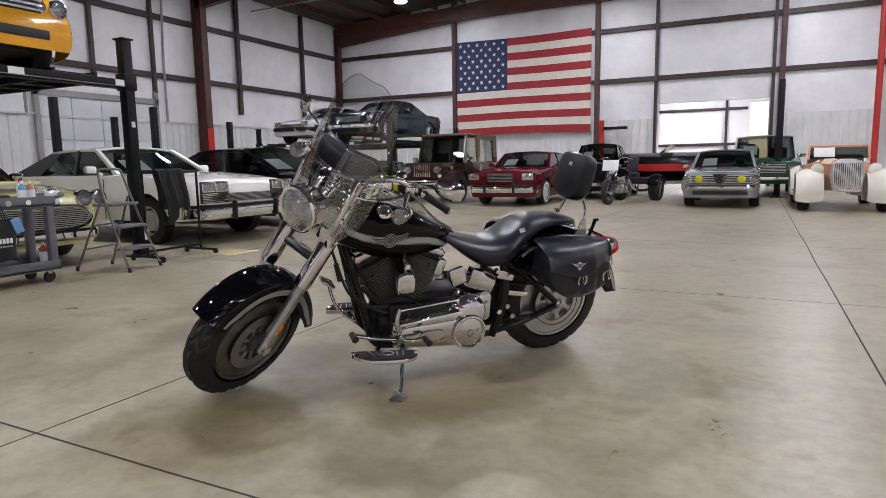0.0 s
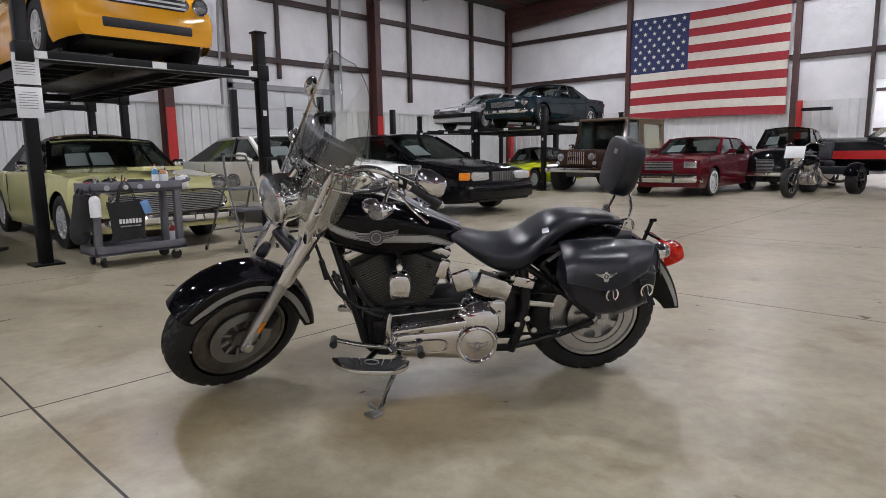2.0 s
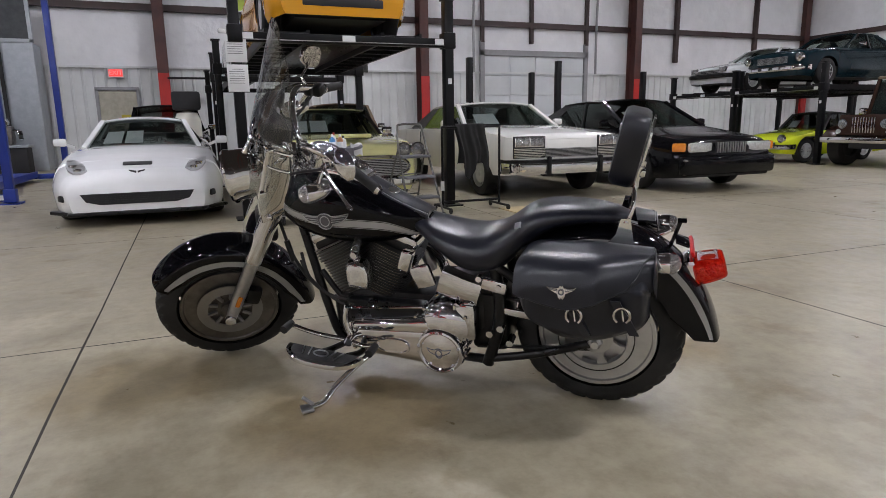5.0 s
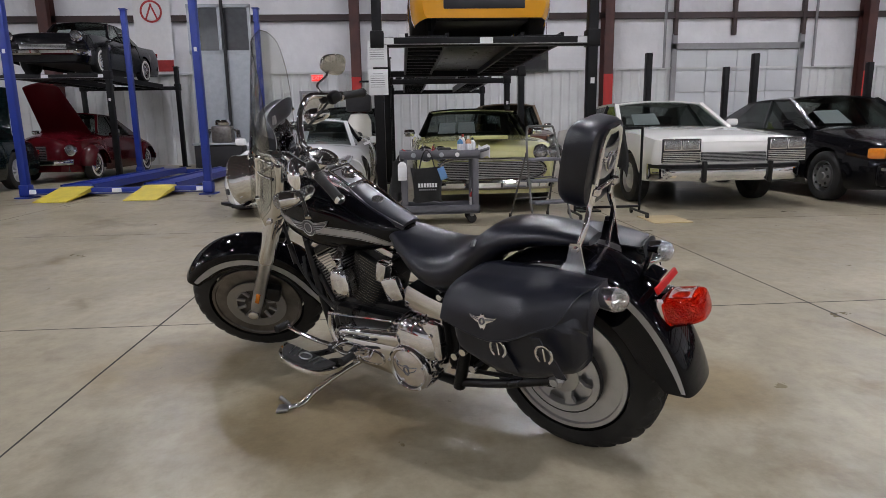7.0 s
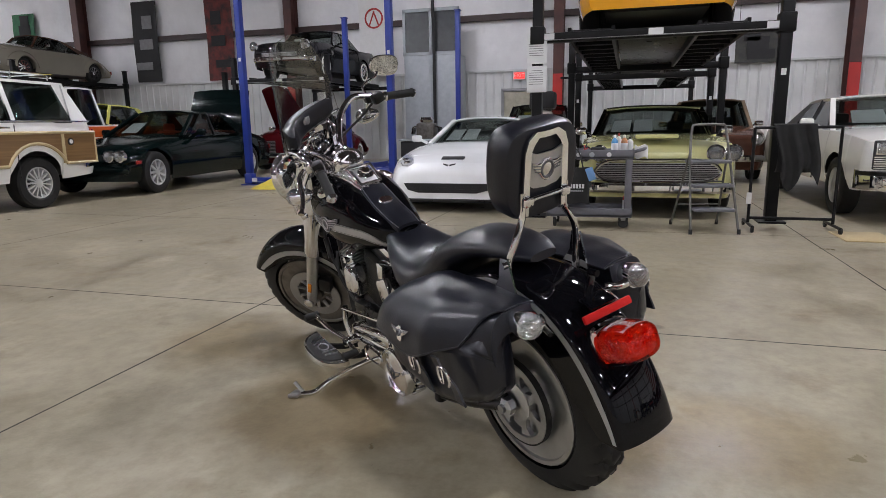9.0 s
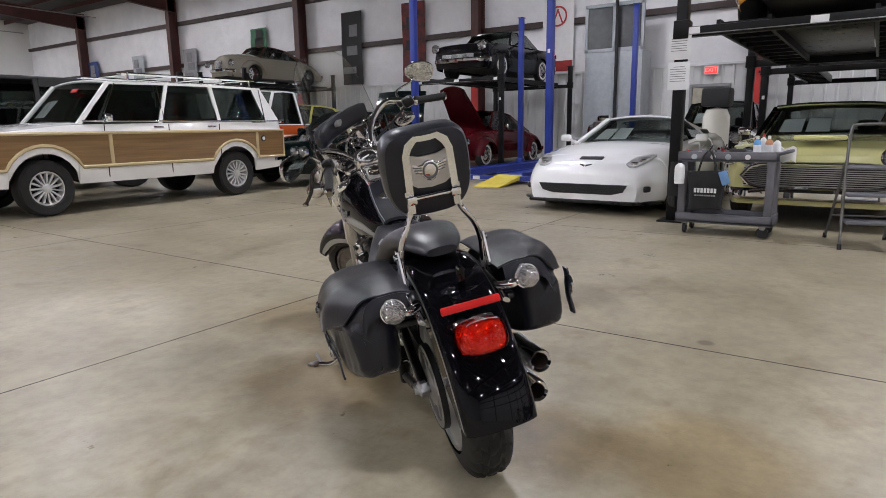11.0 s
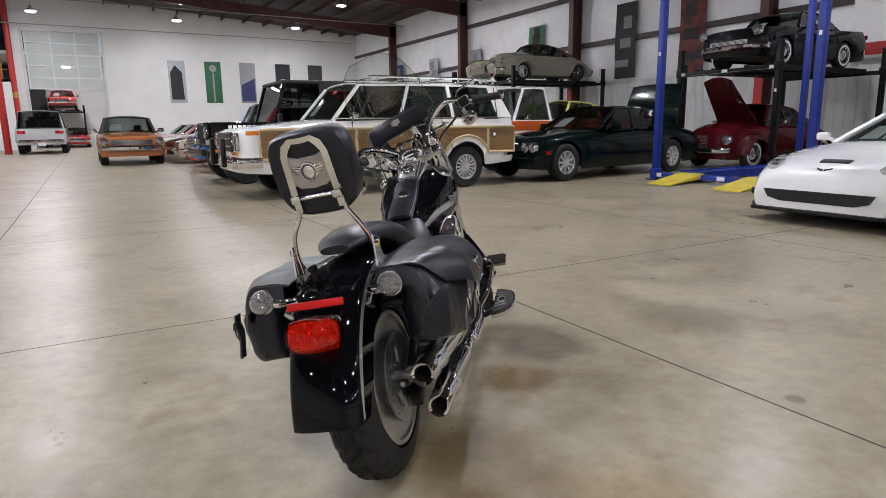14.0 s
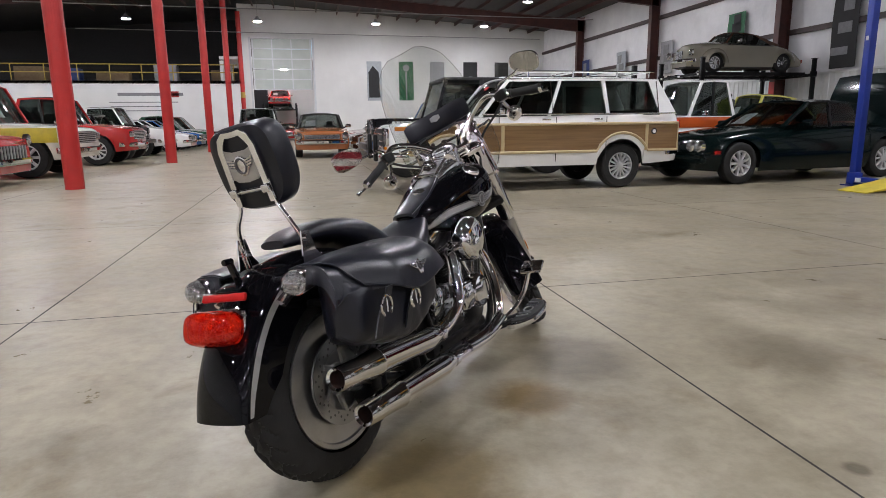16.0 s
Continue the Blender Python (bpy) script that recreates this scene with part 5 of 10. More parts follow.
cv = sedan("four_door_sedan", pose(-9.15, 9.76, 0), "black four-door sedan with chrome grille and slotted steel wheels", M["cv"], 5.38, 2.02, 1.47, fo=1.0, wb=2.92, r=0.345, top=[(0, 0.66), (0.05, 0.76), (0.25, 0.83), (0.6, 0.88), (1.55, 1.00), (4.35, 1.03), (5.3, 0.97), (5.38, 0.86)], glassh=(1.45, 2.30, 3.55, 4.55, 0.05), bumper="none", lights=None, grille=(0.60, 0.76, 0.30, 12, "v"), nose=0.42, nose_k=0.13, rim="cap", rimmat=M["satin"], shoulder=0.88, roofw=0.70, beltw=0.90, soft=True)
for sd in (1, -1):
    bm = B()
    box(bm, (2.665, sd * 0.58, 0.685), (0.09, 0.46, 0.15), 0.035, rz_(-sd * 5))
    hb = part("headlamp", bm, M["clearlamp2"], cv, "clear wide headlamp")
    bm = B()
    box(bm, (2.565, sd * 0.885, 0.69), (0.20, 0.17, 0.135), 0.03, rz_(-sd * 40))
    part("side_marker", bm, M["amber"], hb, "amber corner lamp")
    for q in range(8):
        a = 2 * math.pi * q / 8
        for c in (1.69, -1.23):
            bm = B()
            cyl(bm, (c + 0.135 * math.cos(a), sd * 0.985, 0.345 + 0.135 * math.sin(a)), (c + 0.135 * math.cos(a), sd * 0.992, 0.345 + 0.135 * math.sin(a)), 0.022, seg=10)
            part("wheel_slot", bm, M["dark"], cv)
bm = B()
box(bm, (2.71, 0, 0.50), (0.06, 1.84, 0.035), 0.012)
part("bumper_strip", bm, M["steel"], cv)
bm = B()
box(bm, (2.655, 0, 0.42), (0.17, 1.84, 0.30), 0.06)
part("bumper", bm, M["cv"], cv)
door_lines(cv, 5.38, 1.98, (1.75, 2.75, 3.75), 0.35, 0.95)
tbird = sedan("convertible", pose(-9.75, 4.05, 0), "pale yellow sixties convertible with black soft top under a lift", M["tbird"], 5.2, 1.93, 1.36, fo=0.95, wb=2.87, top=BOX3(5.2, 0.82, 0.95, 0.95, 0.90, 1.7, 4.0), glassh=(1.65, 2.1, 3.4, 4.1, 0.05), roofmat=M["vinyltop"], lights="quad", light_z=0.77, light_y=0.88, light_r=0.082, grille=(0.44, 0.66, 0.72, 10, "h"), cpillar=0.35, bumper_z=0.36, nose=0.5, paper=2)
bm = B()
P = [Vector((2.62, y, z)) for y, z in ((-0.72, 0.55), (-0.55, 0.68), (0, 0.69), (0.55, 0.68), (0.72, 0.55), (0.55, 0.44), (0, 0.43), (-0.55, 0.44), (-0.72, 0.55))]
tube(bm, P, 0.022, seg=8)
part("grille_surround", bm, M["chrome"], tbird)
bm = B()
box(bm, (2.25, 0, 0.965), (0.5, 0.5, 0.05), 0.02)
part("hood_scoop", bm, M["tbird"], tbird)
door_lines(tbird, 5.2, 1.93, (1.8, 3.2), 0.35, 0.9)
for o in tbird.children:
    if o.name.startswith("pillar"):
        o.data.materials[0] = M["chrome"]
bm = B()
tube(bm, [(0.52, -0.66, 1.335), (0.56, -0.3, 1.362), (0.56, 0.3, 1.362), (0.52, 0.66, 1.335)], 0.022, seg=8)
part("header_strip", bm, M["chrome"], tbird, "chrome windscreen header")
vw = sedan("vintage_sedan", pose(-14.2, 5.35, 0), "dark maroon vintage sedan with a yellow stripe behind the lift", M["brown"], 4.4, 1.75, 1.58, fo=0.8, wb=2.6, top=BOX3(4.4, 0.85, 1.02, 1.0, 0.8, 1.3, 3.5), glassh=(1.25, 1.6, 3.0, 3.8, 0.12), roofmat=M["tan"], lights="round", light_z=0.8, light_y=0.75, light_r=0.09, grille=(0.5, 0.7, 0.3, 6, "h"), cpillar=0.3)
beh = sedan("vintage_sedan", pose(-15.5, 1.6, 0), "black vintage sedan with chrome windscreen frame parked behind", M["cv"], 4.6, 1.8, 1.60, fo=0.85, wb=2.7, top=BOX3(4.6, 0.9, 1.05, 1.0, 0.8, 1.4, 3.6), glassh=(1.35, 1.7, 3.1, 3.9, 0.12), lights="round", light_z=0.85, light_y=0.7, light_r=0.1, grille=(0.5, 0.85, 0.25, 7, "v"))
whitejeep = sedan("pickup_truck", pose(-15.8, 3.9, 2.2), "white compact pickup raised on a lift", M["wag"], 4.4, 1.75, 1.6, fo=0.8, wb=2.7, top=BOX3(4.4, 0.9, 1.05, 1.05, 1.0, 1.3, 2.8), glassh=(1.3, 1.65, 2.5, 2.85, 0.04), lights="rect", bumper="black", grille=(0.6, 0.82, 0.5, 5, "h"))

# yellow coupe raised on its lift
DECK = 2.16
mustang = vehicle("muscle_coupe", pose(-9.5, 3.97, DECK + 0.07), "amber yellow muscle coupe raised on a black lift", "car", 4.77, 1.88, 1.40, 0.95, 2.72, 0.35, M["mustang"],
                  [(0, 0.58), (0.05, 0.74), (0.3, 0.82), (1.6, 0.96), (3.6, 1.02), (4.7, 1.0), (4.77, 0.9)], (1.55, 2.25, 3.2, 4.3, 0.06), tw=0.24, g=0.16, nose=0.45, bumper="none", lights="round", light_z=0.66, light_y=0.66, light_r=0.080, grille=(0.58, 0.74, 0.46, 3, "h"), roofw=0.64, soft=True, shoulder=0.86, plate_z=0.33)
bm = B()
box(bm, (2.36, 0, 0.36), (0.06, 1.05, 0.14), 0.03)
part("intake", bm, M["dark"], mustang)
for sd in (1, -1):
    bm = B()
    lathe(bm, [(0.07, 0.0), (0.07, 0.03), (0.03, 0.045)], (2.36, sd * 0.42, 0.66), "X", 18)
    part("fog_lamp", bm, M["headlens"], mustang)


def four_post_lift(m, Lr, Wd, deck, post_h, material, label, low=False, front_tag=True, runway_w=0.5):
    """Four posts, two cross beams and two runways; x is the drive-on way, origin at the middle of its foot."""
    lift = thing("car_lift", m, label, "car lift")
    for sx in (1, -1):
        for sy in (1, -1):
            x, y = sx * Lr / 2, sy * Wd / 2
            bm = B()
            box(bm, (x, y, post_h / 2), (0.13, 0.12, post_h), 0.008)
            box(bm, (x, y, 0.01), (0.30, 0.28, 0.02))
            box(bm, (x, y, post_h + 0.012), (0.17, 0.16, 0.024), 0.005)
            po = part("post", bm, material, lift)
            bm = B()
            box(bm, (x + sx * 0.068, y, post_h * 0.62), (0.004, 0.05, 0.07))
            part("sticker", bm, M["white"], po, smooth=False)
            bm = B()
            box(bm, (x, y, deck + 0.0), (0.18, 0.165, 0.20), 0.012)
            part("carriage", bm, material, lift)
    for sx in (1, -1):
        bm = B()
        box(bm, (sx * Lr / 2, 0, deck - 0.03), (0.11, Wd - 0.1, 0.11), 0.01)
        cb = part("cross_beam", bm, material, lift)
        if front_tag and sx > 0:
            bm = B()
            cyl(bm, (Lr / 2 + 0.075, -Wd / 2, deck - 0.06), (Lr / 2 + 0.075, Wd / 2, deck - 0.06), 0.006, seg=6)
            part("cable", bm, M["steel"], cb)
            for y in (0.0, Wd / 2 - 0.12, -Wd / 2 + 0.12):
                bm = B()
                box(bm, (Lr / 2 + 0.070, y, deck - 0.02), (0.006, 0.16, 0.07))
                part("label", bm, M["paper"], cb, smooth=False)
    for sy in (1, -1):
        bm = B()
        y = sy * 0.72
        box(bm, (0, y, deck + 0.03), (Lr - 0.1, runway_w, 0.05), 0.008)
        for q in (-1, 1):
            box(bm, (0, y + q * runway_w / 2, deck + 0.02), (Lr - 0.1, 0.04, 0.13))
        for k in range(9):
            box(bm, (-Lr / 2 + Lr * (k + 0.5) / 9, y, deck - 0.01), (0.06, runway_w, 0.06))
        part("runway", bm, material, lift)
        for sx in (1, -1):
            bm = B()
            plate(bm, [(0, deck + 0.05), (0, deck - 0.03), (0.95 * sx, (-0.03 if low else deck - 0.30) + (0.03 if low else 0)), (0.95 * sx, (0.012 if low else deck - 0.27))], runway_w, "XZ", y - runway_w / 2)
            if low and sx > 0:
                part("ramp", bm, M["yellow"] if low else material, lift, "yellow drive-on ramp" if low else "", m=Matrix.Translation((sx * (Lr / 2 - 0.05), 0, 0)), smooth=False)
    return lift


four_post_lift(pose(-9.35, 3.97, 0), 4.7, 2.66, DECK, 2.66, M["blackpost"], "black four-post storage lift holding a yellow coupe")
bm = B()
box(bm, (-9.6, 3.97, DECK + 0.028), (3.6, 0.86, 0.012), 0.004)
solid("drip_tray", bm, M["black"], "black plastic drip tray between lift runways", "tray")
four_post_lift(pose(-15.6, 3.97, 0), 4.4, 2.66, 2.13, 2.6, M["blackpost"], "black four-post storage lift standing behind another", front_tag=False)
# pages taped to a lift post
for z in (1.99, 1.66):
    pg = thing("paper_sheet", pose(-6.93, 2.64, z), "white printed page taped to a lift post", "paper", "pages on the lift post")
    bm = B()
    box(bm, (0, 0, 0), (0.003, 0.235, 0.305), 0.001)
    part("page", bm, M["paper"], pg)
    for i in range(7):
        bm = B()
        box(bm, (0.003, -0.01 if i else 0, 0.10 - 0.026 * i), (0.002, (0.17 if i else 0.12), 0.006))
        part("print_line", bm, M["ink"], pg, smooth=False)
four_post_lift(pose(-12.9, -2.15, 0), 4.9, 3.15, 0.13, 4.0, M["blue"], "blue four-post drive-on lift with yellow ramps lowered to the floor", low=True, runway_w=0.55)
four_post_lift(pose(-16.85, -5.30, 0), 4.6, 2.8, 2.42, 3.0, M["blackpost"], "black four-post storage lift holding a black convertible")
bird2 = sedan("classic_convertible", pose(-16.85, -5.25, 2.49), "black fifties convertible with whitewall tyres on a lift", M["cv"], 4.7, 1.85, 1.38, fo=0.9, wb=2.6, top=BOX3(4.7, 0.86, 0.98, 0.98, 1.02, 1.6, 3.4), glassh=(1.55, 1.9, 2.9, 3.4, 0.05), lights="round", light_z=0.80, light_y=0.82, light_r=0.10, grille=(0.46, 0.62, 0.56, 6, "h"), soft=True, shoulder=0.86, whitewall=True, rim="cap", rimmat=M["chrome"])


def old_coupe(name, m, label, pm, hood_open=False, H=1.58, roofmat=None, L=4.7, fend=None, **k):
    """A thirties or forties body: narrow nose between separate rounded wings."""
    o = dict(fo=0.95, wb=2.85, r=0.35, top=[(0, 0.60), (0.12, 0.88), (0.5, 0.98), (1.55, 1.06), (3.3, 1.04), (4.3, 0.82), (4.7, 0.55)], glassh=(1.5, 1.85, 2.95, 4.0, 0.12), lights="round", light_z=0.72, light_y=0.80, light_r=0.10, grille=(0.42, 0.82, 0.22, 11, "h"), whitewall=True, rim="cap", rimmat=M["chrome"], nose=1.5, nose_k=0.45, tail=1.2, shoulder=0.72, soft=True, roofw=0.58, beltw=0.76, arch=1.10, crown=0.13)
    o.update(k)
    car = vehicle(name, m, label, "car", L, 1.84, H, paintm=pm, roofmat=roofmat, **o)
    for c in (o["fo"], o["fo"] + o["wb"]):
        for sd in (1, -1):
            bm = B()
            fender(bm, L / 2 - c, sd * 0.78, o["r"] + 0.19, 0.42, 2, 178, 0.04, 0.16, (0, 0, o["r"] - 0.02))
            part("wing", bm, fend or pm, car, "rounded separate wing")
    if hood_open:
        bm = B()
        sheet(bm, lambda u, v, off: Vector((L / 2 - 1.45 + 1.45 * u * math.cos(0.85), (v - 0.5) * (1.15 - 0.35 * u), 1.05 + 1.45 * u * math.sin(0.85) + 0.10 * (1 - (2 * v - 1) ** 2) - off)), 10, 8, 0.03)
        part("raised_hood", bm, pm, car, "hood propped open")
    return car


old_coupe("classic_coupe", pose(-16.1, -5.30, 0), "dark red forties coupe with whitewalls and its hood open", M["maroon"], True)

# --- south side ---
WL, WW = 5.10, 1.88
wagon = vehicle("wood_panelled_wagon", pose(-5.0, -5.70, 0) @ Matrix.Diagonal((1.035, 1.09, 1.09, 1.0)), "white station wagon with woodgrain sides and roof rack", "car", WL, WW, 1.74, 0.98, 3.00, 0.355, M["wag"],
                [(0, 0.94), (0.05, 1.02), (0.5, 1.07), (1.55, 1.16), (5.03, 1.19), (5.10, 1.08)], (1.5, 2.00, 4.70, 5.04, 0.02), tw=0.24, g=0.38, nose=0.16, tail=0.2, rim="spoke", spokes=15, rimr=0.215, bumper="chrome", lights=None, grille=(0.76, 0.98, 0.46, 8, "v"), shoulder=0.95, roofw=0.82, beltw=0.94, cpillar=0.10, bpillar=0.36, bumper_z=0.58, plate_z=0.55, split_rear=True, crown=0.025, arch=1.22)
wood_panel(wagon, WL, WW, 0.98, 3.00, 0.355, 0.60, 1.03, 0.30, 5.0, M["wood"], M["woodtrim"], arch=1.38)
for sd in (1, -1):
    part("pillar", beam(B(), (WL / 2 - 3.72, sd * 0.875, 1.17), (WL / 2 - 3.66, sd * 0.775, 1.70), 0.06, 0.05), M["wag"], wagon)
    for s in (1.86, 4.42):
        bm = B()
        box(bm, (WL / 2 - s, sd * (WW / 2 + 0.008), 0.815), (0.055, 0.014, 0.43), 0.004)
        part("panel_trim", bm, M["woodtrim"], wagon, "pale wood-look edging")
    for s in (2.60, 3.52):
        bm = B()
        box(bm, (WL / 2 - s, sd * (WW / 2 + 0.012), 1.10), (0.16, 0.03, 0.03), 0.01)
        part("door_handle", bm, M["chrome"], wagon, "chrome door handle")
    bm = B()
    box(bm, (WL / 2 - 3.25, sd * (WW / 2 * 0.965), 1.185), (3.45, 0.02, 0.022), 0.005)
    part("belt_strip", bm, M["chrome"], wagon, "thin chrome strip under the windows")
    for s in (1.78, 2.72, 3.66, 4.64):
        bm = B()
        beam(bm, (WL / 2 - s - 0.02, sd * 0.884, 1.20), (WL / 2 - s - (0.30 if s < 2 else 0.0), sd * 0.79, 1.69), 0.016)
        part("window_trim", bm, M["chrome"], wagon)
door_lines(wagon, WL, WW, (1.80, 2.78, 3.68), 0.45, 1.14)
for sd in (1, -1):
    bm = B()
    box(bm, (WL / 2 - 0.0, sd * 0.66, 0.86), (0.05, 0.36, 0.26), 0.02)
    hb = part("lamp_bezel", bm, M["chrome"], wagon)
    bm = B()
    box(bm, (WL / 2 + 0.025, sd * 0.68, 0.87), (0.02, 0.26, 0.17), 0.02)
    part("headlamp", bm, M["headlens"], hb)
    bm = B()
    box(bm, (WL / 2 - 0.20, sd * (WW / 2 - 0.01), 0.985), (0.20, 0.03, 0.06), 0.008)
    part("side_marker", bm, M["amber"], wagon, "amber side marker")
    bm = B()
    box(bm, (WL / 2 + 0.03, sd * 0.70, 0.70), (0.04, 0.22, 0.05), 0.01)
    part("parking_lamp", bm, M["amber"], wagon, "amber parking lamp")
    bm = B()
    for q in (0.62, 0.50):
        cyl(bm, (WL / 2 - 2.3, sd * 0.62 * q / 0.62, 1.85), (WL / 2 - 4.7, sd * 0.62 * q / 0.62, 1.85), 0.014, seg=8)
    for s in (2.4, 3.2, 4.0, 4.6):
        cyl(bm, (WL / 2 - s, sd * 0.62, 1.76), (WL / 2 - s, sd * 0.62, 1.86), 0.014, seg=8)
    part("roof_rail", bm, M["chrome"], wagon)
for s in (2.5, 3.2, 3.9, 4.6):
    bm = B()
    cyl(bm, (WL / 2 - s, -0.62, 1.85), (WL / 2 - s, 0.62, 1.85), 0.012, seg=8)
    part("roof_cross_bar", bm, M["chrome"], wagon)
bm = B()
box(bm, (WL / 2 + 0.05, 0, 0.565), (0.17, WW + 0.03, 0.17), 0.05)
for sd in (1, -1):
    box(bm, (WL / 2 - 0.13, sd * (WW / 2 + 0.005), 0.565), (0.40, 0.06, 0.16), 0.025)
part("wrap_bumper", bm, M["chrome"], wagon, "deep chrome front bumper wrapped round the corners")
bm = B()
box(bm, (WL / 2 + 0.012, 0, 0.855), (0.05, 0.94, 0.30), 0.02)
gp = part("grille_backing", bm, M["dark"], wagon, "dark recessed grille")
for z in (0.72, 0.80, 0.91, 0.995):
    bm = B()
    box(bm, (WL / 2 + 0.045, 0, z), (0.02, 0.95, 0.022), 0.006)
    part("grille_bar", bm, M["chrome"], gp)
for y in (-0.45, 0.45):
    bm = B()
    box(bm, (WL / 2 + 0.15, y, 0.70), (0.08, 0.10, 0.42), 0.03)
    part("push_bar", bm, M["black"], wagon)
bm = B()
cyl(bm, (-WL / 2 + 0.55, WW / 2 - 0.01, 0.90), (-WL / 2 + 0.55, WW / 2 + 0.02, 0.90), 0.05, seg=16)
part("filler_ring", bm, M["dark"], wagon)
bm = B()
cyl(bm, (-WL / 2 + 0.55, WW / 2 + 0.01, 0.90), (-WL / 2 + 0.55, WW / 2 + 0.026, 0.90), 0.030, seg=16)
part("filler_cap", bm, M["white"], wagon)
bm = B()
box(bm, (WL / 2 - 1.78, 0.30, 1.60), (0.012, 0.16, 0.06), 0.002, ry_(-42))
part("window_tag", bm, M["redtape"], wagon, "small red tag on the windscreen")

jag = sedan("luxury_sedan", pose(-10.62, -5.72, 0, 0, 0, 6) @ Matrix.Scale(1.13, 4), "dark green low luxury sedan with its boot lid raised", M["jag"], 4.98, 1.80, 1.34, fo=0.76, wb=3.15, top=[(0, 0.60), (0.08, 0.70), (0.6, 0.80), (1.7, 0.90), (4.0, 0.94), (4.88, 0.82), (4.98, 0.70)], glassh=(1.65, 2.35, 3.5, 4.25, 0.05), lights="quad", light_z=0.62, light_y=0.85, light_r=0.075, grille=(0.52, 0.68, 0.34, 14, "v"), bumper="none", nose=0.6, roofw=0.64, r=0.335, spokes=9, soft=True, shoulder=0.84, rimmat=M["rimpaint"], trimmat=M["redseat"])
bm = B()
box(bm, (2.44, 0, 0.42), (0.14, 1.70, 0.16), 0.05)
part("bumper", bm, M["jag"], jag)
for sd in (1, -1):
    bm = B()
    box(bm, (2.22, sd * 0.885, 0.52), (0.12, 0.03, 0.06), 0.01)
    part("side_marker", bm, M["redlens"], jag, "red-orange side marker")
bm = B()
sheet(bm, lambda u, v, off: Vector((-1.72 - 0.26 * u - off * 0.9 + 0.05 * math.sin(math.pi * u), (v - 0.5) * (1.40 - 0.12 * u), 0.93 + 0.92 * u - off * 0.2 - 0.03 * (2 * v - 1) ** 2)), 10, 10, 0.035)
part("boot_lid", bm, M["jag"], jag, "raised boot lid")


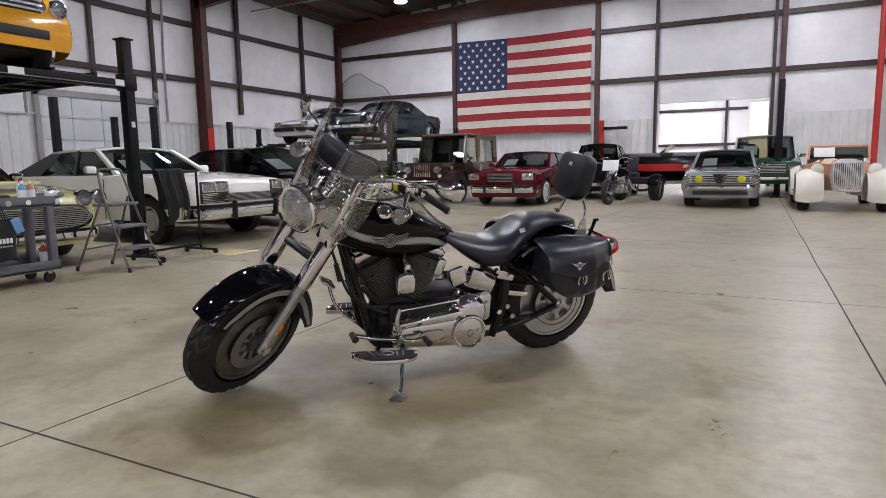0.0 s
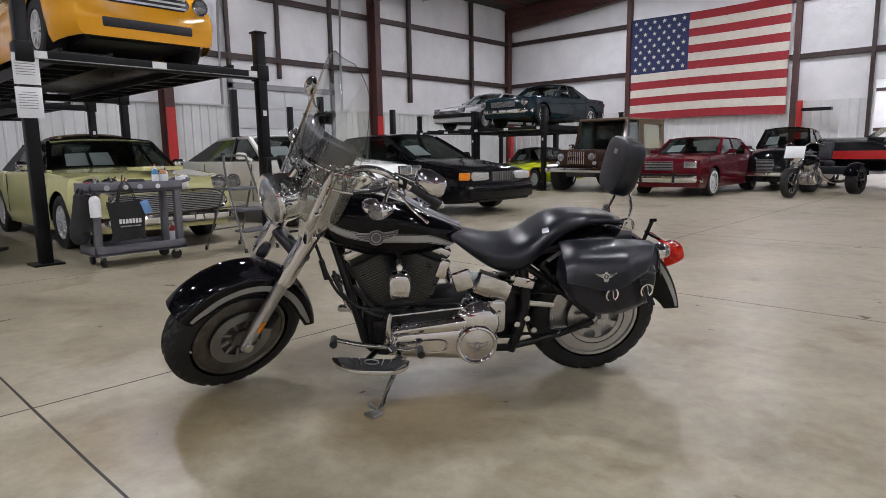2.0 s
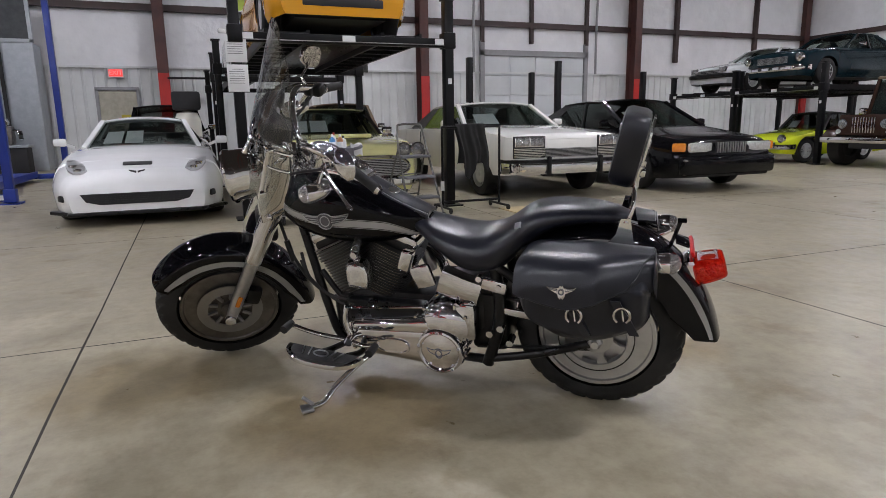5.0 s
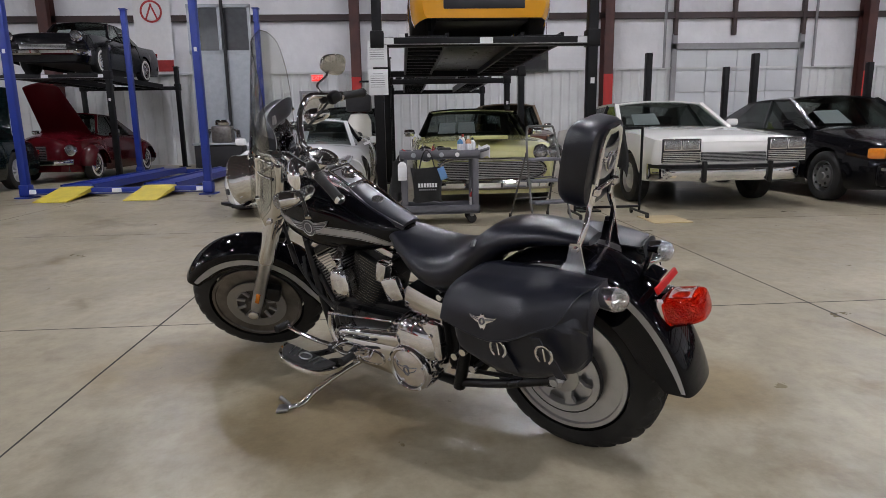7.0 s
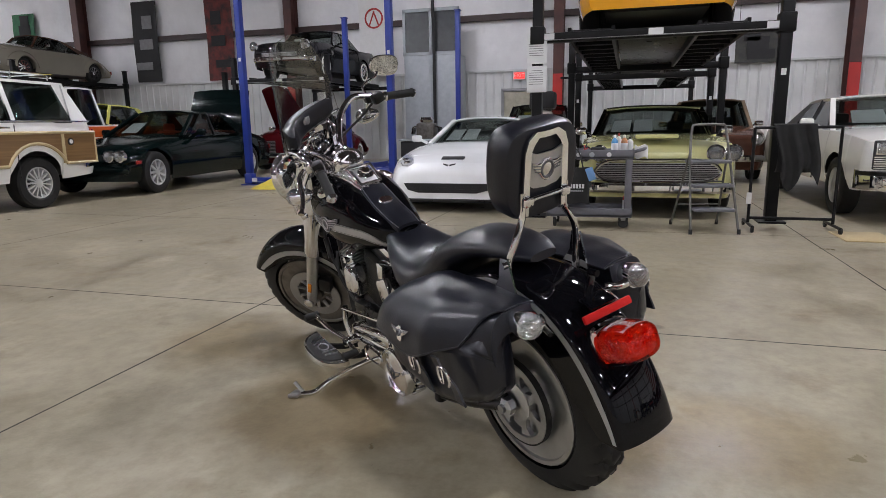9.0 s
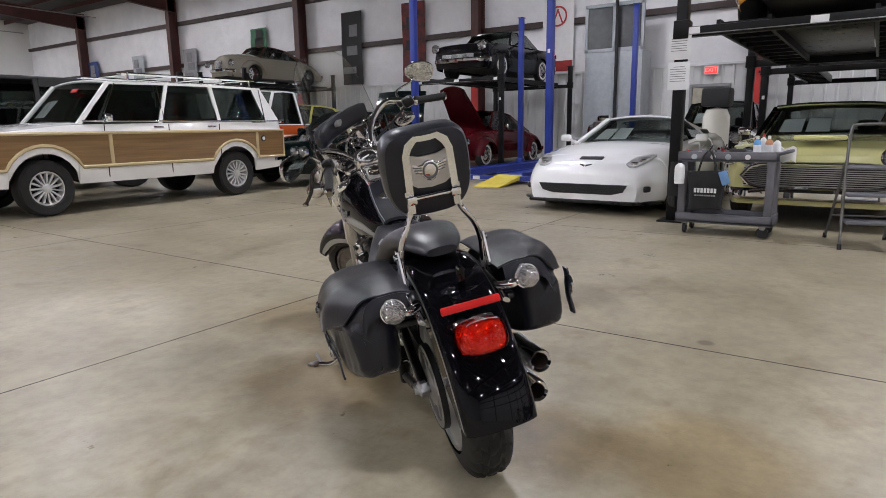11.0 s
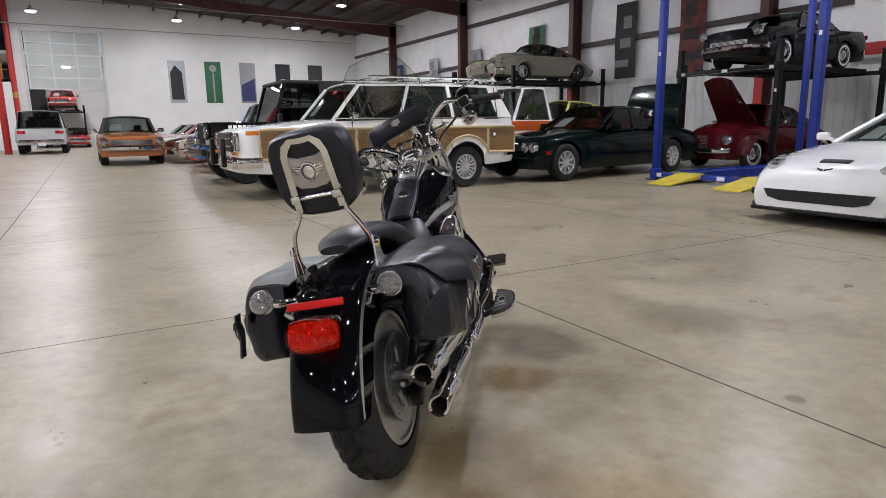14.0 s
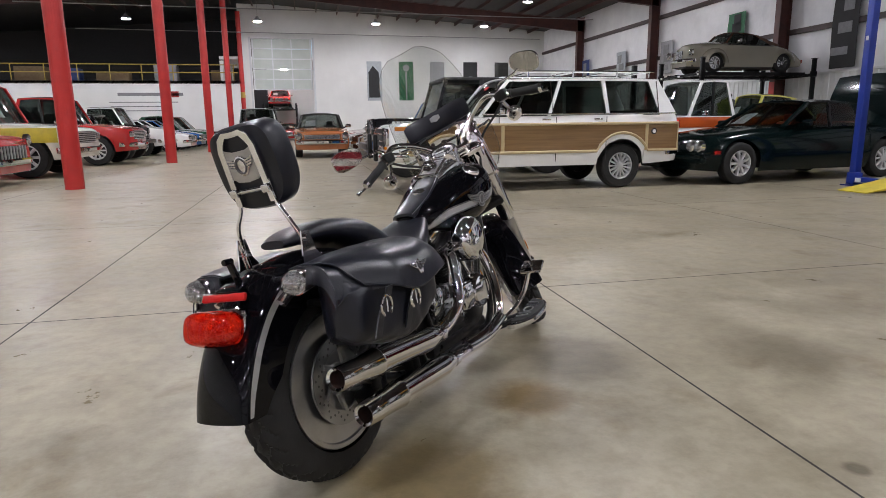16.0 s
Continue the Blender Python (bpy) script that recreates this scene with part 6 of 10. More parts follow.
def boxy_4x4(name, m, label, pm, topm, L=4.0, W=1.75, H=1.85, r=0.42, flat=True, bars=None, cat="car"):
    """An upright off-roader: tub, flat wings, slotted grille and a square top."""
    car = thing(name, m, label, cat)
    hz = 1.12
    bm = B()
    box(bm, (0.12 - L * 0.16, 0, 0.86), (L * 0.60, W * 0.86, 0.62), 0.04)
    part("tub", bm, pm, car)
    bm = B()
    box(bm, (L / 2 - 0.62, 0, 0.93), (1.10, W * 0.66, 0.44), 0.07)
    part("hood", bm, pm, car)
    for c in (L / 2 - 0.62, -L / 2 + 0.72):
        for sd in (1, -1):
            bm = B()
            sheet(bm, lambda u, v, off: Vector((c + 0.62 - 1.24 * u, sd * (W * 0.34 + W * 0.18 * v), 0.92 - 0.30 * abs(2 * u - 1) ** 3 - off)), 14, 3, 0.04)
            part("wing", bm, pm, car)
            wheel(car, c, sd * (W / 2 - 0.12), r, 0.28, sd, "spoke", r * 0.52, False, 8, M["chrome"])
    bm = B()
    box(bm, (0, 0, 0.5), (L - 0.5, W * 0.5, 0.2), 0.02)
    part("chassis", bm, M["dark"], car)
    bm = B()
    box(bm, (L / 2 - 0.05, 0, 0.92), (0.06, W * 0.62, 0.46), 0.03)
    gr = part("grille", bm, pm, car)
    for i in range(9):
        bm = B()
        box(bm, (L / 2 - 0.015, (i - 4) * 0.06, 0.92), (0.02, 0.026, 0.34), 0.006)
        part("grille_bar", bm, M["chrome"] if pm is M["cj"] else M["dark"], gr)
    for sd in (1, -1):
        bm = B()
        lathe(bm, [(0.10, -0.03), (0.105, 0.02), (0.09, 0.04), (0.03, 0.05)], (L / 2 - 0.02, sd * W * 0.255, 0.95), "X", 22)
        part("headlamp", bm, M["headlens"], car, "round headlamp")
        bm = B()
        lathe(bm, [(0.05, -0.02), (0.05, 0.03), (0.02, 0.04)], (L / 2 - 0.02, sd * W * 0.30, 0.78), "X", 16)
        part("parking_lamp", bm, M["clearlamp2"], car)
    bm = B()
    box(bm, (L / 2 + 0.10, 0, 0.60), (0.09, W * 0.95, 0.13), 0.02)
    part("bumper", bm, M["chrome"] if pm is M["cj"] else M["black"], car)
    # screen, doors and top
    xw, xr = L / 2 - 1.25, -L / 2 + 0.15
    for sd in (1, -1):
        for x0, x1 in ((xw, xw - 0.22), (xw - 0.95, xw - 0.95), (xr, xr)):
            part("pillar", beam(B(), (x0, sd * W * 0.41, 1.12), (x1, sd * W * 0.39, H - 0.04), 0.07), pm if x0 == xw else topm, car)
        for a, b in ((xw - 0.06, xw - 0.92), (xw - 0.98, xr + 0.05)):
            bm = B()
            quad(bm, (a, sd * W * 0.415, 1.15), (b, sd * W * 0.415, 1.15), (b, sd * W * 0.395, H - 0.12), (a - (0.17 if a > xw - 0.1 else 0), sd * W * 0.395, H - 0.12))
            part("side_window", bm, M["autoglass"], car)
        bm = B()
        box(bm, ((xw - 0.98 + xr) / 2, sd * W * 0.405, H - 0.08), (xw - 0.98 - xr, 0.05, 0.14))
        part("top_side", bm, topm, car)
        if flat and topm is M["tan"]:
            for xa, xb in ((xw - 0.98, xw - 1.16), (xr + 0.22, xr)):
                bm = B()
                box(bm, ((xa + xb) / 2, sd * W * 0.403, (1.12 + H) / 2 - 0.04), (abs(xa - xb), 0.04, H - 1.16))
                part("top_quarter", bm, topm, car, smooth=False)
        bm = B()
        box(bm, (xw - 0.05, sd * (W * 0.5), 1.22), (0.06, 0.2, 0.16), 0.03)
        part("wing_mirror", bm, M["chrome"] if pm is M["cj"] else M["black"], car)
    part("windscreen", quad(B(), (xw, -W * 0.40, 1.14), (xw, W * 0.40, 1.14), (xw - 0.21, W * 0.385, H - 0.08), (xw - 0.21, -W * 0.385, H - 0.08)), M["autoglass"], car)
    bm = B()
    box(bm, ((xw - 0.2 + xr) / 2, 0, H - 0.02), (xw - 0.2 - xr + 0.06, W * 0.82, 0.07), 0.03)
    part("roof", bm, topm, car)
    for sd in (1, -1):
        bm = B()
        box(bm, (xw - 0.75, sd * 0.35, 1.15), (0.14, 0.45, 0.6), 0.05)
        part("seat", bm, M["interior"], car)
    bm = B()
    box(bm, (xw - 0.2, 0, 1.1), (0.2, W * 0.7, 0.14), 0.03)
    part("dashboard", bm, M["interior"], car)
    return car


rub = boxy_4x4("off_roader", pose(-4.9, -9.2, 0) @ Matrix.Scale(1.12, 4), "black square off-road vehicle with a black hard top", M["rubicon"], M["vinyltop"], 4.3, 1.88, 1.92, 0.42)
bar_text(rub, pose(1.45, 0.632, 1.05, 0, 0, 180), 0.62, 0.075, 7, M["white"])


def pickup(name, m, label, pm, lowm=None, L=5.0, W=1.95, H=1.80, r=0.38, band=(0.88, 0.30), **k):
    o = dict(fo=0.9, wb=3.0, top=BOX3(L, 1.0, 1.12, 1.12, 1.10, 1.5, 3.0), glassh=(1.45, 1.8, 2.75, 2.95, 0.03), lights="rect", light_z=0.85, light_y=0.74, light_r=0.085, grille=(0.70, 0.95, 0.55, 6, "h"), nose=0.14, tail=0.14, shoulder=0.96, roofw=0.80, beltw=0.93, g=0.36, bumper_z=0.56, cpillar=0.1, tw=0.25)
    o.update(k)
    car = vehicle(name, m, label, "truck", L, W, H, r=r, paintm=pm, **o)
    if lowm:
        for sd in (1, -1):
            bm = B()
            box(bm, (0.0, sd * W / 2 * 0.997, band[0]), (L - 0.5, 0.014, band[1]), 0.004)
            part("side_band", bm, lowm, car, "contrasting painted side band")
    return car


pickup("pickup_truck", pose(-5.25, -12.7, 0), "bright blue pickup with a chrome grille parked in a row", M["blu"])
pickup("pickup_truck", pose(-10.95, -8.8, 0), "orange and white two-tone pickup with a white cab", M["wag"], M["orange"], H=2.10, r=0.42, g=0.42, glassh=(1.45, 1.8, 2.5, 2.7, 0.03), band=(1.12, 0.24), top=BOX3(5.0, 1.16, 1.28, 1.28, 1.26, 1.5, 3.0))
old_coupe("hot_rod", pose(-14.2, -10.75, 0), "pale yellow hot rod coupe parked among other cars", M["lemon"], H=1.88)
four_post_lift(pose(-17.5, -16.6, 0), 4.7, 2.7, 2.85, 3.4, M["blackpost"], "black four-post storage lift holding a two-tone roadster")
old_coupe("street_rod", pose(-17.4, -16.6, 2.93), "silver and dark brown thirties street rod on a lift", M["silverrod"], H=1.5, roofmat=M["brown"], whitewall=False, rim="spoke", rimmat=M["chrome"])
for x, y, pm, lab in ((-5.5, -15.7, "redp", "red compact sedan in a long row"), (-5.5, -18.7, "tanp", "tan seventies sedan in a long row"), (-5.4, -21.5, "brown", "brown sedan with dark roof in a long row"), (-5.4, -24.3, "silver", "silver sedan in a long row"), (-5.4, -27.2, "redp", "red coupe in a long row"), (-5.4, -30.2, "tanp", "beige wagon in a long row"), (-5.4, -33.4, "green", "green sedan in a long row"), (-10.5, -16.5, "silver", "grey sedan parked behind the row"), (-10.5, -21.0, "cv", "black sedan parked behind the row"), (-10.5, -26.0, "silver", "pale sedan parked behind the row")):
    sedan("row_sedan", pose(x, y, 0), lab + " facing the aisle", M[pm], lights="round", group="cars parked along the aisle")
tr6 = vehicle("sports_roadster", pose(-1.64, -20.45, 0, 0, 0, 90) @ Matrix.Scale(1.27, 4), "copper orange small roadster with black soft top", "car", 3.95, 1.60, 1.27, 0.72, 2.25, 0.31, M["tr6"], BOX3(3.95, 0.72, 0.84, 0.82, 0.76, 1.35, 2.9), (1.3, 1.6, 2.4, 2.95, 0.03), roofmat=M["vinyltop"], lights="round", light_z=0.62, light_y=0.82, light_r=0.085, grille=(0.53, 0.66, 0.62, 5, "h"), nose=0.2, bumper_z=0.45, cpillar=0.3)
pickup("sport_utility", pose(1.72, -36.6, 0, 0, 0, -90) @ Matrix.Scale(1.2, 4), "silver white sport utility seen from its tail", M["silver"], H=1.85, glassh=(1.45, 1.9, 4.6, 4.95, 0.03))
sedan("row_sedan", pose(0.3, -49.0, 0, 0, 0, 90), "red hatchback beyond the roll-up door", M["redp"])
sedan("row_sedan", pose(0.9, -50.5, 2.75, 0, 0, 90), "red coupe raised on a lift beyond the door", M["redp"])
four_post_lift(pose(0.9, -50.5, 0, 0, 0, 90), 4.4, 2.6, 2.65, 3.0, M["blackpost"], "black four-post lift in the far bay")

# --- east side, noses towards the aisle ---
boot = dict(group="trucks and cars facing the aisle")
sedan("classic_sedan", pose(7.55, -9.2, 0, 0, 0, 180) @ Matrix.Scale(1.08, 4), "red fifties sedan with a toothy chrome grille", M["redp"], top=BOX3(4.9, 0.9, 1.02, 1.0, 0.92, 1.6, 4.0), H=1.5, lights="round", light_z=0.85, light_y=0.8, light_r=0.1, grille=(0.5, 0.75, 0.62, 9, "v"), **boot)
pickup("off_road_wagon", pose(7.05, -12.1, 0, 0, 0, 180) @ Matrix.Scale(1.14, 4), "cream and red off-road wagon with yellow side stripes and big tyres", M["cream"], M["yellow"], L=4.7, H=1.95, r=0.43, wb=2.7, glassh=(1.45, 1.8, 4.2, 4.55, 0.03), roofmat=M["redp"], rim="spoke", spokes=8)
pickup("pickup_truck", pose(7.35, -17.3, 0, 0, 0, 180) @ Matrix.Scale(1.14, 4), "red square-nosed pickup with chrome bumper", M["redp"], L=5.2, H=1.85, r=0.41)
pickup("pickup_truck", pose(7.5, -23.8, 0, 0, 0, 180) @ Matrix.Scale(1.1, 4), "white pickup truck with a long hood", M["wag"], L=5.2, H=1.82)
boxy_4x4("buggy", pose(6.9, -20.6, 0, 0, 0, 180) @ Matrix.Scale(1.1, 4), "dark open off-road buggy with big tyres", M["rubicon"], M["black"], 3.6, 1.7, 1.5, 0.42)
sedan("row_sedan", pose(7.2, -28.4, 0, 0, 0, 180) @ Matrix.Scale(1.1, 4), "white rally coupe facing the aisle", M["wag"], lights="quad", light_y=0.85, **boot)
sedan("row_sedan", pose(7.2, -31.6, 0, 0, 0, 180) @ Matrix.Scale(1.1, 4), "blue and white coupe facing the aisle", M["blu"], lights="quad", light_y=0.85, **boot)
sedan("row_sedan", pose(7.3, -35.4, 0, 0, 0, 180) @ Matrix.Scale(1.15, 4), "olive vintage sedan facing the aisle", M["green"], H=1.6, **boot)
sedan("row_sedan", pose(7.3, -39.2, 0, 0, 0, 180) @ Matrix.Scale(1.15, 4), "brown vintage sedan facing the aisle", M["brown"], H=1.6, **boot)
sedan("row_sedan", pose(13.0, -14.0, 0, 0, 0, 180), "white sedan in the second rank", M["wag"], **boot)
sedan("row_sedan", pose(13.0, -20.0, 0, 0, 0, 180), "tan sedan in the second rank", M["tanp"], **boot)

M["yellowlens"] = surface("yellow_lamp_lens", (0.62, 0.58, 0.03), (0.5, 0.46, 0.02), 0.12, 0.1, 40, 120, 0.2, 1.0)
# --- north side, noses towards the open floor ---
spit = vehicle("small_roadster", pose(-10.95, 17.4, 0, 0, 0, -90), "lime yellow small sports car with black side stripe", "car", 3.75, 1.50, 1.22, 0.68, 2.1, 0.30, M["spit"], [(0, 0.50), (0.1, 0.60), (0.6, 0.72), (1.4, 0.80), (2.9, 0.82), (3.7, 0.74), (3.75, 0.66)], (1.3, 1.65, 2.4, 2.95, 0.04), lights="round", light_z=0.60, light_y=0.72, light_r=0.08, grille=(0.42, 0.52, 0.5, 3, "h"), nose=0.5, roofmat=M["vinyltop"], bumper_z=0.40, cpillar=0.3)
bm = B()
for sd in (1, -1):
    box(bm, (0, sd * 0.747, 0.62), (2.6, 0.012, 0.05))
part("side_stripe", bm, M["black"], spit)
boxy_4x4("off_roader", pose(-8.5, 17.6, 0, 0, 0, -90), "dark brown lifted off-roader with tan canvas top and chrome wheels", M["cj"], M["tan"], 3.9, 1.85, 2.0, 0.44)
cad = sedan("luxury_sedan", pose(-5.85, 17.55, 0, 0, 0, -90), "deep red square luxury sedan with chrome grille and whitewalls", M["caddy"], 5.2, 1.88, 1.40, fo=1.0, wb=2.9, top=BOX3(5.2, 0.86, 0.98, 0.98, 0.94, 1.6, 4.1), glassh=(1.55, 2.15, 3.55, 4.15, 0.05), bumper="heavy", lights="rect", light_z=0.76, light_y=0.78, light_r=0.085, grille=(0.62, 0.84, 0.36, 6, "h"), nose=0.18, whitewall=True, rim="cap", shoulder=0.96)
old_coupe("classic_coupe", pose(-4.5, 20.6, 0, 0, 0, -90), "black forties sedan with round wings", M["cv"], H=1.65, whitewall=False)
alfa = sedan("sport_saloon", pose(-0.72, 17.5, 0, 0, 0, -90), "silver grey seventies coupe with yellow driving lamps", M["alfa"], 4.2, 1.66, 1.33, fo=0.85, wb=2.4, r=0.31, top=BOX3(4.2, 0.78, 0.90, 0.92, 0.90, 1.4, 3.6), glassh=(1.35, 1.9, 2.8, 3.75, 0.05), lights="round", light_z=0.66, light_y=0.84, light_r=0.08, grille=(0.56, 0.76, 0.80, 5, "h"), nose=0.12, bumper_z=0.47, shoulder=0.95, roofw=0.72)
for sd in (1, -1):
    bm = B()
    lathe(bm, [(0.085, 0.0), (0.088, 0.03), (0.07, 0.045), (0.02, 0.05)], (2.12, sd * 0.44, 0.66), "X", 20)
    part("driving_lamp", bm, M["yellowlens"], alfa, "yellow driving lamp")
bm = B()
rings(bm, [[(x, -0.15, 0.77), (x, 0.15, 0.77), (x, 0.10, 0.60), (x, 0.0, 0.54), (x, -0.10, 0.60)] for x in (2.11, 2.15)])
part("shield_grille", bm, M["chrome"], alfa)
bm = B()
box(bm, (2.095, 0, 0.345), (0.04, 1.15, 0.09), 0.02)
part("lower_intake", bm, M["dark"], alfa)
boat = thing("speedboat", pose(-2.4, 21.2, 0, 0, 0, 178), "black and red speedboat on a low trailer", "boat")
bm = B()
loops = []
for i in range(15):
    u = i / 14
    x = -2.2 + 4.4 * u
    w = 0.88 * (1 - max(0, (u - 0.45) / 0.55) ** 2.2) + 0.02
    zk = 0.45 + 0.25 * max(0, (u - 0.6) / 0.4) ** 2
    loops.append([Vector((x, y * w, z)) for y, z in ((0, zk), (0.75, zk + 0.22), (0.97, 0.80), (1.0, 1.0), (0.92, 1.22), (0.6, 1.32), (0, 1.36), (-0.6, 1.32), (-0.92, 1.22), (-1.0, 1.0), (-0.97, 0.80), (-0.75, zk + 0.22))])
rings(bm, loops)
part("hull", bm, M["rubicon"], boat)
bm = B()
for sd in (1, -1):
    sheet(bm, lambda u, v, off: Vector((-2.1 + 3.6 * u, sd * (0.89 * (1 - max(0, (u * 0.82 - 0.45) / 0.55) ** 2.2) + 0.035), 0.78 + 0.22 * v)), 12, 2)
part("side_band", bm, M["redp"], boat, "red band along the hull")
bm = B()
box(bm, (0, 0, 0.42), (4.2, 1.2, 0.08), 0.02)
box(bm, (2.9, 0, 0.42), (1.8, 0.08, 0.08), 0.01)
part("trailer", bm, M["steel"], boat)
for sd in (1, -1):
    wheel(boat, -0.7, sd * 0.78, 0.30, 0.18, sd)
part("screen", quad(B(), (0.3, -0.6, 1.34), (0.3, 0.6, 1.34), (0.0, 0.55, 1.58), (0.0, -0.55, 1.58)), M["autoglass"], boat)
pickup("sport_utility", pose(0.2, 22.4, 0, 0, 0, -90), "dark green older sport utility with a pale roof", M["green"], H=1.8, glassh=(1.45, 1.9, 4.6, 4.95, 0.03), roofmat=M["silver"])

# three-wheeled chopper
trike = thing("trike", pose(-3.12, 17.5, 0, 0, 0, -101), "black three-wheeled chopper with chrome front end", "motorcycle")
wheel(trike, 1.35, 0, 0.33, 0.14, 1, "spoke", 0.22, False, 12, M["chrome"])
for sd in (1, -1):
    wheel(trike, -0.75, sd * 0.52, 0.34, 0.24, sd, "spoke", 0.20, False, 8, M["chrome"])
    bm = B()
    fender(bm, -0.75, sd * 0.52, 0.40, 0.30, 15, 165, 0.0, 0.05, (0, 0, 0.34))
    part("rear_fender", bm, M["gloss"], trike)
    bm = B()
    tube(bm, [(1.36, sd * 0.10, 0.33), (0.98, sd * 0.11, 0.95)], 0.03, n=2)
    part("fork", bm, M["chrome"], trike)
    bm = B()
    tube(bm, [(0.95, 0, 1.0), (0.95, sd * 0.2, 1.2), (0.78, sd * 0.42, 1.15)], 0.015)
    part("handlebar", bm, M["chrome"], trike)
    bm = B()
    lathe(bm, [(0.15, -0.02), (0.17, 0.0), (0.15, 0.02)], (0.75, sd * 0.30, 0.48), "Y", 24, closed=True)
    tube(bm, [(0.75 + 0.16 * math.cos(q), sd * 0.30, 0.48 + 0.16 * math.sin(q)) for q in [2 * math.pi * i / 16 for i in range(17)]], 0.018, seg=6, n=1)
    part("crash_bar", bm, M["chrome"], trike)
bm = B()
box(bm, (0.35, 0, 0.40), (0.6, 0.34, 0.30), 0.08)
engine_ = part("engine", bm, M["fin"], trike)
for tiltdeg in (25, -25):
    d = Vector((math.sin(radians(tiltdeg)), 0, math.cos(radians(tiltdeg))))
    bm = B()
    cyl(bm, Vector((0.35, 0, 0.45)), Vector((0.35, 0, 0.45)) + d * 0.32, 0.13, 0.12, seg=16)
    part("cylinder", bm, M["chrome"], engine_)
for sd in (1, -1):
    bm = B()
    tube(bm, [(0.45, sd * 0.18, 0.62), (0.30, sd * 0.26, 0.40), (-0.2, sd * 0.27, 0.30), (-0.95, sd * 0.27, 0.30)], 0.04, seg=12)
    part("exhaust_pipe", bm, M["chrome"], trike)
bm = B()
box(bm, (-0.35, 0, 1.02), (0.08, 0.30, 0.42), 0.03, ry_(-14))
part("backrest", bm, M["leather"], trike)
bm = B()
rings(bm, [[Vector((0.75 - 0.65 * u, 0.17 * math.sin(math.pi * (0.12 + 0.76 * u)) * math.cos(a), 0.82 + 0.11 * math.sin(a))) for a in [2 * math.pi * k / 16 for k in range(16)]] for u in [i / 8 for i in range(9)]])
part("fuel_tank", bm, M["gloss"], trike)
bm = B()
box(bm, (-0.2, 0, 0.72), (0.6, 0.34, 0.14), 0.06)
box(bm, (-0.75, 0, 0.55), (0.3, 0.8, 0.2), 0.05)
part("seat", bm, M["leather"], trike)
bm = B()
lathe(bm, [(0.03, -0.1), (0.10, -0.05), (0.11, 0.02), (0.04, 0.04)], (1.12, 0, 0.88), "X", 20)
part("headlamp", bm, M["chrome"], trike)
bm = B()
box(bm, (1.20, 0, 1.00), (0.02, 0.42, 0.27), 0.004, ry_(-15))
part("price_card", bm, M["paper"], trike, "white price card on the bars")

# peach and pearl street rod
rod_ = thing("hot_rod", pose(1.63, 16.6, 0, 0, 0, -90), "peach and pearl-white open thirties hot rod with chrome grille", "car")
bm = B()
rings(bm, [[Vector((x, w * y, z0 + (z1 - z0) * z)) for y, z in ((-0.8, 0), (-1, 0.4), (-0.96, 0.85), (-0.6, 1), (0.6, 1), (0.96, 0.85), (1, 0.4), (0.8, 0))] for x, w, z0, z1 in ((1.72, 0.24, 0.42, 1.02), (1.4, 0.28, 0.42, 1.05), (0.5, 0.44, 0.40, 1.08), (0.2, 0.62, 0.36, 1.06), (-0.8, 0.72, 0.36, 1.02), (-1.5, 0.60, 0.42, 0.92), (-1.95, 0.32, 0.52, 0.70))])
part("body", bm, M["peach"], rod_)
bm = B()
loops = []
for x, s in ((1.74, 0.92), (1.80, 1.0), (1.83, 0.90)):
    loops.append([Vector((x - 0.06 * (z - 0.6), y * s, z)) for y, z in ((-0.24, 0.42), (-0.30, 0.75), (-0.26, 1.0), (-0.12, 1.07), (0.12, 1.07), (0.26, 1.0), (0.30, 0.75), (0.24, 0.42))])
rings(bm, loops)
gshell = part("grille", bm, M["satin"], rod_, "upright chrome grille shell")
for i in range(13):
    bm = B()
    box(bm, (1.825, (i - 6) * 0.036, 0.72), (0.02, 0.014, 0.52), 0, ry_(-3))
    part("grille_bar", bm, M["chrome"], gshell, smooth=False)
for sd in (1, -1):
    for c, rr in ((1.35, 0.35), (-1.25, 0.37)):
        wheel(rod_, c, sd * 0.72, rr - 0.02, 0.22, sd, "spoke", 0.20, False, 8, M["chrome"])
        bm = B()

        def wing(u, v, off):
            a = radians(-22 + 224 * u)
            k = v * 2 - 1
            q = (rr + 0.14 - 0.09 * abs(k) ** 2 - off) * (1 + 0.10 * u)
            return Vector((c + q * math.cos(a), sd * (0.66 + 0.22 * k * (1 if k > 0 else 1.3)), rr + q * math.sin(a) + 0.02))
        part("wing", sheet(bm, wing, 20, 8, 0.02), M["cream"], rod_, "pearl-white swept wing")
    bm = B()
    box(bm, (0.05, sd * 0.72, 0.36), (1.9, 0.26, 0.04), 0.012)
    part("running_board", bm, M["cream"], rod_)
    bm = B()
    lathe(bm, [(0.02, -0.16), (0.08, -0.09), (0.115, 0.0), (0.12, 0.03), (0.10, 0.045), (0.03, 0.06)], (1.50, sd * 0.50, 0.86), "X", 24)
    part("headlamp", bm, M["cream"], rod_)
    bm = B()
    part("pillar", beam(bm, (0.12, sd * 0.58, 1.06), (0.0, sd * 0.56, 1.34), 0.04), M["peach"], rod_)
part("windscreen", quad(B(), (0.12, -0.57, 1.08), (0.12, 0.57, 1.08), (0.0, 0.55, 1.33), (0.0, -0.55, 1.33)), M["autoglass"], rod_)
bm = B()
beam(bm, (0.0, -0.57, 1.35), (0.0, 0.57, 1.35), 0.04)
part("screen_frame", bm, M["peach"], rod_)
bm = B()
box(bm, (-0.6, 0, 1.02), (0.4, 1.1, 0.3), 0.08)
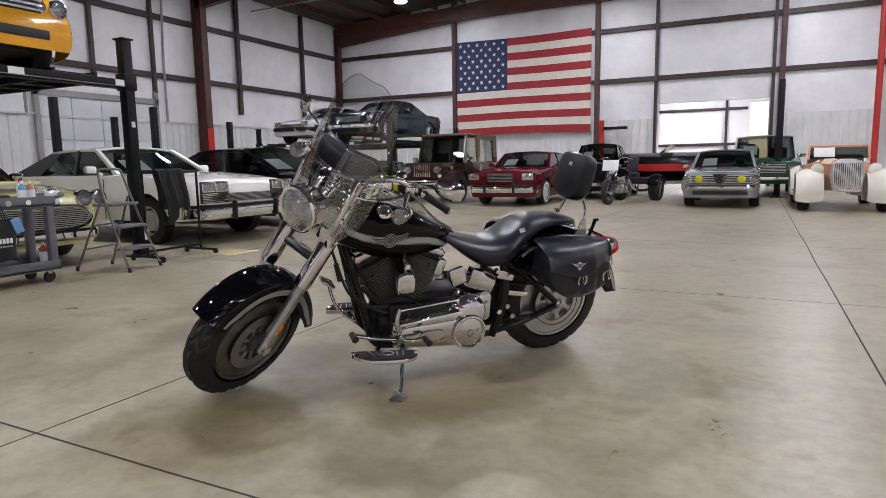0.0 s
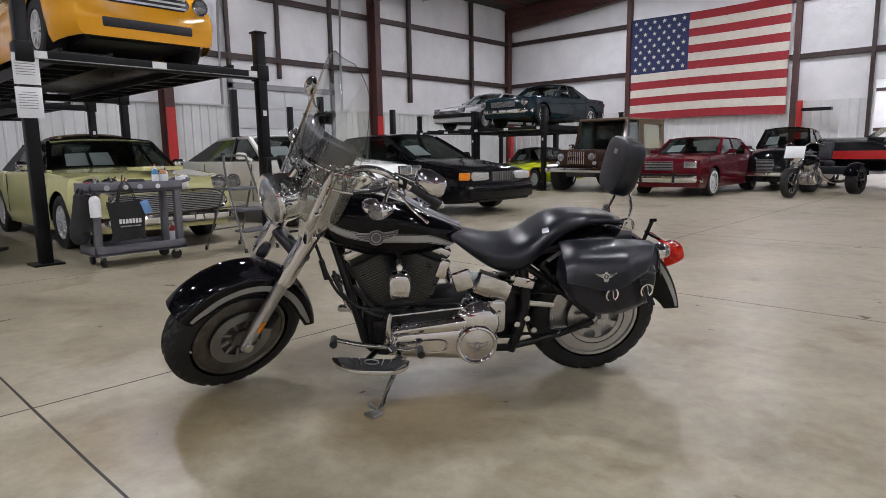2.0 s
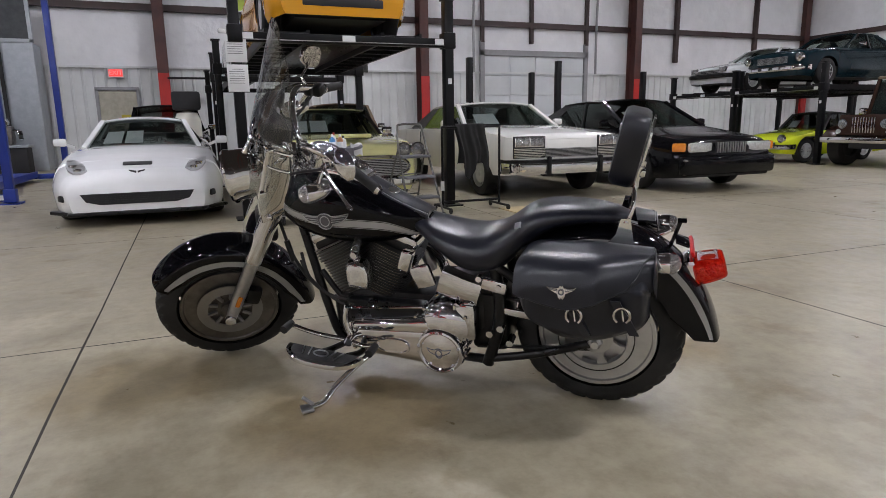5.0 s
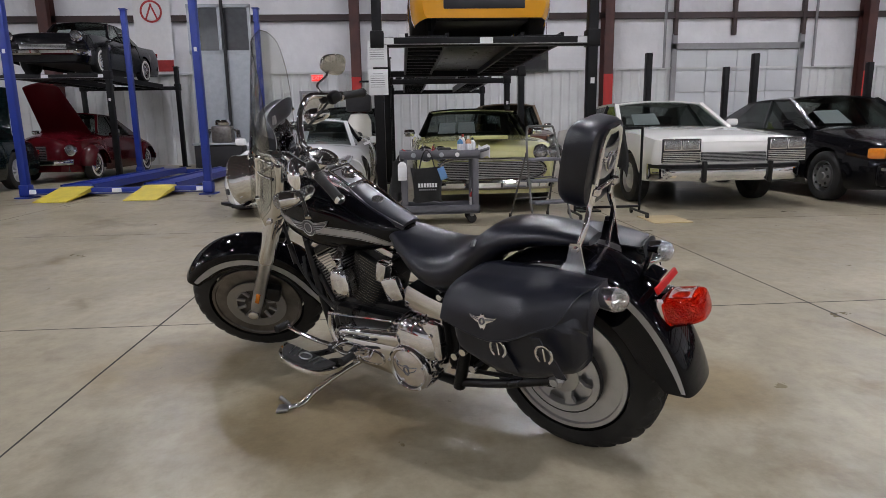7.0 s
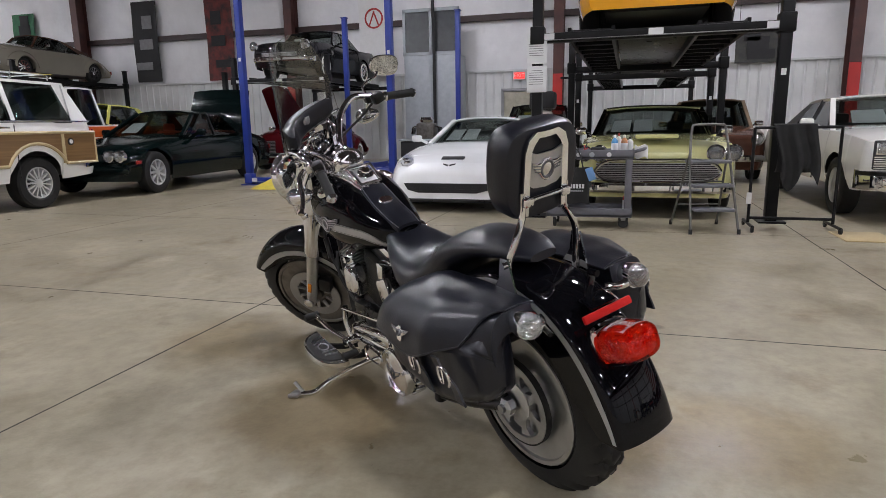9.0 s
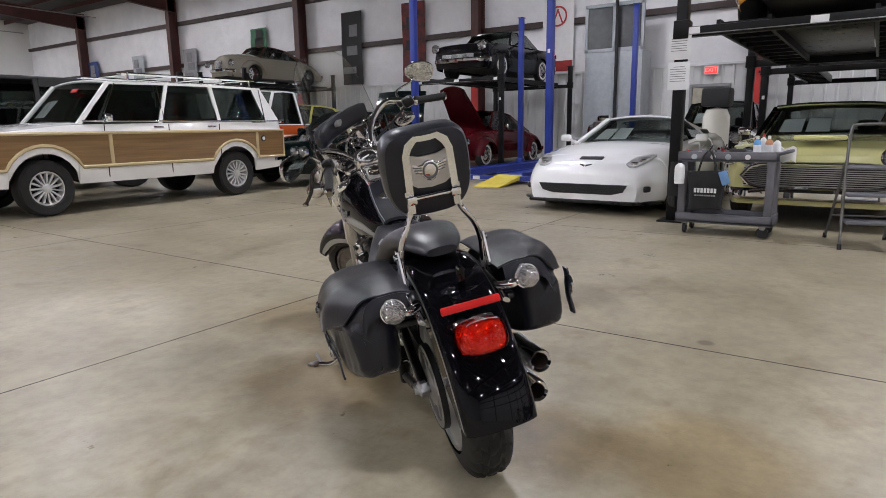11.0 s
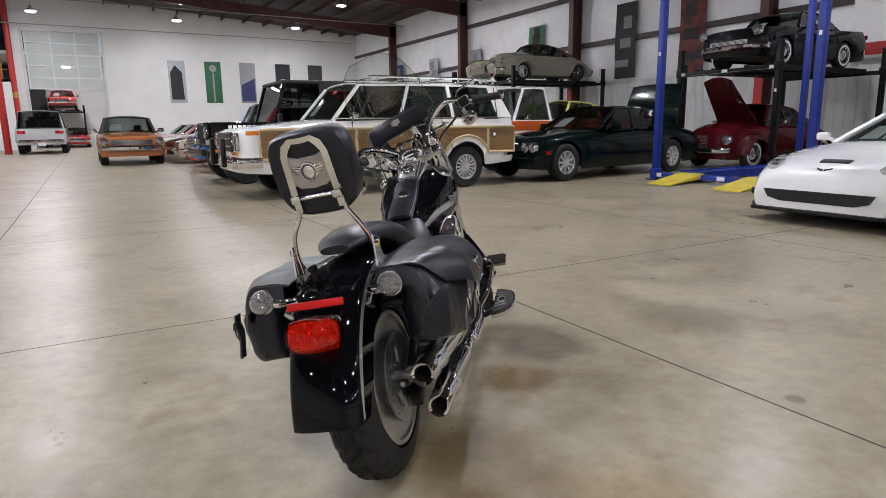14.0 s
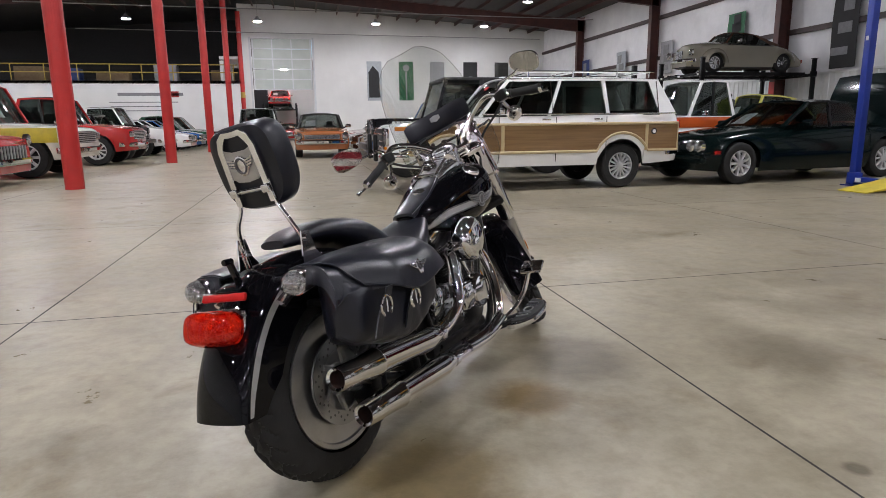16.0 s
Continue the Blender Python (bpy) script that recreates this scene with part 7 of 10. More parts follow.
part("seat", bm, M["interior"], rod_)
bm = B()
box(bm, (0.16, -0.28, 1.22), (0.01, 0.4, 0.22), 0.002, ry_(-20))
part("price_card", bm, M["paper"], rod_)

# corner lifts
four_post_lift(pose(-11.0, 18.2, 0, 0, 0, -90), 4.6, 2.6, 1.80, 2.35, M["blackpost"], "black four-post storage lift holding a dark teal coupe")
four_post_lift(pose(-13.8, 18.6, 0, 0, 0, -90), 4.6, 2.6, 1.80, 2.35, M["blackpost"], "black four-post storage lift holding a silver coupe")
sedan("classic_coupe", pose(-11.0, 18.0, 1.87, 0, 0, -90), "dark teal sixties coupe with bright wheels on a lift", M["teal"], 4.6, 1.75, 1.30, fo=0.85, wb=2.74, r=0.32, top=BOX3(4.6, 0.80, 0.92, 0.92, 0.90, 1.6, 3.7), glassh=(1.55, 2.1, 2.9, 3.65, 0.05), lights="round", light_z=0.66, light_y=0.85, light_r=0.085, grille=(0.54, 0.70, 0.5, 7, "h"), rimmat=M["chrome"], nose=0.2, bumper_z=0.42)
sedan("angular_coupe", pose(-13.7, 18.5, 1.87, 0, 0, -90), "silver angular eighties coupe on a lift", M["silver"], 4.4, 1.75, 1.28, top=BOX3(4.4, 0.66, 0.88, 0.94, 0.92, 1.6, 3.6), glassh=(1.5, 2.1, 2.9, 3.8, 0.05), lights="rect", fo=0.85, wb=2.5, r=0.31, bumper="black", grille=(0.48, 0.62, 0.6, 4, "h"))

# ---- the motorcycle ----
# Its own axes: x ahead from the rear axle, y to its left, z up; it leans on its stand, bars turned left.
BIKE_X, BIKE_Y, HEADING, LEANING, STEER = -1.118, 3.522, -130.6, 10.5, 38.5
WB, WR = 1.715, 0.322
bike = thing("motorcycle", Matrix.Translation((BIKE_X, BIKE_Y, 0)) @ pose(0, 0, 0, 0, 0, HEADING) @ pose(0, 0, 0, -LEANING, 0, 0),
             "black cruiser motorcycle with windscreen and saddlebags leaning on its stand", "motorcycle")
RAKE = radians(32)
axis_up = Vector((-math.sin(RAKE), 0, math.cos(RAKE)))
axis_at = Vector((WB - 0.05, 0, WR - 0.03))
STEERED = Matrix.Translation(axis_at) @ Matrix.Rotation(radians(STEER), 4, axis_up) @ Matrix.Translation(-axis_at)


def bp(name, bm, material, label="", parent=None, front=False, smooth=True):
    return part(name, bm, M[material], parent or bike, label, STEERED if front and not parent else None, smooth)


def tyre_tread(bm, c, R, w, rr, blocks=56):
    """A motorcycle tyre with zigzag grooves cut across a rounded tread."""
    n, rows = blocks * 3, 22
    loops = []
    for j in range(rows + 1):
        k = j / rows * 2 - 1
        th = k * 1.28
        y = w / 2 * math.sin(th) / math.sin(1.28)
        rad = R - (R - rr - 0.018) * 0.93 * (1 - math.cos(th)) / (1 - math.cos(1.28)) * (abs(k) ** 1.5 if abs(k) < 1 else 1)
        lp = []
        for i in range(n):
            a = 2 * math.pi * i / n
            d = 0.0
            if abs(k) < 0.72:
                ph = (i + (2 * abs(((j * 0.5) % 4) - 2))) % 6
                if ph < 1.8 or (j in (9, 13) and i % 12 < 9):
                    d = 0.010
            lp.append(Vector(c) + Vector(((rad - d) * math.cos(a), y, (rad - d) * math.sin(a))))
        loops.append(lp)
    rings(bm, loops, True, False)
    return bm


# front wheel
FC = (WB, 0, WR)
bm = tyre_tread(B(), FC, WR, 0.135, 0.208)
fw = bp("front_tyre", bm, "rubber", "black tyre with zigzag tread", front=True)
for sd in (1, -1):
    bm = B()
    lathe(bm, [(0.222, sd * 0.058), (0.218, sd * 0.066), (0.206, sd * 0.066), (0.200, sd * 0.052), (0.196, sd * 0.040), (0.135, sd * 0.030), (0.130, sd * 0.034), (0.118, sd * 0.034), (0.112, sd * 0.026), (0.075, sd * 0.030), (0.07, sd * 0.045), (0.045, sd * 0.05), (0.04, sd * 0.075), (0.012, sd * 0.08), (0.01, 0)], FC, seg=56)
    bp("wheel_disc", bm, "oldalloy", "dull cast solid disc wheel", parent=fw)
bm = B()
lathe(bm, [(0.146, 0.070), (0.146, 0.075), (0.098, 0.075), (0.098, 0.070)], FC, seg=48, closed=True)
for i in range(10):
    a = i * math.pi / 5
    cyl(bm, (FC[0] + 0.06 * math.cos(a), 0.066, FC[2] + 0.06 * math.sin(a)), (FC[0] + 0.102 * math.cos(a), 0.074, FC[2] + 0.102 * math.sin(a)), 0.009, seg=6)
bp("brake_disc", bm, "steel", "bare steel brake disc", parent=fw)
bm = B()
cyl(bm, (WB, -0.15, WR), (WB, 0.15, WR), 0.013)
for sd in (1, -1):
    lathe(bm, [(0.024, sd * 0.135), (0.024, sd * 0.152), (0.012, sd * 0.158)], FC, seg=12)
bp("front_axle", bm, "chrome", parent=fw)
bm = B()
box(bm, (WB - 0.125, 0.094, WR + 0.075), (0.075, 0.05, 0.085), 0.015, ry_(-30))
bp("brake_caliper", bm, "black", "black brake caliper", front=True)


def mudguard(bm, c, r, w, a0, a1, skirt, flare0=0.0, flare1=0.0, nu=40, thick=0.006, crown=0.42):
    """A deep valanced wing."""
    def f(u, v, off):
        a = radians(a0 + (a1 - a0) * u)
        k = v * 2 - 1
        rr = r + flare0 * max(0, 1 - u / 0.22) ** 2 + flare1 * max(0, (u - 0.72) / 0.28) ** 2 - off
        ends = min(1.0, 0.55 + 0.45 * min(u, 1 - u) / 0.12) if skirt > 0.05 else 1
        if abs(k) < 0.62:
            t = k / 0.62
            y = w / 2 * math.sin(t * math.pi / 2)
            d = crown * w / 2 * (1 - math.cos(t * math.pi / 2))
        else:
            y = math.copysign(w / 2 - off, k)
            d = crown * w / 2 + skirt * ends * (abs(k) - 0.62) / 0.38
        return Vector((c[0] + (rr - d) * math.cos(a), y, c[2] + (rr - d) * math.sin(a)))
    sheet(bm, f, nu, 26, thick)
    return f


bm = B()
fend_f = mudguard(bm, FC, 0.362, 0.178, 42, 192, 0.066, 0.0, 0.035)
fender_front = bp("front_fender", bm, "gloss", "gloss black deep front fender", front=True)


def edge_line(f, v0, v1, u0, u1, out, n=40):
    bm = B()

    def g(u, v, off):
        p = f(u0 + (u1 - u0) * u, v0 + (v1 - v0) * v, 0)
        return p + Vector((0, out * (1 + off * 0), 0)) + Vector((0, 0, 0.0006))
    return sheet(bm, g, n, 3)


for v0, v1, o in ((0.045, 0.13, -0.0022), (0.87, 0.955, 0.0022)):
    bp("stripe", edge_line(fend_f, v0, v1, 0.02, 0.98, o), "stripe", "silver pinstriped band", parent=fender_front)

# forks, covers and yokes (built straight ahead)
up = axis_up
fwd = Vector((math.cos(RAKE), 0, math.sin(RAKE)))
for sd in (1, -1):
    foot = Vector((WB - 0.005, sd * 0.118, WR))
    bm = B()
    loops = []
    for d, rr in ((-0.035, 0.018), (-0.02, 0.024), (0.03, 0.026), (0.06, 0.028), (0.33, 0.029), (0.36, 0.033), (0.375, 0.033), (0.38, 0.026)):
        cc = foot + up * d
        u = Vector((0, 1, 0))
        loops.append([cc + rr * (math.cos(2 * math.pi * i / 20) * u + math.sin(2 * math.pi * i / 20) * fwd) for i in range(20)])
    rings(bm, loops)
    bp("fork_slider", bm, "satin", "polished alloy fork slider", front=True)
    bm = B()
    loops = []
    for d, rr in ((0.34, 0.036), (0.36, 0.041), (0.55, 0.041), (0.80, 0.040), (0.81, 0.034)):
        cc = foot + up * d
        loops.append([cc + rr * (math.cos(2 * math.pi * i / 20) * Vector((0, 1, 0)) + math.sin(2 * math.pi * i / 20) * fwd) for i in range(20)])
    rings(bm, loops)
    bp("fork_cover", bm, "chrome", "chrome fork cover", front=True)
    bm = B()
    box(bm, foot + up * 0.115 - fwd * 0.0 + Vector((0, sd * 0.029, 0)), (0.020, 0.008, 0.06), 0.003, ry_(-32))
    bp("reflector", bm, "amber", "amber side reflector", front=True)
# nacelle side covers behind the headlamp
HL = Vector((1.490, 0, 0.975))
for sd in (1, -1):
    bm = B()
    P = [(1.300, 0.846), (1.440, 0.815), (1.436, 0.875), (1.424, 0.945), (1.380, 1.045), (1.335, 1.150), (1.300, 1.175), (1.262, 1.150), (1.236, 1.085), (1.262, 0.990), (1.285, 0.915)]
    cx, cz = 1.335, 0.99
    rings(bm, [[Vector((cx + (x - cx) * k, sd * y, cz + (z - cz) * k2)) for x, z in P] for y, k, k2 in ((0.085, 0.96, 0.98), (0.128, 1.0, 1.0), (0.146, 0.985, 0.993), (0.157, 0.93, 0.97), (0.163, 0.80, 0.92), (0.166, 0.5, 0.7))])
    cover = bp("nacelle_cover", bm, "chrome", "chrome nacelle cover", front=True)
    for x, z in ((1.40, 0.845), (1.288, 1.10)):
        bm = B()
        lathe(bm, [(0.015, sd * 0.155), (0.014, sd * 0.170), (0.009, sd * 0.175), (0.002, sd * 0.176)], (x, 0, z), seg=12)
        bp("cover_bolt", bm, "chrome", parent=cover)
for d in (0.47, 0.80):
    bm = B()
    box(bm, Vector((WB - 0.03, 0, WR)) + up * d, (0.09, 0.25, 0.04), 0.015, ry_(-32))
    bp("fork_yoke", bm, "chrome" if d > 0.6 else "black", front=True)
# headlamp, a deep chrome bowl with its trim ring
bm = B()
loops = []
for a, rr in ((-0.155, 0.012), (-0.148, 0.040), (-0.125, 0.070), (-0.085, 0.094), (-0.04, 0.104), (0.0, 0.106), (0.010, 0.112), (0.026, 0.113), (0.036, 0.106), (0.030, 0.097)):
    loops.append([HL + Vector((a, 0, 0)) + rr * Vector((0, math.cos(2 * math.pi * i / 40), math.sin(2 * math.pi * i / 40))) for i in range(40)])
rings(bm, loops)
headlamp = bp("headlamp", bm, "chrome", "round chrome headlamp", front=True)
bm = B()
lathe(bm, [(0.098, 0.026), (0.088, 0.038), (0.06, 0.048), (0.02, 0.053), (0.003, 0.054)], HL, "X", 36)
bp("lens", bm, "headlens", "clear fluted lens", parent=headlamp)
bm = B()
cyl(bm, HL + Vector((-0.06, 0, 0.09)), HL + Vector((-0.10, 0, 0.135)), 0.016, seg=12)
tube(bm, [HL + Vector((-0.10, 0.05, 0.06)), HL + Vector((-0.14, 0.07, 0.12)), HL + Vector((-0.20, 0.07, 0.13))], 0.012)
tube(bm, [HL + Vector((-0.10, -0.05, 0.06)), HL + Vector((-0.14, -0.07, 0.12)), HL + Vector((-0.20, -0.07, 0.13))], 0.012)
bp("headlamp_bracket", bm, "chrome", front=True)


def signal(c, dirx, name="turn_signal", front=False, lensmat="clearlamp"):
    bm = B()
    s = 1 if dirx > 0 else -1
    lathe(bm, [(0.004, -s * 0.086), (0.017, -s * 0.077), (0.029, -s * 0.050), (0.0350, -s * 0.018), (0.0365, 0.0), (0.0365, s * 0.004)], c, "X", 24)
    o = bp(name, bm, "chrome", "chrome bullet turn signal", front=front)
    bm = B()
    lathe(bm, [(0.0345, s * 0.004), (0.0335, s * 0.016), (0.028, s * 0.029), (0.016, s * 0.037), (0.003, s * 0.040)], c, "X", 24)
    bp("lens", bm, lensmat, "clear faceted turn signal lens", parent=o)


M["clearlamp"] = surface("clear_signal_lens", (0.62, 0.62, 0.63), (0.40, 0.40, 0.41), 0.12, 0.85, 40, 160, 0.9, 1.0, dist=0.02)

# handlebar and controls
HB = [(1.195, 0.052, 1.000), (1.210, 0.075, 1.055), (1.205, 0.160, 1.135), (1.168, 0.250, 1.172), (1.105, 0.300, 1.142), (1.050, 0.338, 1.108), (0.975, 0.440, 1.058)]
bm = B()
pts = [Vector((a, -b, c)) for a, b, c in reversed(HB)] + [Vector((a, b, c)) for a, b, c in HB]
tube(bm, pts, 0.0145, seg=14, n=8)
bars = bp("handlebar", bm, "chrome", "chrome swept handlebar", front=True)
for sd in (1, -1):
    e0, e1 = Vector((1.050, sd * 0.338, 1.108)), Vector((0.972, sd * 0.444, 1.056))
    ax = (e1 - e0).normalized()
    tw = Matrix.Rotation(math.atan2(ax.y, ax.x), 3, "Z")
    bm = B()
    cyl(bm, e0, e1, 0.0185, seg=18)
    for k in (0.0, 0.95):
        cyl(bm, e0.lerp(e1, k), e0.lerp(e1, k) + ax * 0.006, 0.021, seg=18)
    bp("grip", bm, "rubber", "black rubber grip", parent=bars)
    bm = B()
    cyl(bm, e1, e1 + ax * 0.012, 0.022, 0.014, seg=18)
    bp("grip_cap", bm, "chrome", parent=bars)
    bm = B()
    cyl(bm, e0 - ax * 0.012, e0, 0.022, 0.022, seg=18)
    bp("grip_collar", bm, "chrome", parent=bars)
    bm = B()
    c = e0 - ax * 0.045
    box(bm, c, (0.058, 0.048, 0.052), 0.014, tw)
    bp("switch_housing", bm, "black", parent=bars)
    c2 = c + Vector((0.040, -sd * 0.004, 0.008))
    bm = B()
    box(bm, c2, (0.048, 0.040, 0.040), 0.012, tw)
    bp("lever_perch", bm, "chrome" if sd > 0 else "black", parent=bars)
    bm = B()
    tip = Vector((1.085, sd * 0.510, 1.048))
    tube(bm, [c2 + Vector((0.020, sd * 0.012, -0.004)), c2 + Vector((0.022, sd * 0.06, -0.012)), tip.lerp(c2, 0.35) + Vector((0.012, 0, -0.008)), tip], 0.008, flat=0.55, radii=lambda t: 0.0115 - 0.004 * t + 0.005 * (t > 0.93))
    bp("lever", bm, "chrome", "chrome hand lever", parent=bars)
    top = Vector((1.070, sd * 0.470, 1.212))
    bm = B()
    tube(bm, [c2 + Vector((0, 0, 0.015)), c2 + Vector((0.018, sd * 0.025, 0.055)), top + Vector((0.030, -sd * 0.062, -0.022)), top + Vector((0.024, -sd * 0.03, -0.004))], 0.0055)
    mst = bp("mirror_stalk", bm, "chrome", parent=bars)
    fr = Matrix.Translation(top) @ Matrix.Rotation(radians(14 if sd > 0 else -40), 4, "Z") @ Matrix.Rotation(radians(-15 if sd > 0 else -6), 4, "Y") @ Matrix.Rotation(radians(0 if sd > 0 else 28), 4, "X")
    shape = [2 * math.pi * i / 32 for i in range(32)]

    def oval(a, k):
        return [fr @ Vector((a, 0.074 * k * math.copysign(abs(math.cos(q)) ** 0.75, math.cos(q)), 0.047 * k * math.copysign(abs(math.sin(q)) ** 0.75, math.sin(q)) * (1 + 0.12 * sd * math.cos(q)))) for q in shape]
    bm = B()
    rings(bm, [oval(a, k) for a, k in ((0.034, 0.15), (0.031, 0.45), (0.022, 0.75), (0.010, 0.95), (0.0, 1.0), (-0.006, 1.0), (-0.009, 0.95))])
    mir = bp("mirror_shell", bm, "chrome", "chrome mirror shell", parent=bars)
    bm = B()
    rings(bm, [oval(-0.010, k) for k in (0.93, 0.5, 0.05)])
    bp("mirror_glass", bm, "mirror", "mirror glass", parent=bars)
    sc = Vector((1.215, sd * 0.345, 1.040))
    bm = B()
    tube(bm, [c2 + Vector((0.01, 0, -0.01)), c2.lerp(sc, 0.5) + Vector((0.0, 0, -0.01)), sc + Vector((-0.03, 0, 0.012))], 0.009)
    bp("signal_arm", bm, "chrome", parent=bars)
    signal(sc, 1, front=True)
    bm = B()
    tube(bm, [c + Vector((0.03, 0, -0.015)), c + Vector((0.09, -sd * 0.05, -0.05)), Vector((1.27, sd * 0.16, 1.02)), Vector((1.28, sd * 0.09, 0.90)), Vector((1.24, sd * 0.07, 0.74))], 0.006, seg=8)
    bp("control_cable", bm, "rubber", parent=bars)
for sd in (1, -1):
    bm = B()
    cyl(bm, (1.205, sd * 0.052, 0.985), (1.197, sd * 0.052, 1.012), 0.024, 0.020)
    bp("riser", bm, "chrome", front=True)
bm = B()
box(bm, (1.20, 0, 1.02), (0.05, 0.15, 0.03), 0.012)
bp("handlebar_clamp", bm, "chrome", front=True)

# windscreen, its brackets and pouch
WS0, WS1 = HL + Vector((0.03, 0, -0.10)), HL + Vector((-0.29, 0, 0.575))


def screen(u, v, off):
    k = v * 2 - 1
    z = u
    w = 0.235 * lerp_table([(0, 0.80), (0.12, 0.98), (0.3, 1.0), (0.6, 0.92), (0.85, 0.74), (0.96, 0.50), (1.0, 0.30)], z)[0]
    low = 0.17 * max(0, 1 - abs(k) ** 2 * 1.6) * (1 - u) ** 3
    p = WS0.lerp(WS1, min(1, u * (1 - low) + low))
    sweep = -0.16 * (k * w / 0.235) ** 2 * (1 - 0.25 * u)
    return Vector((p.x + sweep - off, k * w, p.z))


ws = bp("windscreen", sheet(B(), screen, 30, 26, 0.004), "screen", "tall clear plastic windscreen", front=True)
bm = B()
rim = [screen(u, 0.0, 0.002) for u in [i / 30 for i in range(31)]] + [screen(1, v, 0.002) for v in [i / 12 for i in range(1, 13)]] + [screen(u, 1.0, 0.002) for u in [1 - i / 30 for i in range(1, 31)]]
tube(bm, rim, 0.0016, seg=6, n=1)
bp("screen_edge", bm, "screenedge", parent=ws)
for u0 in (0.30, 0.40):
    bm = B()
    P = [screen(u0, v, -0.006) + Vector((-0.014, 0, 0)) for v in [i / 16 for i in range(17)]]
    tube(bm, P, 0.007, seg=8, n=1)
    bp("screen_brace", bm, "chrome", "chrome windscreen brace", parent=ws)
for sd in (1, -1):
    bm = B()
    a = screen(0.40, 0.5 + sd * 0.36, 0) + Vector((-0.015, 0, 0))
    b = screen(0.12, 0.5 + sd * 0.36, 0) + Vector((-0.015, 0, 0))
    tube(bm, [a, a.lerp(b, 0.5), b, Vector((1.37, sd * 0.13, 0.94))], 0.009, seg=8)
    cyl(bm, a + Vector((0.02, 0, 0)), a + Vector((-0.006, 0, 0)), 0.012, seg=10)
    cyl(bm, b + Vector((0.02, 0, 0)), b + Vector((-0.006, 0, 0)), 0.012, seg=10)
    bp("screen_bracket", bm, "chrome", parent=ws)
bm = B()


def pouch(u, v, off):
    a = 2 * math.pi * v
    k = u * 2 - 1
    e = (1 - abs(k) ** 6) ** 0.35 if abs(k) < 1 else 0.0
    c = screen(0.47, 0.5 + 0.37 * k, 0) + Vector((-0.055, 0, 0.0))
    return c + Vector((0.040 * math.cos(a) * (0.55 + 0.45 * e), 0, 0.052 * math.sin(a) * (0.6 + 0.4 * e) + 0.012 * math.sin(3 * a))) + Vector((-0.02 * math.sin(a), 0, 0))


loops = [[pouch(i / 14, j / 24, 0) for j in range(24)] for i in range(15)]
rings(bm, loops)
pch = bp("windscreen_pouch", bm, "leather", "black leather windscreen pouch with a metal concho", front=True)
bm = B()
box(bm, screen(0.47, 0.5, 0) + Vector((-0.108, 0, 0.012)), (0.006, 0.05, 0.022), 0.003, ry_(-18))
cyl(bm, screen(0.47, 0.5, 0) + Vector((-0.104, 0, 0.012)), screen(0.47, 0.5, 0) + Vector((-0.114, 0, 0.010)), 0.016, seg=14)
bp("badge", bm, "satin", parent=pch)

# fuel tank with console
TANK = [(0.0, 0.030, 0.765, 0.705), (0.06, 0.076, 0.797, 0.690), (0.2, 0.120, 0.836, 0.668), (0.4, 0.156, 0.906, 0.655), (0.6, 0.178, 0.946, 0.664), (0.78, 0.172, 0.957, 0.698), (0.92, 0.132, 0.937, 0.745), (0.98, 0.09, 0.910, 0.775), (1.0, 0.05, 0.885, 0.80)]
TX0, TX1 = 0.655, 1.32


def tank_at(u, v, off=0.0):
    """v runs from the bottom middle (0) up the left flank to the crown (0.5) and down the right."""
    w, z1, z0 = lerp_table(TANK, u)
    a = -math.pi / 2 + 2 * math.pi * v
    ca, sa = math.cos(a), math.sin(a)
    y = (w + off) * math.copysign(abs(ca) ** 0.62, ca)
    zc, h = (z1 + z0) / 2, (z1 - z0) / 2 + off
    z = zc + h * math.copysign(abs(sa) ** 0.80, sa)
    if sa > 0:
        z -= 0.022 * max(0, 1 - abs(y) / 0.05) * min(1, u * 4)
    return Vector((TX0 + (TX1 - TX0) * u, y, z))


bm = B()
rings(bm, [[tank_at(i / 36, j / 48) for j in range(48)] for i in range(37)])
tank = bp("fuel_tank", bm, "gloss", "gloss black teardrop tank with silver flank band")


def flank(x, z, flip, off=0.0):
    """The point of the tank's left (or, flipped, right) flank at that x and height."""
    u = (x - TX0) / (TX1 - TX0)
    w, z1, z0 = lerp_table(TANK, u)
    k = max(-0.999, min(0.999, (z - (z1 + z0) / 2) / ((z1 - z0) / 2)))
    a = math.asin(math.copysign(abs(k) ** 1.25, k))
    v = (a + math.pi / 2) / (2 * math.pi)
    return tank_at(u, 1 - v if flip else v, off)


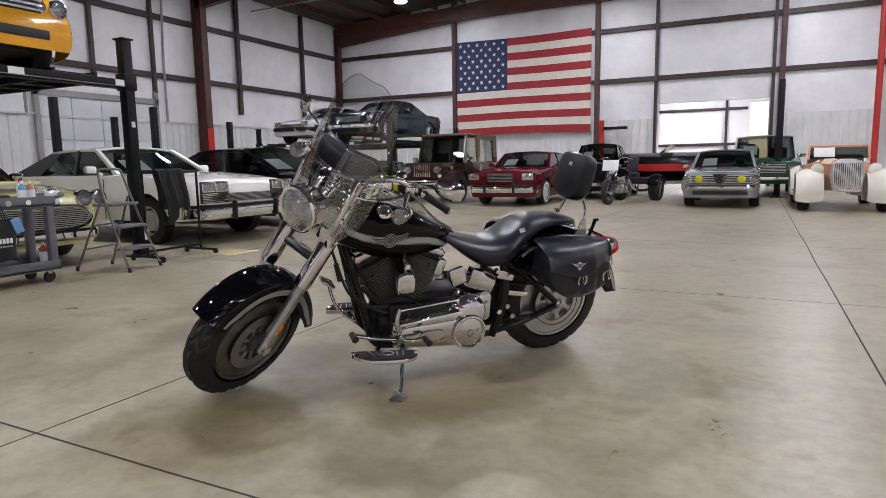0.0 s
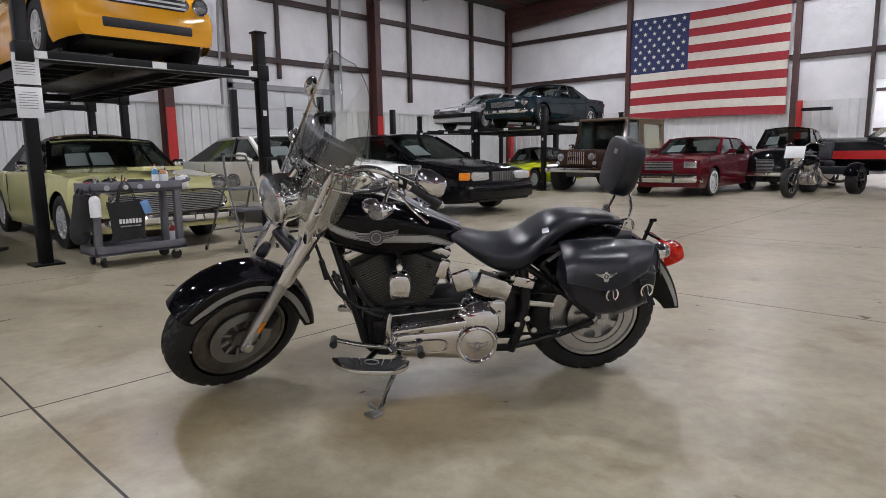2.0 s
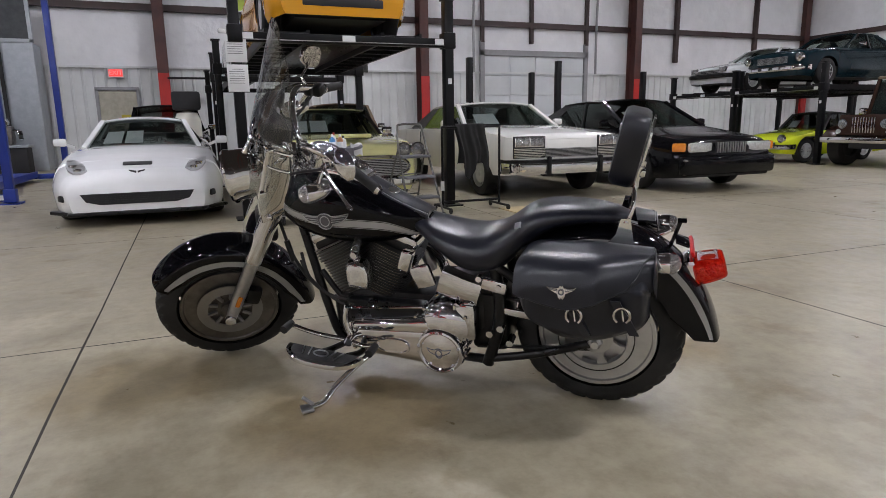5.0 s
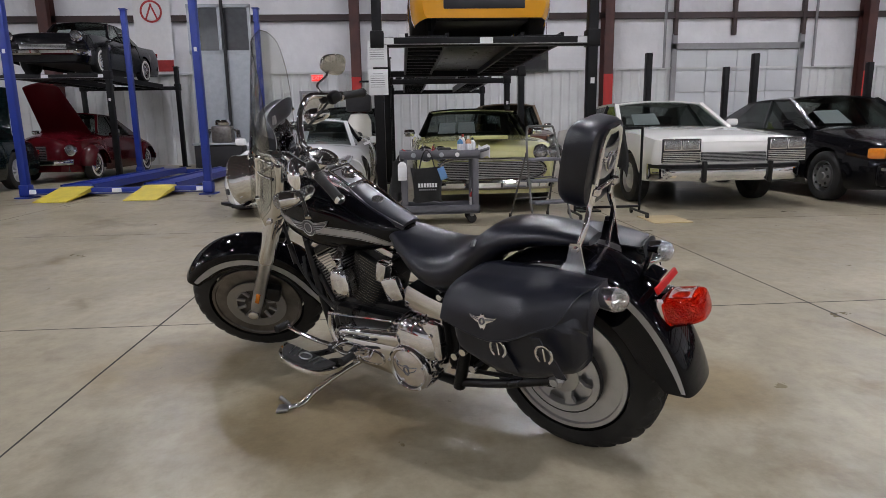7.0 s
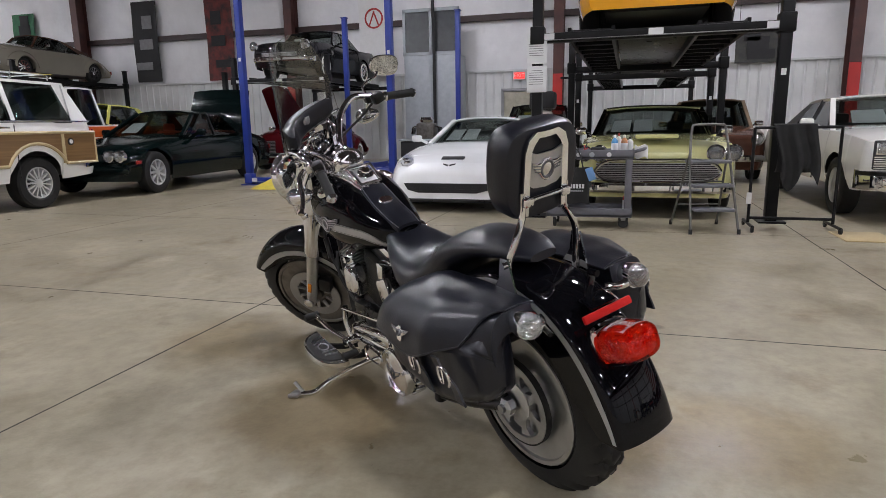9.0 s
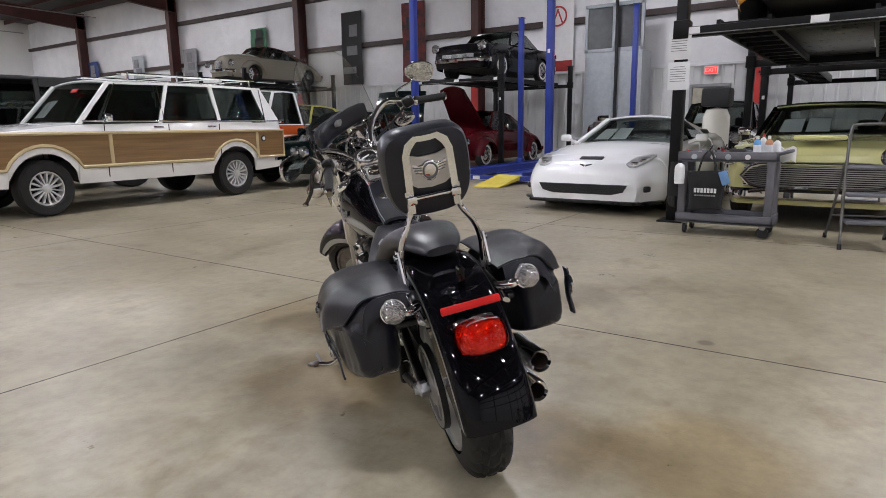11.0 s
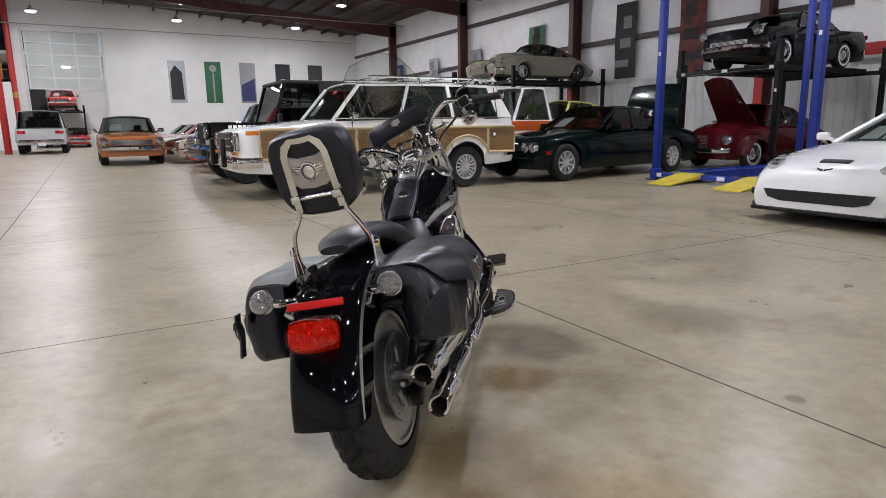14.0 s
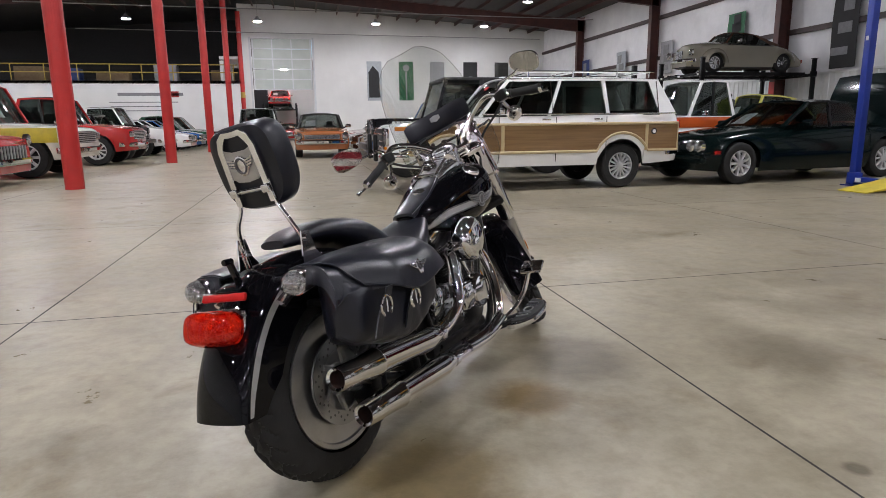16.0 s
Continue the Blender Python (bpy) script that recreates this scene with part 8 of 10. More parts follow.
BAND = [(0.690, 0.704, 0.002), (0.715, 0.712, 0.008), (0.76, 0.733, 0.012), (0.82, 0.752, 0.0135), (0.95, 0.768, 0.0135), (1.05, 0.777, 0.0135), (1.15, 0.796, 0.0135), (1.23, 0.825, 0.011), (1.285, 0.852, 0.004)]
for flip in (0, 1):
    def band(u, v, off):
        x = 0.692 + 0.59 * u
        z, h = lerp_table(BAND, x)
        return flank(x, z + (v * 2 - 1) * h, flip, 0.0016)
    bp("flank_band", sheet(B(), band, 48, 3), "stripe", "silver band along the tank flank", parent=tank)
    for s2 in (1, -1):
        def pin(u, v, off):
            x = 0.70 + 0.57 * u
            z, h = lerp_table(BAND, x)
            return flank(x, z + s2 * (h + 0.0035) + (v - 0.5) * 0.0018, flip, 0.0016)
        bp("pinstripe", sheet(B(), pin, 40, 1), "satin", parent=tank)
    half = [(0, 0.92), (0.16, 0.86), (0.29, 0.60), (0.60, 0.62), (1.0, 0.80), (0.94, 0.42), (0.82, 0.12), (0.66, -0.14), (0.46, -0.28), (0.32, -0.34), (0.27, -0.62), (0.15, -0.88), (0, -0.95)]
    out = half + [(-a, b) for a, b in reversed(half[1:-1])]

    def wing(a, b, off):
        return flank(1.040 + a * 0.098, 0.782 + b * 0.034, flip, off)
    bm = B()
    rings(bm, [[wing(a, b, 0.002) for a, b in out], [wing(a, b, 0.006) for a, b in out], [wing(a * 0.96, b * 0.95, 0.0072) for a, b in out]])
    bdg = bp("tank_badge", bm, "dial", "winged metal tank badge", parent=tank)
    bm = B()
    P = [wing(a * 0.985, b * 0.97, 0.0078) for a, b in out]
    tube(bm, P + [P[0]], 0.0018, seg=6, n=1)
    P = [wing(0.20 * math.cos(q), 0.02 + 0.58 * math.sin(q), 0.0082) for q in [2 * math.pi * i / 24 for i in range(25)]]
    tube(bm, P, 0.002, seg=6, n=1)
    bp("badge_outline", bm, "satin", parent=tank)
    for b0, b1, a1 in ((0.42, 0.56, 0.90), (0.16, 0.28, 0.82), (-0.08, 0.0, 0.66)):
        for s2 in (-1, 1):
            bm = B()
            tube(bm, [wing(s2 * 0.28, b0, 0.008), wing(s2 * a1, b1, 0.008)], 0.0015, seg=5, n=1)
            bp("badge_feather", bm, "satin", parent=tank)

# console down the middle of the tank
CON = [(0.895, 0.906, 0.046), (0.95, 0.942, 0.055), (1.02, 0.972, 0.062), (1.10, 0.990, 0.066), (1.18, 0.985, 0.058), (1.225, 0.965, 0.03)]


def console(u, v, off):
    x = 0.895 + 0.33 * u
    z, w = lerp_table(CON, x)
    k = v * 2 - 1
    return Vector((x, w * k, z + 0.004 - 0.030 * abs(k) ** 6 - off))


con = bp("tank_console", sheet(B(), console, 24, 16, 0.016), "bright", "chrome instrument console")
bm = B()
tilt0 = ry_(-33)
box(bm, (0.952, 0, 0.951), (0.092, 0.076, 0.008), 0.003, tilt0)
bp("ignition_panel", bm, "alu", parent=con)
bm = B()
P = [Vector((0.952, 0, 0.955)) + tilt0 @ Vector((x, y, 0.0)) for x, y in ((-0.054, -0.046), (-0.054, 0.046), (0.056, 0.054), (0.056, -0.054), (-0.054, -0.046))]
for p, q in zip(P, P[1:]):
    tube(bm, [p, p.lerp(q, 0.5), q], 0.006, seg=8, n=2)
bp("panel_frame", bm, "bright", "chrome frame round the ignition panel", parent=con)
bm = B()
lathe(bm, [(0.034, 0.0), (0.034, 0.010), (0.028, 0.016), (0.018, 0.018), (0.016, 0.024), (0.003, 0.026)], (0, 0, 0), "Z", 24)
bmesh.ops.transform(bm, matrix=Matrix.Translation((0.950, 0, 0.954)) @ tilt0.to_4x4(), verts=bm.verts)
bp("ignition_switch", bm, "chrome", parent=con)
for i in range(8):
    a = i * math.pi / 4
    bm = B()
    cyl(bm, (0.024 * math.cos(a), 0.024 * math.sin(a), 0.012), (0.024 * math.cos(a), 0.024 * math.sin(a), 0.021), 0.005, seg=8)
    bmesh.ops.transform(bm, matrix=Matrix.Translation((0.950, 0, 0.954)) @ tilt0.to_4x4(), verts=bm.verts)
    bp("switch_lobe", bm, "chrome", parent=con)
STRAP = [(0.655, 0.788, 0.052), (0.72, 0.818, 0.060), (0.80, 0.855, 0.060), (0.86, 0.892, 0.058), (0.905, 0.921, 0.054)]


def strap(u, v, off):
    x = 0.655 + 0.25 * u
    z, w = lerp_table(STRAP, x)
    k = v * 2 - 1
    return Vector((x, w * k, z - 0.004 - 0.012 * abs(k) ** 3 - off))


stp = bp("tank_strap", sheet(B(), strap, 14, 12, 0.012), "leather", "black leather tank strap with an emblem")
for sd in (0.06, 0.94):
    bm = B()
    for i in range(34):
        p, q = strap((i + 0.15) / 34, sd, -0.0015), strap((i + 0.75) / 34, sd, -0.0015)
        beam(bm, p, q, 0.003, 0.002)
    bp("stitching", bm, "satin", parent=stp)
bm = B()
out = [(0.032 * math.cos(q) * (0.75 if abs(math.sin(q)) > 0.8 else 1), 0.030 * math.sin(q)) for q in [2 * math.pi * i / 28 for i in range(28)]]
bm2 = [[strap(0.63, 0.5, 0) + ry_(-25) @ Vector((a * k * 0.72, b * k, h)) for a, b in out] for h, k in ((-0.004, 1.0), (0.004, 1.0), (0.007, 0.9))]
rings(bm, bm2)
bp("strap_emblem", bm, "bright", "bright oval strap emblem", parent=stp)
sp = Vector((1.088, 0, 1.022))
tilt = Vector((-0.46, 0, 0.89)).normalized()
u0 = Vector((0, 1, 0))
v0 = tilt.cross(u0).normalized()
turn32 = [2 * math.pi * i / 40 for i in range(40)]
bm = B()
rings(bm, [[sp + tilt * a + rr * (math.cos(q) * u0 + math.sin(q) * v0) for q in turn32] for a, rr in ((-0.075, 0.064), (-0.03, 0.069), (-0.002, 0.070), (0.007, 0.068), (0.010, 0.064), (0.005, 0.057))])
spd = bp("speedometer", bm, "bright", "round chrome speedometer")
bm = B()
cyl(bm, sp + tilt * 0.000, sp + tilt * 0.0045, 0.058, seg=36)
bp("dial", bm, "dial", "dark speedometer dial", parent=spd)
bm = B()
for i in range(25):
    a = radians(-120 + 10 * i)
    d = math.sin(a) * -u0 + math.cos(a) * -v0
    L = 0.040 if i % 2 == 0 else 0.046
    beam(bm, sp + tilt * 0.0055 + d * L, sp + tilt * 0.0055 + d * 0.051, 0.0022, 0.001)
d = math.sin(radians(-120)) * -u0 + math.cos(radians(-120)) * -v0
beam(bm, sp + tilt * 0.006 - d * 0.008, sp + tilt * 0.006 + d * 0.038, 0.003, 0.001)
bp("dial_scale", bm, "white", parent=spd)
for sd in (1, -1):
    p = tank_at(0.61, 0.5 - sd * 0.120, 0.0)
    n = Vector((0, sd * 0.45, 0.9)).normalized()
    bm = B()
    t0 = n.cross(Vector((1, 0, 0))).normalized()
    t1 = n.cross(t0)
    rings(bm, [[p + n * h + r * (math.cos(q) * t0 + math.sin(q) * t1) for q in turn32] for h, r in ((-0.01, 0.040), (0.004, 0.040), (0.010, 0.036), (0.016, 0.024), (0.018, 0.006))])
    bp("filler_cap", bm, "chrome", "domed chrome filler cap", parent=tank)

# frame
bm = B()
for sd in (1, -1):
    tube(bm, [(1.27, sd * 0.03, 0.86), (1.20, sd * 0.07, 0.62), (1.13, sd * 0.10, 0.35), (1.09, sd * 0.10, 0.225), (0.98, sd * 0.095, 0.185), (0.6, sd * 0.095, 0.180), (0.42, sd * 0.12, 0.190)], 0.019, seg=12)
    tube(bm, [(0.42, sd * 0.13, 0.18), (0.36, sd * 0.13, 0.40), (0.38, sd * 0.12, 0.62)], 0.024, seg=12)
    tube(bm, [(0.44, sd * 0.125, 0.66), (0.22, sd * 0.13, 0.50), (0.02, sd * 0.125, 0.335)], 0.017, seg=12)
    tube(bm, [(0.42, sd * 0.13, 0.20), (0.22, sd * 0.13, 0.245), (0.02, sd * 0.125, 0.31)], 0.017, seg=12)
    tube(bm, [(0.6, sd * 0.07, 0.70), (0.38, sd * 0.11, 0.66), (0.1, sd * 0.115, 0.70), (-0.16, sd * 0.12, 0.66)], 0.016, seg=10)
tube(bm, [(1.29, 0, 0.90), (1.1, 0, 0.80), (0.7, 0, 0.70)], 0.028, seg=12)
cyl(bm, (1.33, 0, 0.76), (1.25, 0, 0.90), 0.034)
bp("frame", bm, "black", "black tubular steel frame")

# engine
CR = Vector((0.945, 0, 0.335))
bm = B()
lathe(bm, [(0.02, -0.11), (0.10, -0.105), (0.118, -0.09), (0.12, 0.09), (0.10, 0.105), (0.02, 0.11)], CR, seg=32)
box(bm, (0.70, 0, 0.36), (0.36, 0.20, 0.19), 0.03)
box(bm, (0.84, 0.12, 0.375), (0.36, 0.06, 0.11), 0.02)
box(bm, (0.52, 0, 0.40), (0.20, 0.19, 0.22), 0.03)
box(bm, (0.80, 0, 0.25), (0.42, 0.18, 0.08), 0.02)
bp("crankcase", bm, "black", "black crinkle-finished crankcase")
for tiltdeg in (24, -24):
    d = Vector((math.sin(radians(tiltdeg)), 0, math.cos(radians(tiltdeg))))
    e = Vector((d.z, 0, -d.x))
    base = CR + d * 0.115
    bm = B()
    cyl(bm, base, base + d * 0.22, 0.058, seg=24)
    cylpart = bp("cylinder_barrel", bm, "black", "black finned cylinder")
    for i in range(18):
        c = base + d * (0.010 + i * 0.0126)
        bm = B()
        k = 1.06 if i < 13 else 1.14
        lp = lambda h, s: [c + d * h + (0.094 * k * s * math.copysign(abs(math.cos(q)) ** 0.6, math.cos(q))) * e + Vector((0, 0.104 * k * s * math.copysign(abs(math.sin(q)) ** 0.6, math.sin(q)), 0)) for q in [2 * math.pi * j / 28 for j in range(28)]]
        rings(bm, [lp(-0.0022, 0.97), lp(-0.0009, 1.0), lp(0.0009, 1.0), lp(0.0022, 0.97)])
        fin_ = bp("cooling_fin", bm, "black", parent=cylpart)
        fin_.data.materials.append(M["fin"])
        for f in fin_.data.polygons:
            f.material_index = 1 if abs(f.normal.dot(d)) < 0.35 else 0
    hb = base + d * 0.225
    bm = B()
    box(bm, hb + d * 0.01, (0.165, 0.175, 0.055), 0.02, ry_(tiltdeg))
    bp("cylinder_head", bm, "black")
    bm = B()
    box(bm, hb + d * 0.045, (0.185, 0.17, 0.05), 0.02, ry_(tiltdeg))
    box(bm, hb + d * 0.074, (0.15, 0.13, 0.02), 0.008, ry_(tiltdeg))
    bp("rocker_box", bm, "chrome", "chrome rocker cover")
    for sd in (-1,):
        for o in (-0.02, 0.03):
            bm = B()
            tube(bm, [CR + Vector((o * 1.6 + d.x * 0.05, sd * 0.105, 0.06)), hb + e * o + Vector((0, sd * 0.10, 0))], 0.011, seg=10)
            bp("pushrod_tube", bm, "chrome", "chrome pushrod tube")
# horn on the left between the cylinders
bm = B()
hc = Vector((0.942, 0.158, 0.548))
P = [(-0.045, -0.062), (0.045, -0.062), (0.052, -0.03), (0.050, 0.03), (0.034, 0.058), (0.0, 0.066), (-0.034, 0.058), (-0.050, 0.03), (-0.052, -0.03)]
rings(bm, [[hc + Vector((a * s, y, b * s)) for a, b in P] for y, s in ((-0.04, 0.92), (-0.012, 1.0), (0.004, 0.97), (0.014, 0.88), (0.020, 0.70), (0.023, 0.35))])
bp("horn_cover", bm, "chrome", "chrome horn cover")
bm = B()
tube(bm, [hc + Vector((0, -0.02, 0.05)), hc + Vector((0, -0.005, 0.095)), hc + Vector((0, -0.05, 0.13))], 0.018, flat=0.6)
cyl(bm, hc + Vector((0, -0.01, 0.088)), hc + Vector((0, 0.016, 0.088)), 0.013, seg=12)
bp("horn_bracket", bm, "chrome")
# chrome intake side plate
bm = B()
box(bm, (0.745, 0.10, 0.60), (0.05, 0.05, 0.09), 0.01, ry_(-20))
bp("coil_cover", bm, "chrome")
# primary drive
bm = B()


def hull2(c1, r1, c2, r2, n=40):
    d = Vector((c2[0] - c1[0], c2[1] - c1[1]))
    base = math.atan2(d.y, d.x)
    al = math.acos(max(-1, min(1, (r1 - r2) / d.length)))
    out = []
    for i in range(n):
        a = base + al + (2 * math.pi - 2 * al) * i / (n - 1)
        out.append((c1[0] + r1 * math.cos(a), c1[1] + r1 * math.sin(a)))
    for i in range(n // 2):
        a = base - al + 2 * al * i / (n // 2 - 1)
        out.append((c2[0] + r2 * math.cos(a), c2[1] + r2 * math.sin(a)))
    return out


def rounded(profile, depths):
    rings(bm, [[Vector((a, y, b)) for a, b in profile(s)] for y, s in depths])


DEPTH = ((0.08, 0.0), (0.135, 0.0), (0.155, 0.004), (0.172, 0.014), (0.184, 0.028), (0.192, 0.046), (0.196, 0.066))
rounded(lambda s: hull2((0.602, 0.262), 0.108 - s, (0.930, 0.268), 0.086 - s), DEPTH)
pc = bp("primary_cover", bm, "chrome", "polished chrome primary cover")
bm = B()
lathe(bm, [(0.118, 0.08), (0.118, 0.120), (0.112, 0.146), (0.098, 0.170), (0.075, 0.188), (0.045, 0.198), (0.004, 0.203)], (0.583, 0, 0.345), seg=48)
bp("clutch_bulge", bm, "chrome", "rounded chrome bulge above the derby cover", parent=pc)
bm = B()
rounded(lambda s: hull2((0.66, 0.350), 0.040 - s * 0.5, (0.965, 0.325), 0.028 - s * 0.4, 24), ((0.10, 0.0), (0.165, 0.0), (0.182, 0.012), (0.190, 0.030), (0.194, 0.05)))
bp("cover_shoulder", bm, "chrome", "raised chrome shoulder", parent=pc)
bm = B()
lathe(bm, [(0.097, 0.186), (0.097, 0.206), (0.093, 0.214), (0.086, 0.217), (0.080, 0.214), (0.077, 0.208), (0.060, 0.212), (0.035, 0.218), (0.003, 0.221)], (0.596, 0, 0.256), seg=56)
derby = bp("derby_cover", bm, "chrome", "round derby cover with embossed emblem", parent=pc)
for q in range(5):
    a = radians(90 + 72 * q)
    bm = B()
    cyl(bm, (0.596 + 0.087 * math.cos(a), 0.210, 0.256 + 0.087 * math.sin(a)), (0.596 + 0.087 * math.cos(a), 0.221, 0.256 + 0.087 * math.sin(a)), 0.006, seg=8)
    bp("derby_bolt", bm, "satin", parent=pc)
half = [(0, 0.92), (0.16, 0.86), (0.29, 0.60), (0.60, 0.62), (1.0, 0.80), (0.82, 0.12), (0.46, -0.28), (0.30, -0.36), (0.15, -0.88), (0, -0.95)]
out = half + [(-a, b) for a, b in reversed(half[1:-1])]
bm = B()
P = [Vector((0.596 + a * 0.050, 0.221 - 0.006 * abs(a), 0.256 + b * 0.022)) for a, b in out]
tube(bm, P + [P[0]], 0.0022, seg=6, n=1)
P = [Vector((0.596 + 0.012 * math.cos(q), 0.222, 0.256 + 0.014 * math.sin(q))) for q in turn32] 
tube(bm, P + [P[0]], 0.002, seg=6, n=1)
bp("derby_emblem", bm, "dial", parent=pc)
bm = B()
ov = [(0.074 * math.copysign(abs(math.cos(q)) ** 0.7, math.cos(q)), 0.035 * math.copysign(abs(math.sin(q)) ** 0.7, math.sin(q))) for q in turn32]
rings(bm, [[Vector((0.802 + a * k, y, 0.256 + b * k2)) for a, b in ov] for y, k, k2 in ((0.180, 1, 1), (0.200, 1, 1), (0.204, 0.96, 0.92), (0.204, 0.88, 0.80), (0.200, 0.84, 0.74), (0.200, 0.3, 0.2))])
bp("inspection_cover", bm, "chrome", parent=pc)
for a, b in hull2((0.602, 0.262), 0.106, (0.930, 0.268), 0.084, 18)[::2] + [(0.49, 0.40), (0.53, 0.445), (0.66, 0.425), (0.70, 0.385)]:
    bm = B()
    lathe(bm, [(0.009, 0.12), (0.009, 0.172), (0.006, 0.178), (0.001, 0.178)], (a, 0, b), seg=10)
    bp("cover_bolt", bm, "chrome", parent=pc)
bm = B()
box(bm, (0.50, 0.12, 0.37), (0.10, 0.10, 0.17), 0.03)
bp("inner_cover", bm, "chrome", parent=pc)
bm = B()
box(bm, (0.965, 0.15, 0.30), (0.11, 0.08, 0.09), 0.03)
bp("inner_cover", bm, "chrome", parent=pc)
bm = B()
cyl(bm, (0.985, 0.215, 0.425), (0.66, 0.19, 0.440), 0.006, seg=8)
tube(bm, [(1.0, 0.22, 0.275), (1.12, 0.245, 0.305), (1.235, 0.255, 0.342)], 0.010)
tube(bm, [(1.0, 0.22, 0.275), (0.92, 0.232, 0.262), (0.86, 0.235, 0.272)], 0.010)
cyl(bm, (0.985, 0.12, 0.275), (0.985, 0.240, 0.275), 0.020, seg=14)
tube(bm, [(0.985, 0.205, 0.28), (1.000, 0.205, 0.36), (0.985, 0.20, 0.43)], 0.012)
shift = bp("shift_linkage", bm, "chrome", "chrome heel-toe shift linkage")
for p in ((1.238, 0.342), (0.86, 0.272)):
    bm = B()
    cyl(bm, (p[0], 0.240, p[1]), (p[0], 0.305, p[1]), 0.015, 0.017, seg=14)
    bp("shift_peg", bm, "rubber", parent=shift)
# dark clutter between frame and engine
bm = B()
box(bm, (1.02, 0.05, 0.30), (0.10, 0.16, 0.12), 0.02)
box(bm, (1.045, 0.085, 0.385), (0.06, 0.07, 0.09), 0.015)
cyl(bm, (1.08, 0.06, 0.22), (1.08, 0.06, 0.40), 0.036, seg=20)
tube(bm, [(1.15, 0.08, 0.52), (1.08, 0.10, 0.44), (1.03, 0.10, 0.38)], 0.013)
box(bm, (0.42, 0, 0.36), (0.16, 0.18, 0.3), 0.03)
box(bm, (0.80, 0.0, 0.22), (0.50, 0.20, 0.06), 0.02)
bp("oil_filter", bm, "black", "black oil filter and hoses")
bm = B()
for k in (0.0, 0.03):
    tube(bm, [(1.235, 0.085 + k * 0.4, 0.60 - k), (1.20, 0.11, 0.50), (1.13, 0.11, 0.43), (1.02, 0.12, 0.41 - k), (0.9, 0.13, 0.43)], 0.007, seg=8)
tube(bm, [(1.32, 0.09, 0.78), (1.27, 0.11, 0.62), (1.22, 0.10, 0.50), (1.14, 0.10, 0.42)], 0.007, seg=8)
bp("cable", bm, "rubber")
bm = B()
cyl(bm, (1.285, 0.105, 0.66), (1.265, 0.108, 0.57), 0.013, seg=10)
bp("cable_adjuster", bm, "black")
# oil tank covers
bm = B()
box(bm, (0.659, 0.150, 0.556), (0.088, 0.03, 0.096), 0.013, ry_(18))
bp("side_cover", bm, "chrome", "small chrome side cover")
bm = B()


def oiltank(u, v, off):
    x = (0.590 - 0.150 * u) + (0.035 if u < 0.5 else 0.03) * (v - 0.5)
    z = 0.590 - 0.064 * u - 0.092 * v
    return Vector((x, 0.170 - 0.045 * (v - 0.45) ** 2 - 0.02 * u * u - off, z))


bp("oil_tank", sheet(B(), oiltank, 12, 10, 0.06), "chrome", "chrome wrapped oil tank")
bm = B()
box(bm, (0.375, 0.150, 0.535), (0.10, 0.02, 0.05), 0.01, ry_(-14))
for p in ((0.43, 0.165, 0.565), (0.355, 0.165, 0.533)):
    cyl(bm, (p[0], 0.14, p[2]), (p[0], 0.168, p[2]), 0.012, seg=10)
bp("frame_cover", bm, "chrome")
bm = B()
box(bm, (0.30, 0.135, 0.42), (0.16, 0.015, 0.03), 0.006, ry_(-8))
bp("belt_guard", bm, "chrome")
bm = B()
for p in ((0.40, 0.145, 0.33), (0.355, 0.15, 0.36), (0.32, 0.15, 0.30)):
    cyl(bm, (p[0], 0.11, p[2]), (p[0], p[1] + 0.02, p[2]), 0.014, seg=12)
bp("passenger_peg_mount", bm, "chrome")


# seat, rows of x, half width, top, bottom
SEAT = [(0.0, 0.050, 0.772, 0.748), (0.05, 0.082, 0.770, 0.708), (0.13, 0.120, 0.748, 0.655), (0.22, 0.152, 0.726, 0.600), (0.32, 0.176, 0.714, 0.562), (0.41, 0.176, 0.722, 0.562), (0.48, 0.166, 0.748, 0.588), (0.53, 0.155, 0.782, 0.630), (0.58, 0.147, 0.812, 0.674), (0.64, 0.132, 0.826, 0.714), (0.74, 0.112, 0.833, 0.750), (0.85, 0.094, 0.829, 0.766), (0.93, 0.080, 0.818, 0.768), (0.98, 0.062, 0.804, 0.766), (1.0, 0.038, 0.792, 0.774)]


def seat_at(u, a):
    w, z1, z0 = lerp_table(SEAT, u)
    ca, sa = math.cos(a), math.sin(a)
    y = w * math.copysign(abs(ca) ** 0.72, ca)
    z = (z1 + z0) / 2 + (z1 - z0) / 2 * math.copysign(abs(sa) ** 0.9, sa)
    if sa < 0:
        z += 0.036 * (1 - abs(y) / w) * max(0.0, 1 - u / 0.6)
    return Vector((0.745 - 0.845 * u, y, z))


def seat_smooth(i, a, n=60):
    """The seat's skin, its rows eased into one another."""
    ks = (-3, -2, -1, 0, 1, 2, 3)
    ws = (1, 2, 3, 4, 3, 2, 1)
    p = sum((w * seat_at(min(1, max(0, (i + k) / n)), a) for k, w in zip(ks, ws)), Vector()) / 16
    p.x = 0.745 - 0.845 * i / n
    return p


bm = B()
rings(bm, [[seat_smooth(i, 2 * math.pi * j / 40) for j in range(40)] for i in range(61)])
seat = bp("seat", bm, "leather", "black leather two-up seat with a stepped pillion")
bm = B()
box(bm, seat_smooth(33, radians(42)) + Vector((0.001, 0.001, 0.001)), (0.030, 0.024, 0.006), 0.002, rx_(-48) @ ry_(35))
bp("seat_badge", bm, "satin", parent=seat)

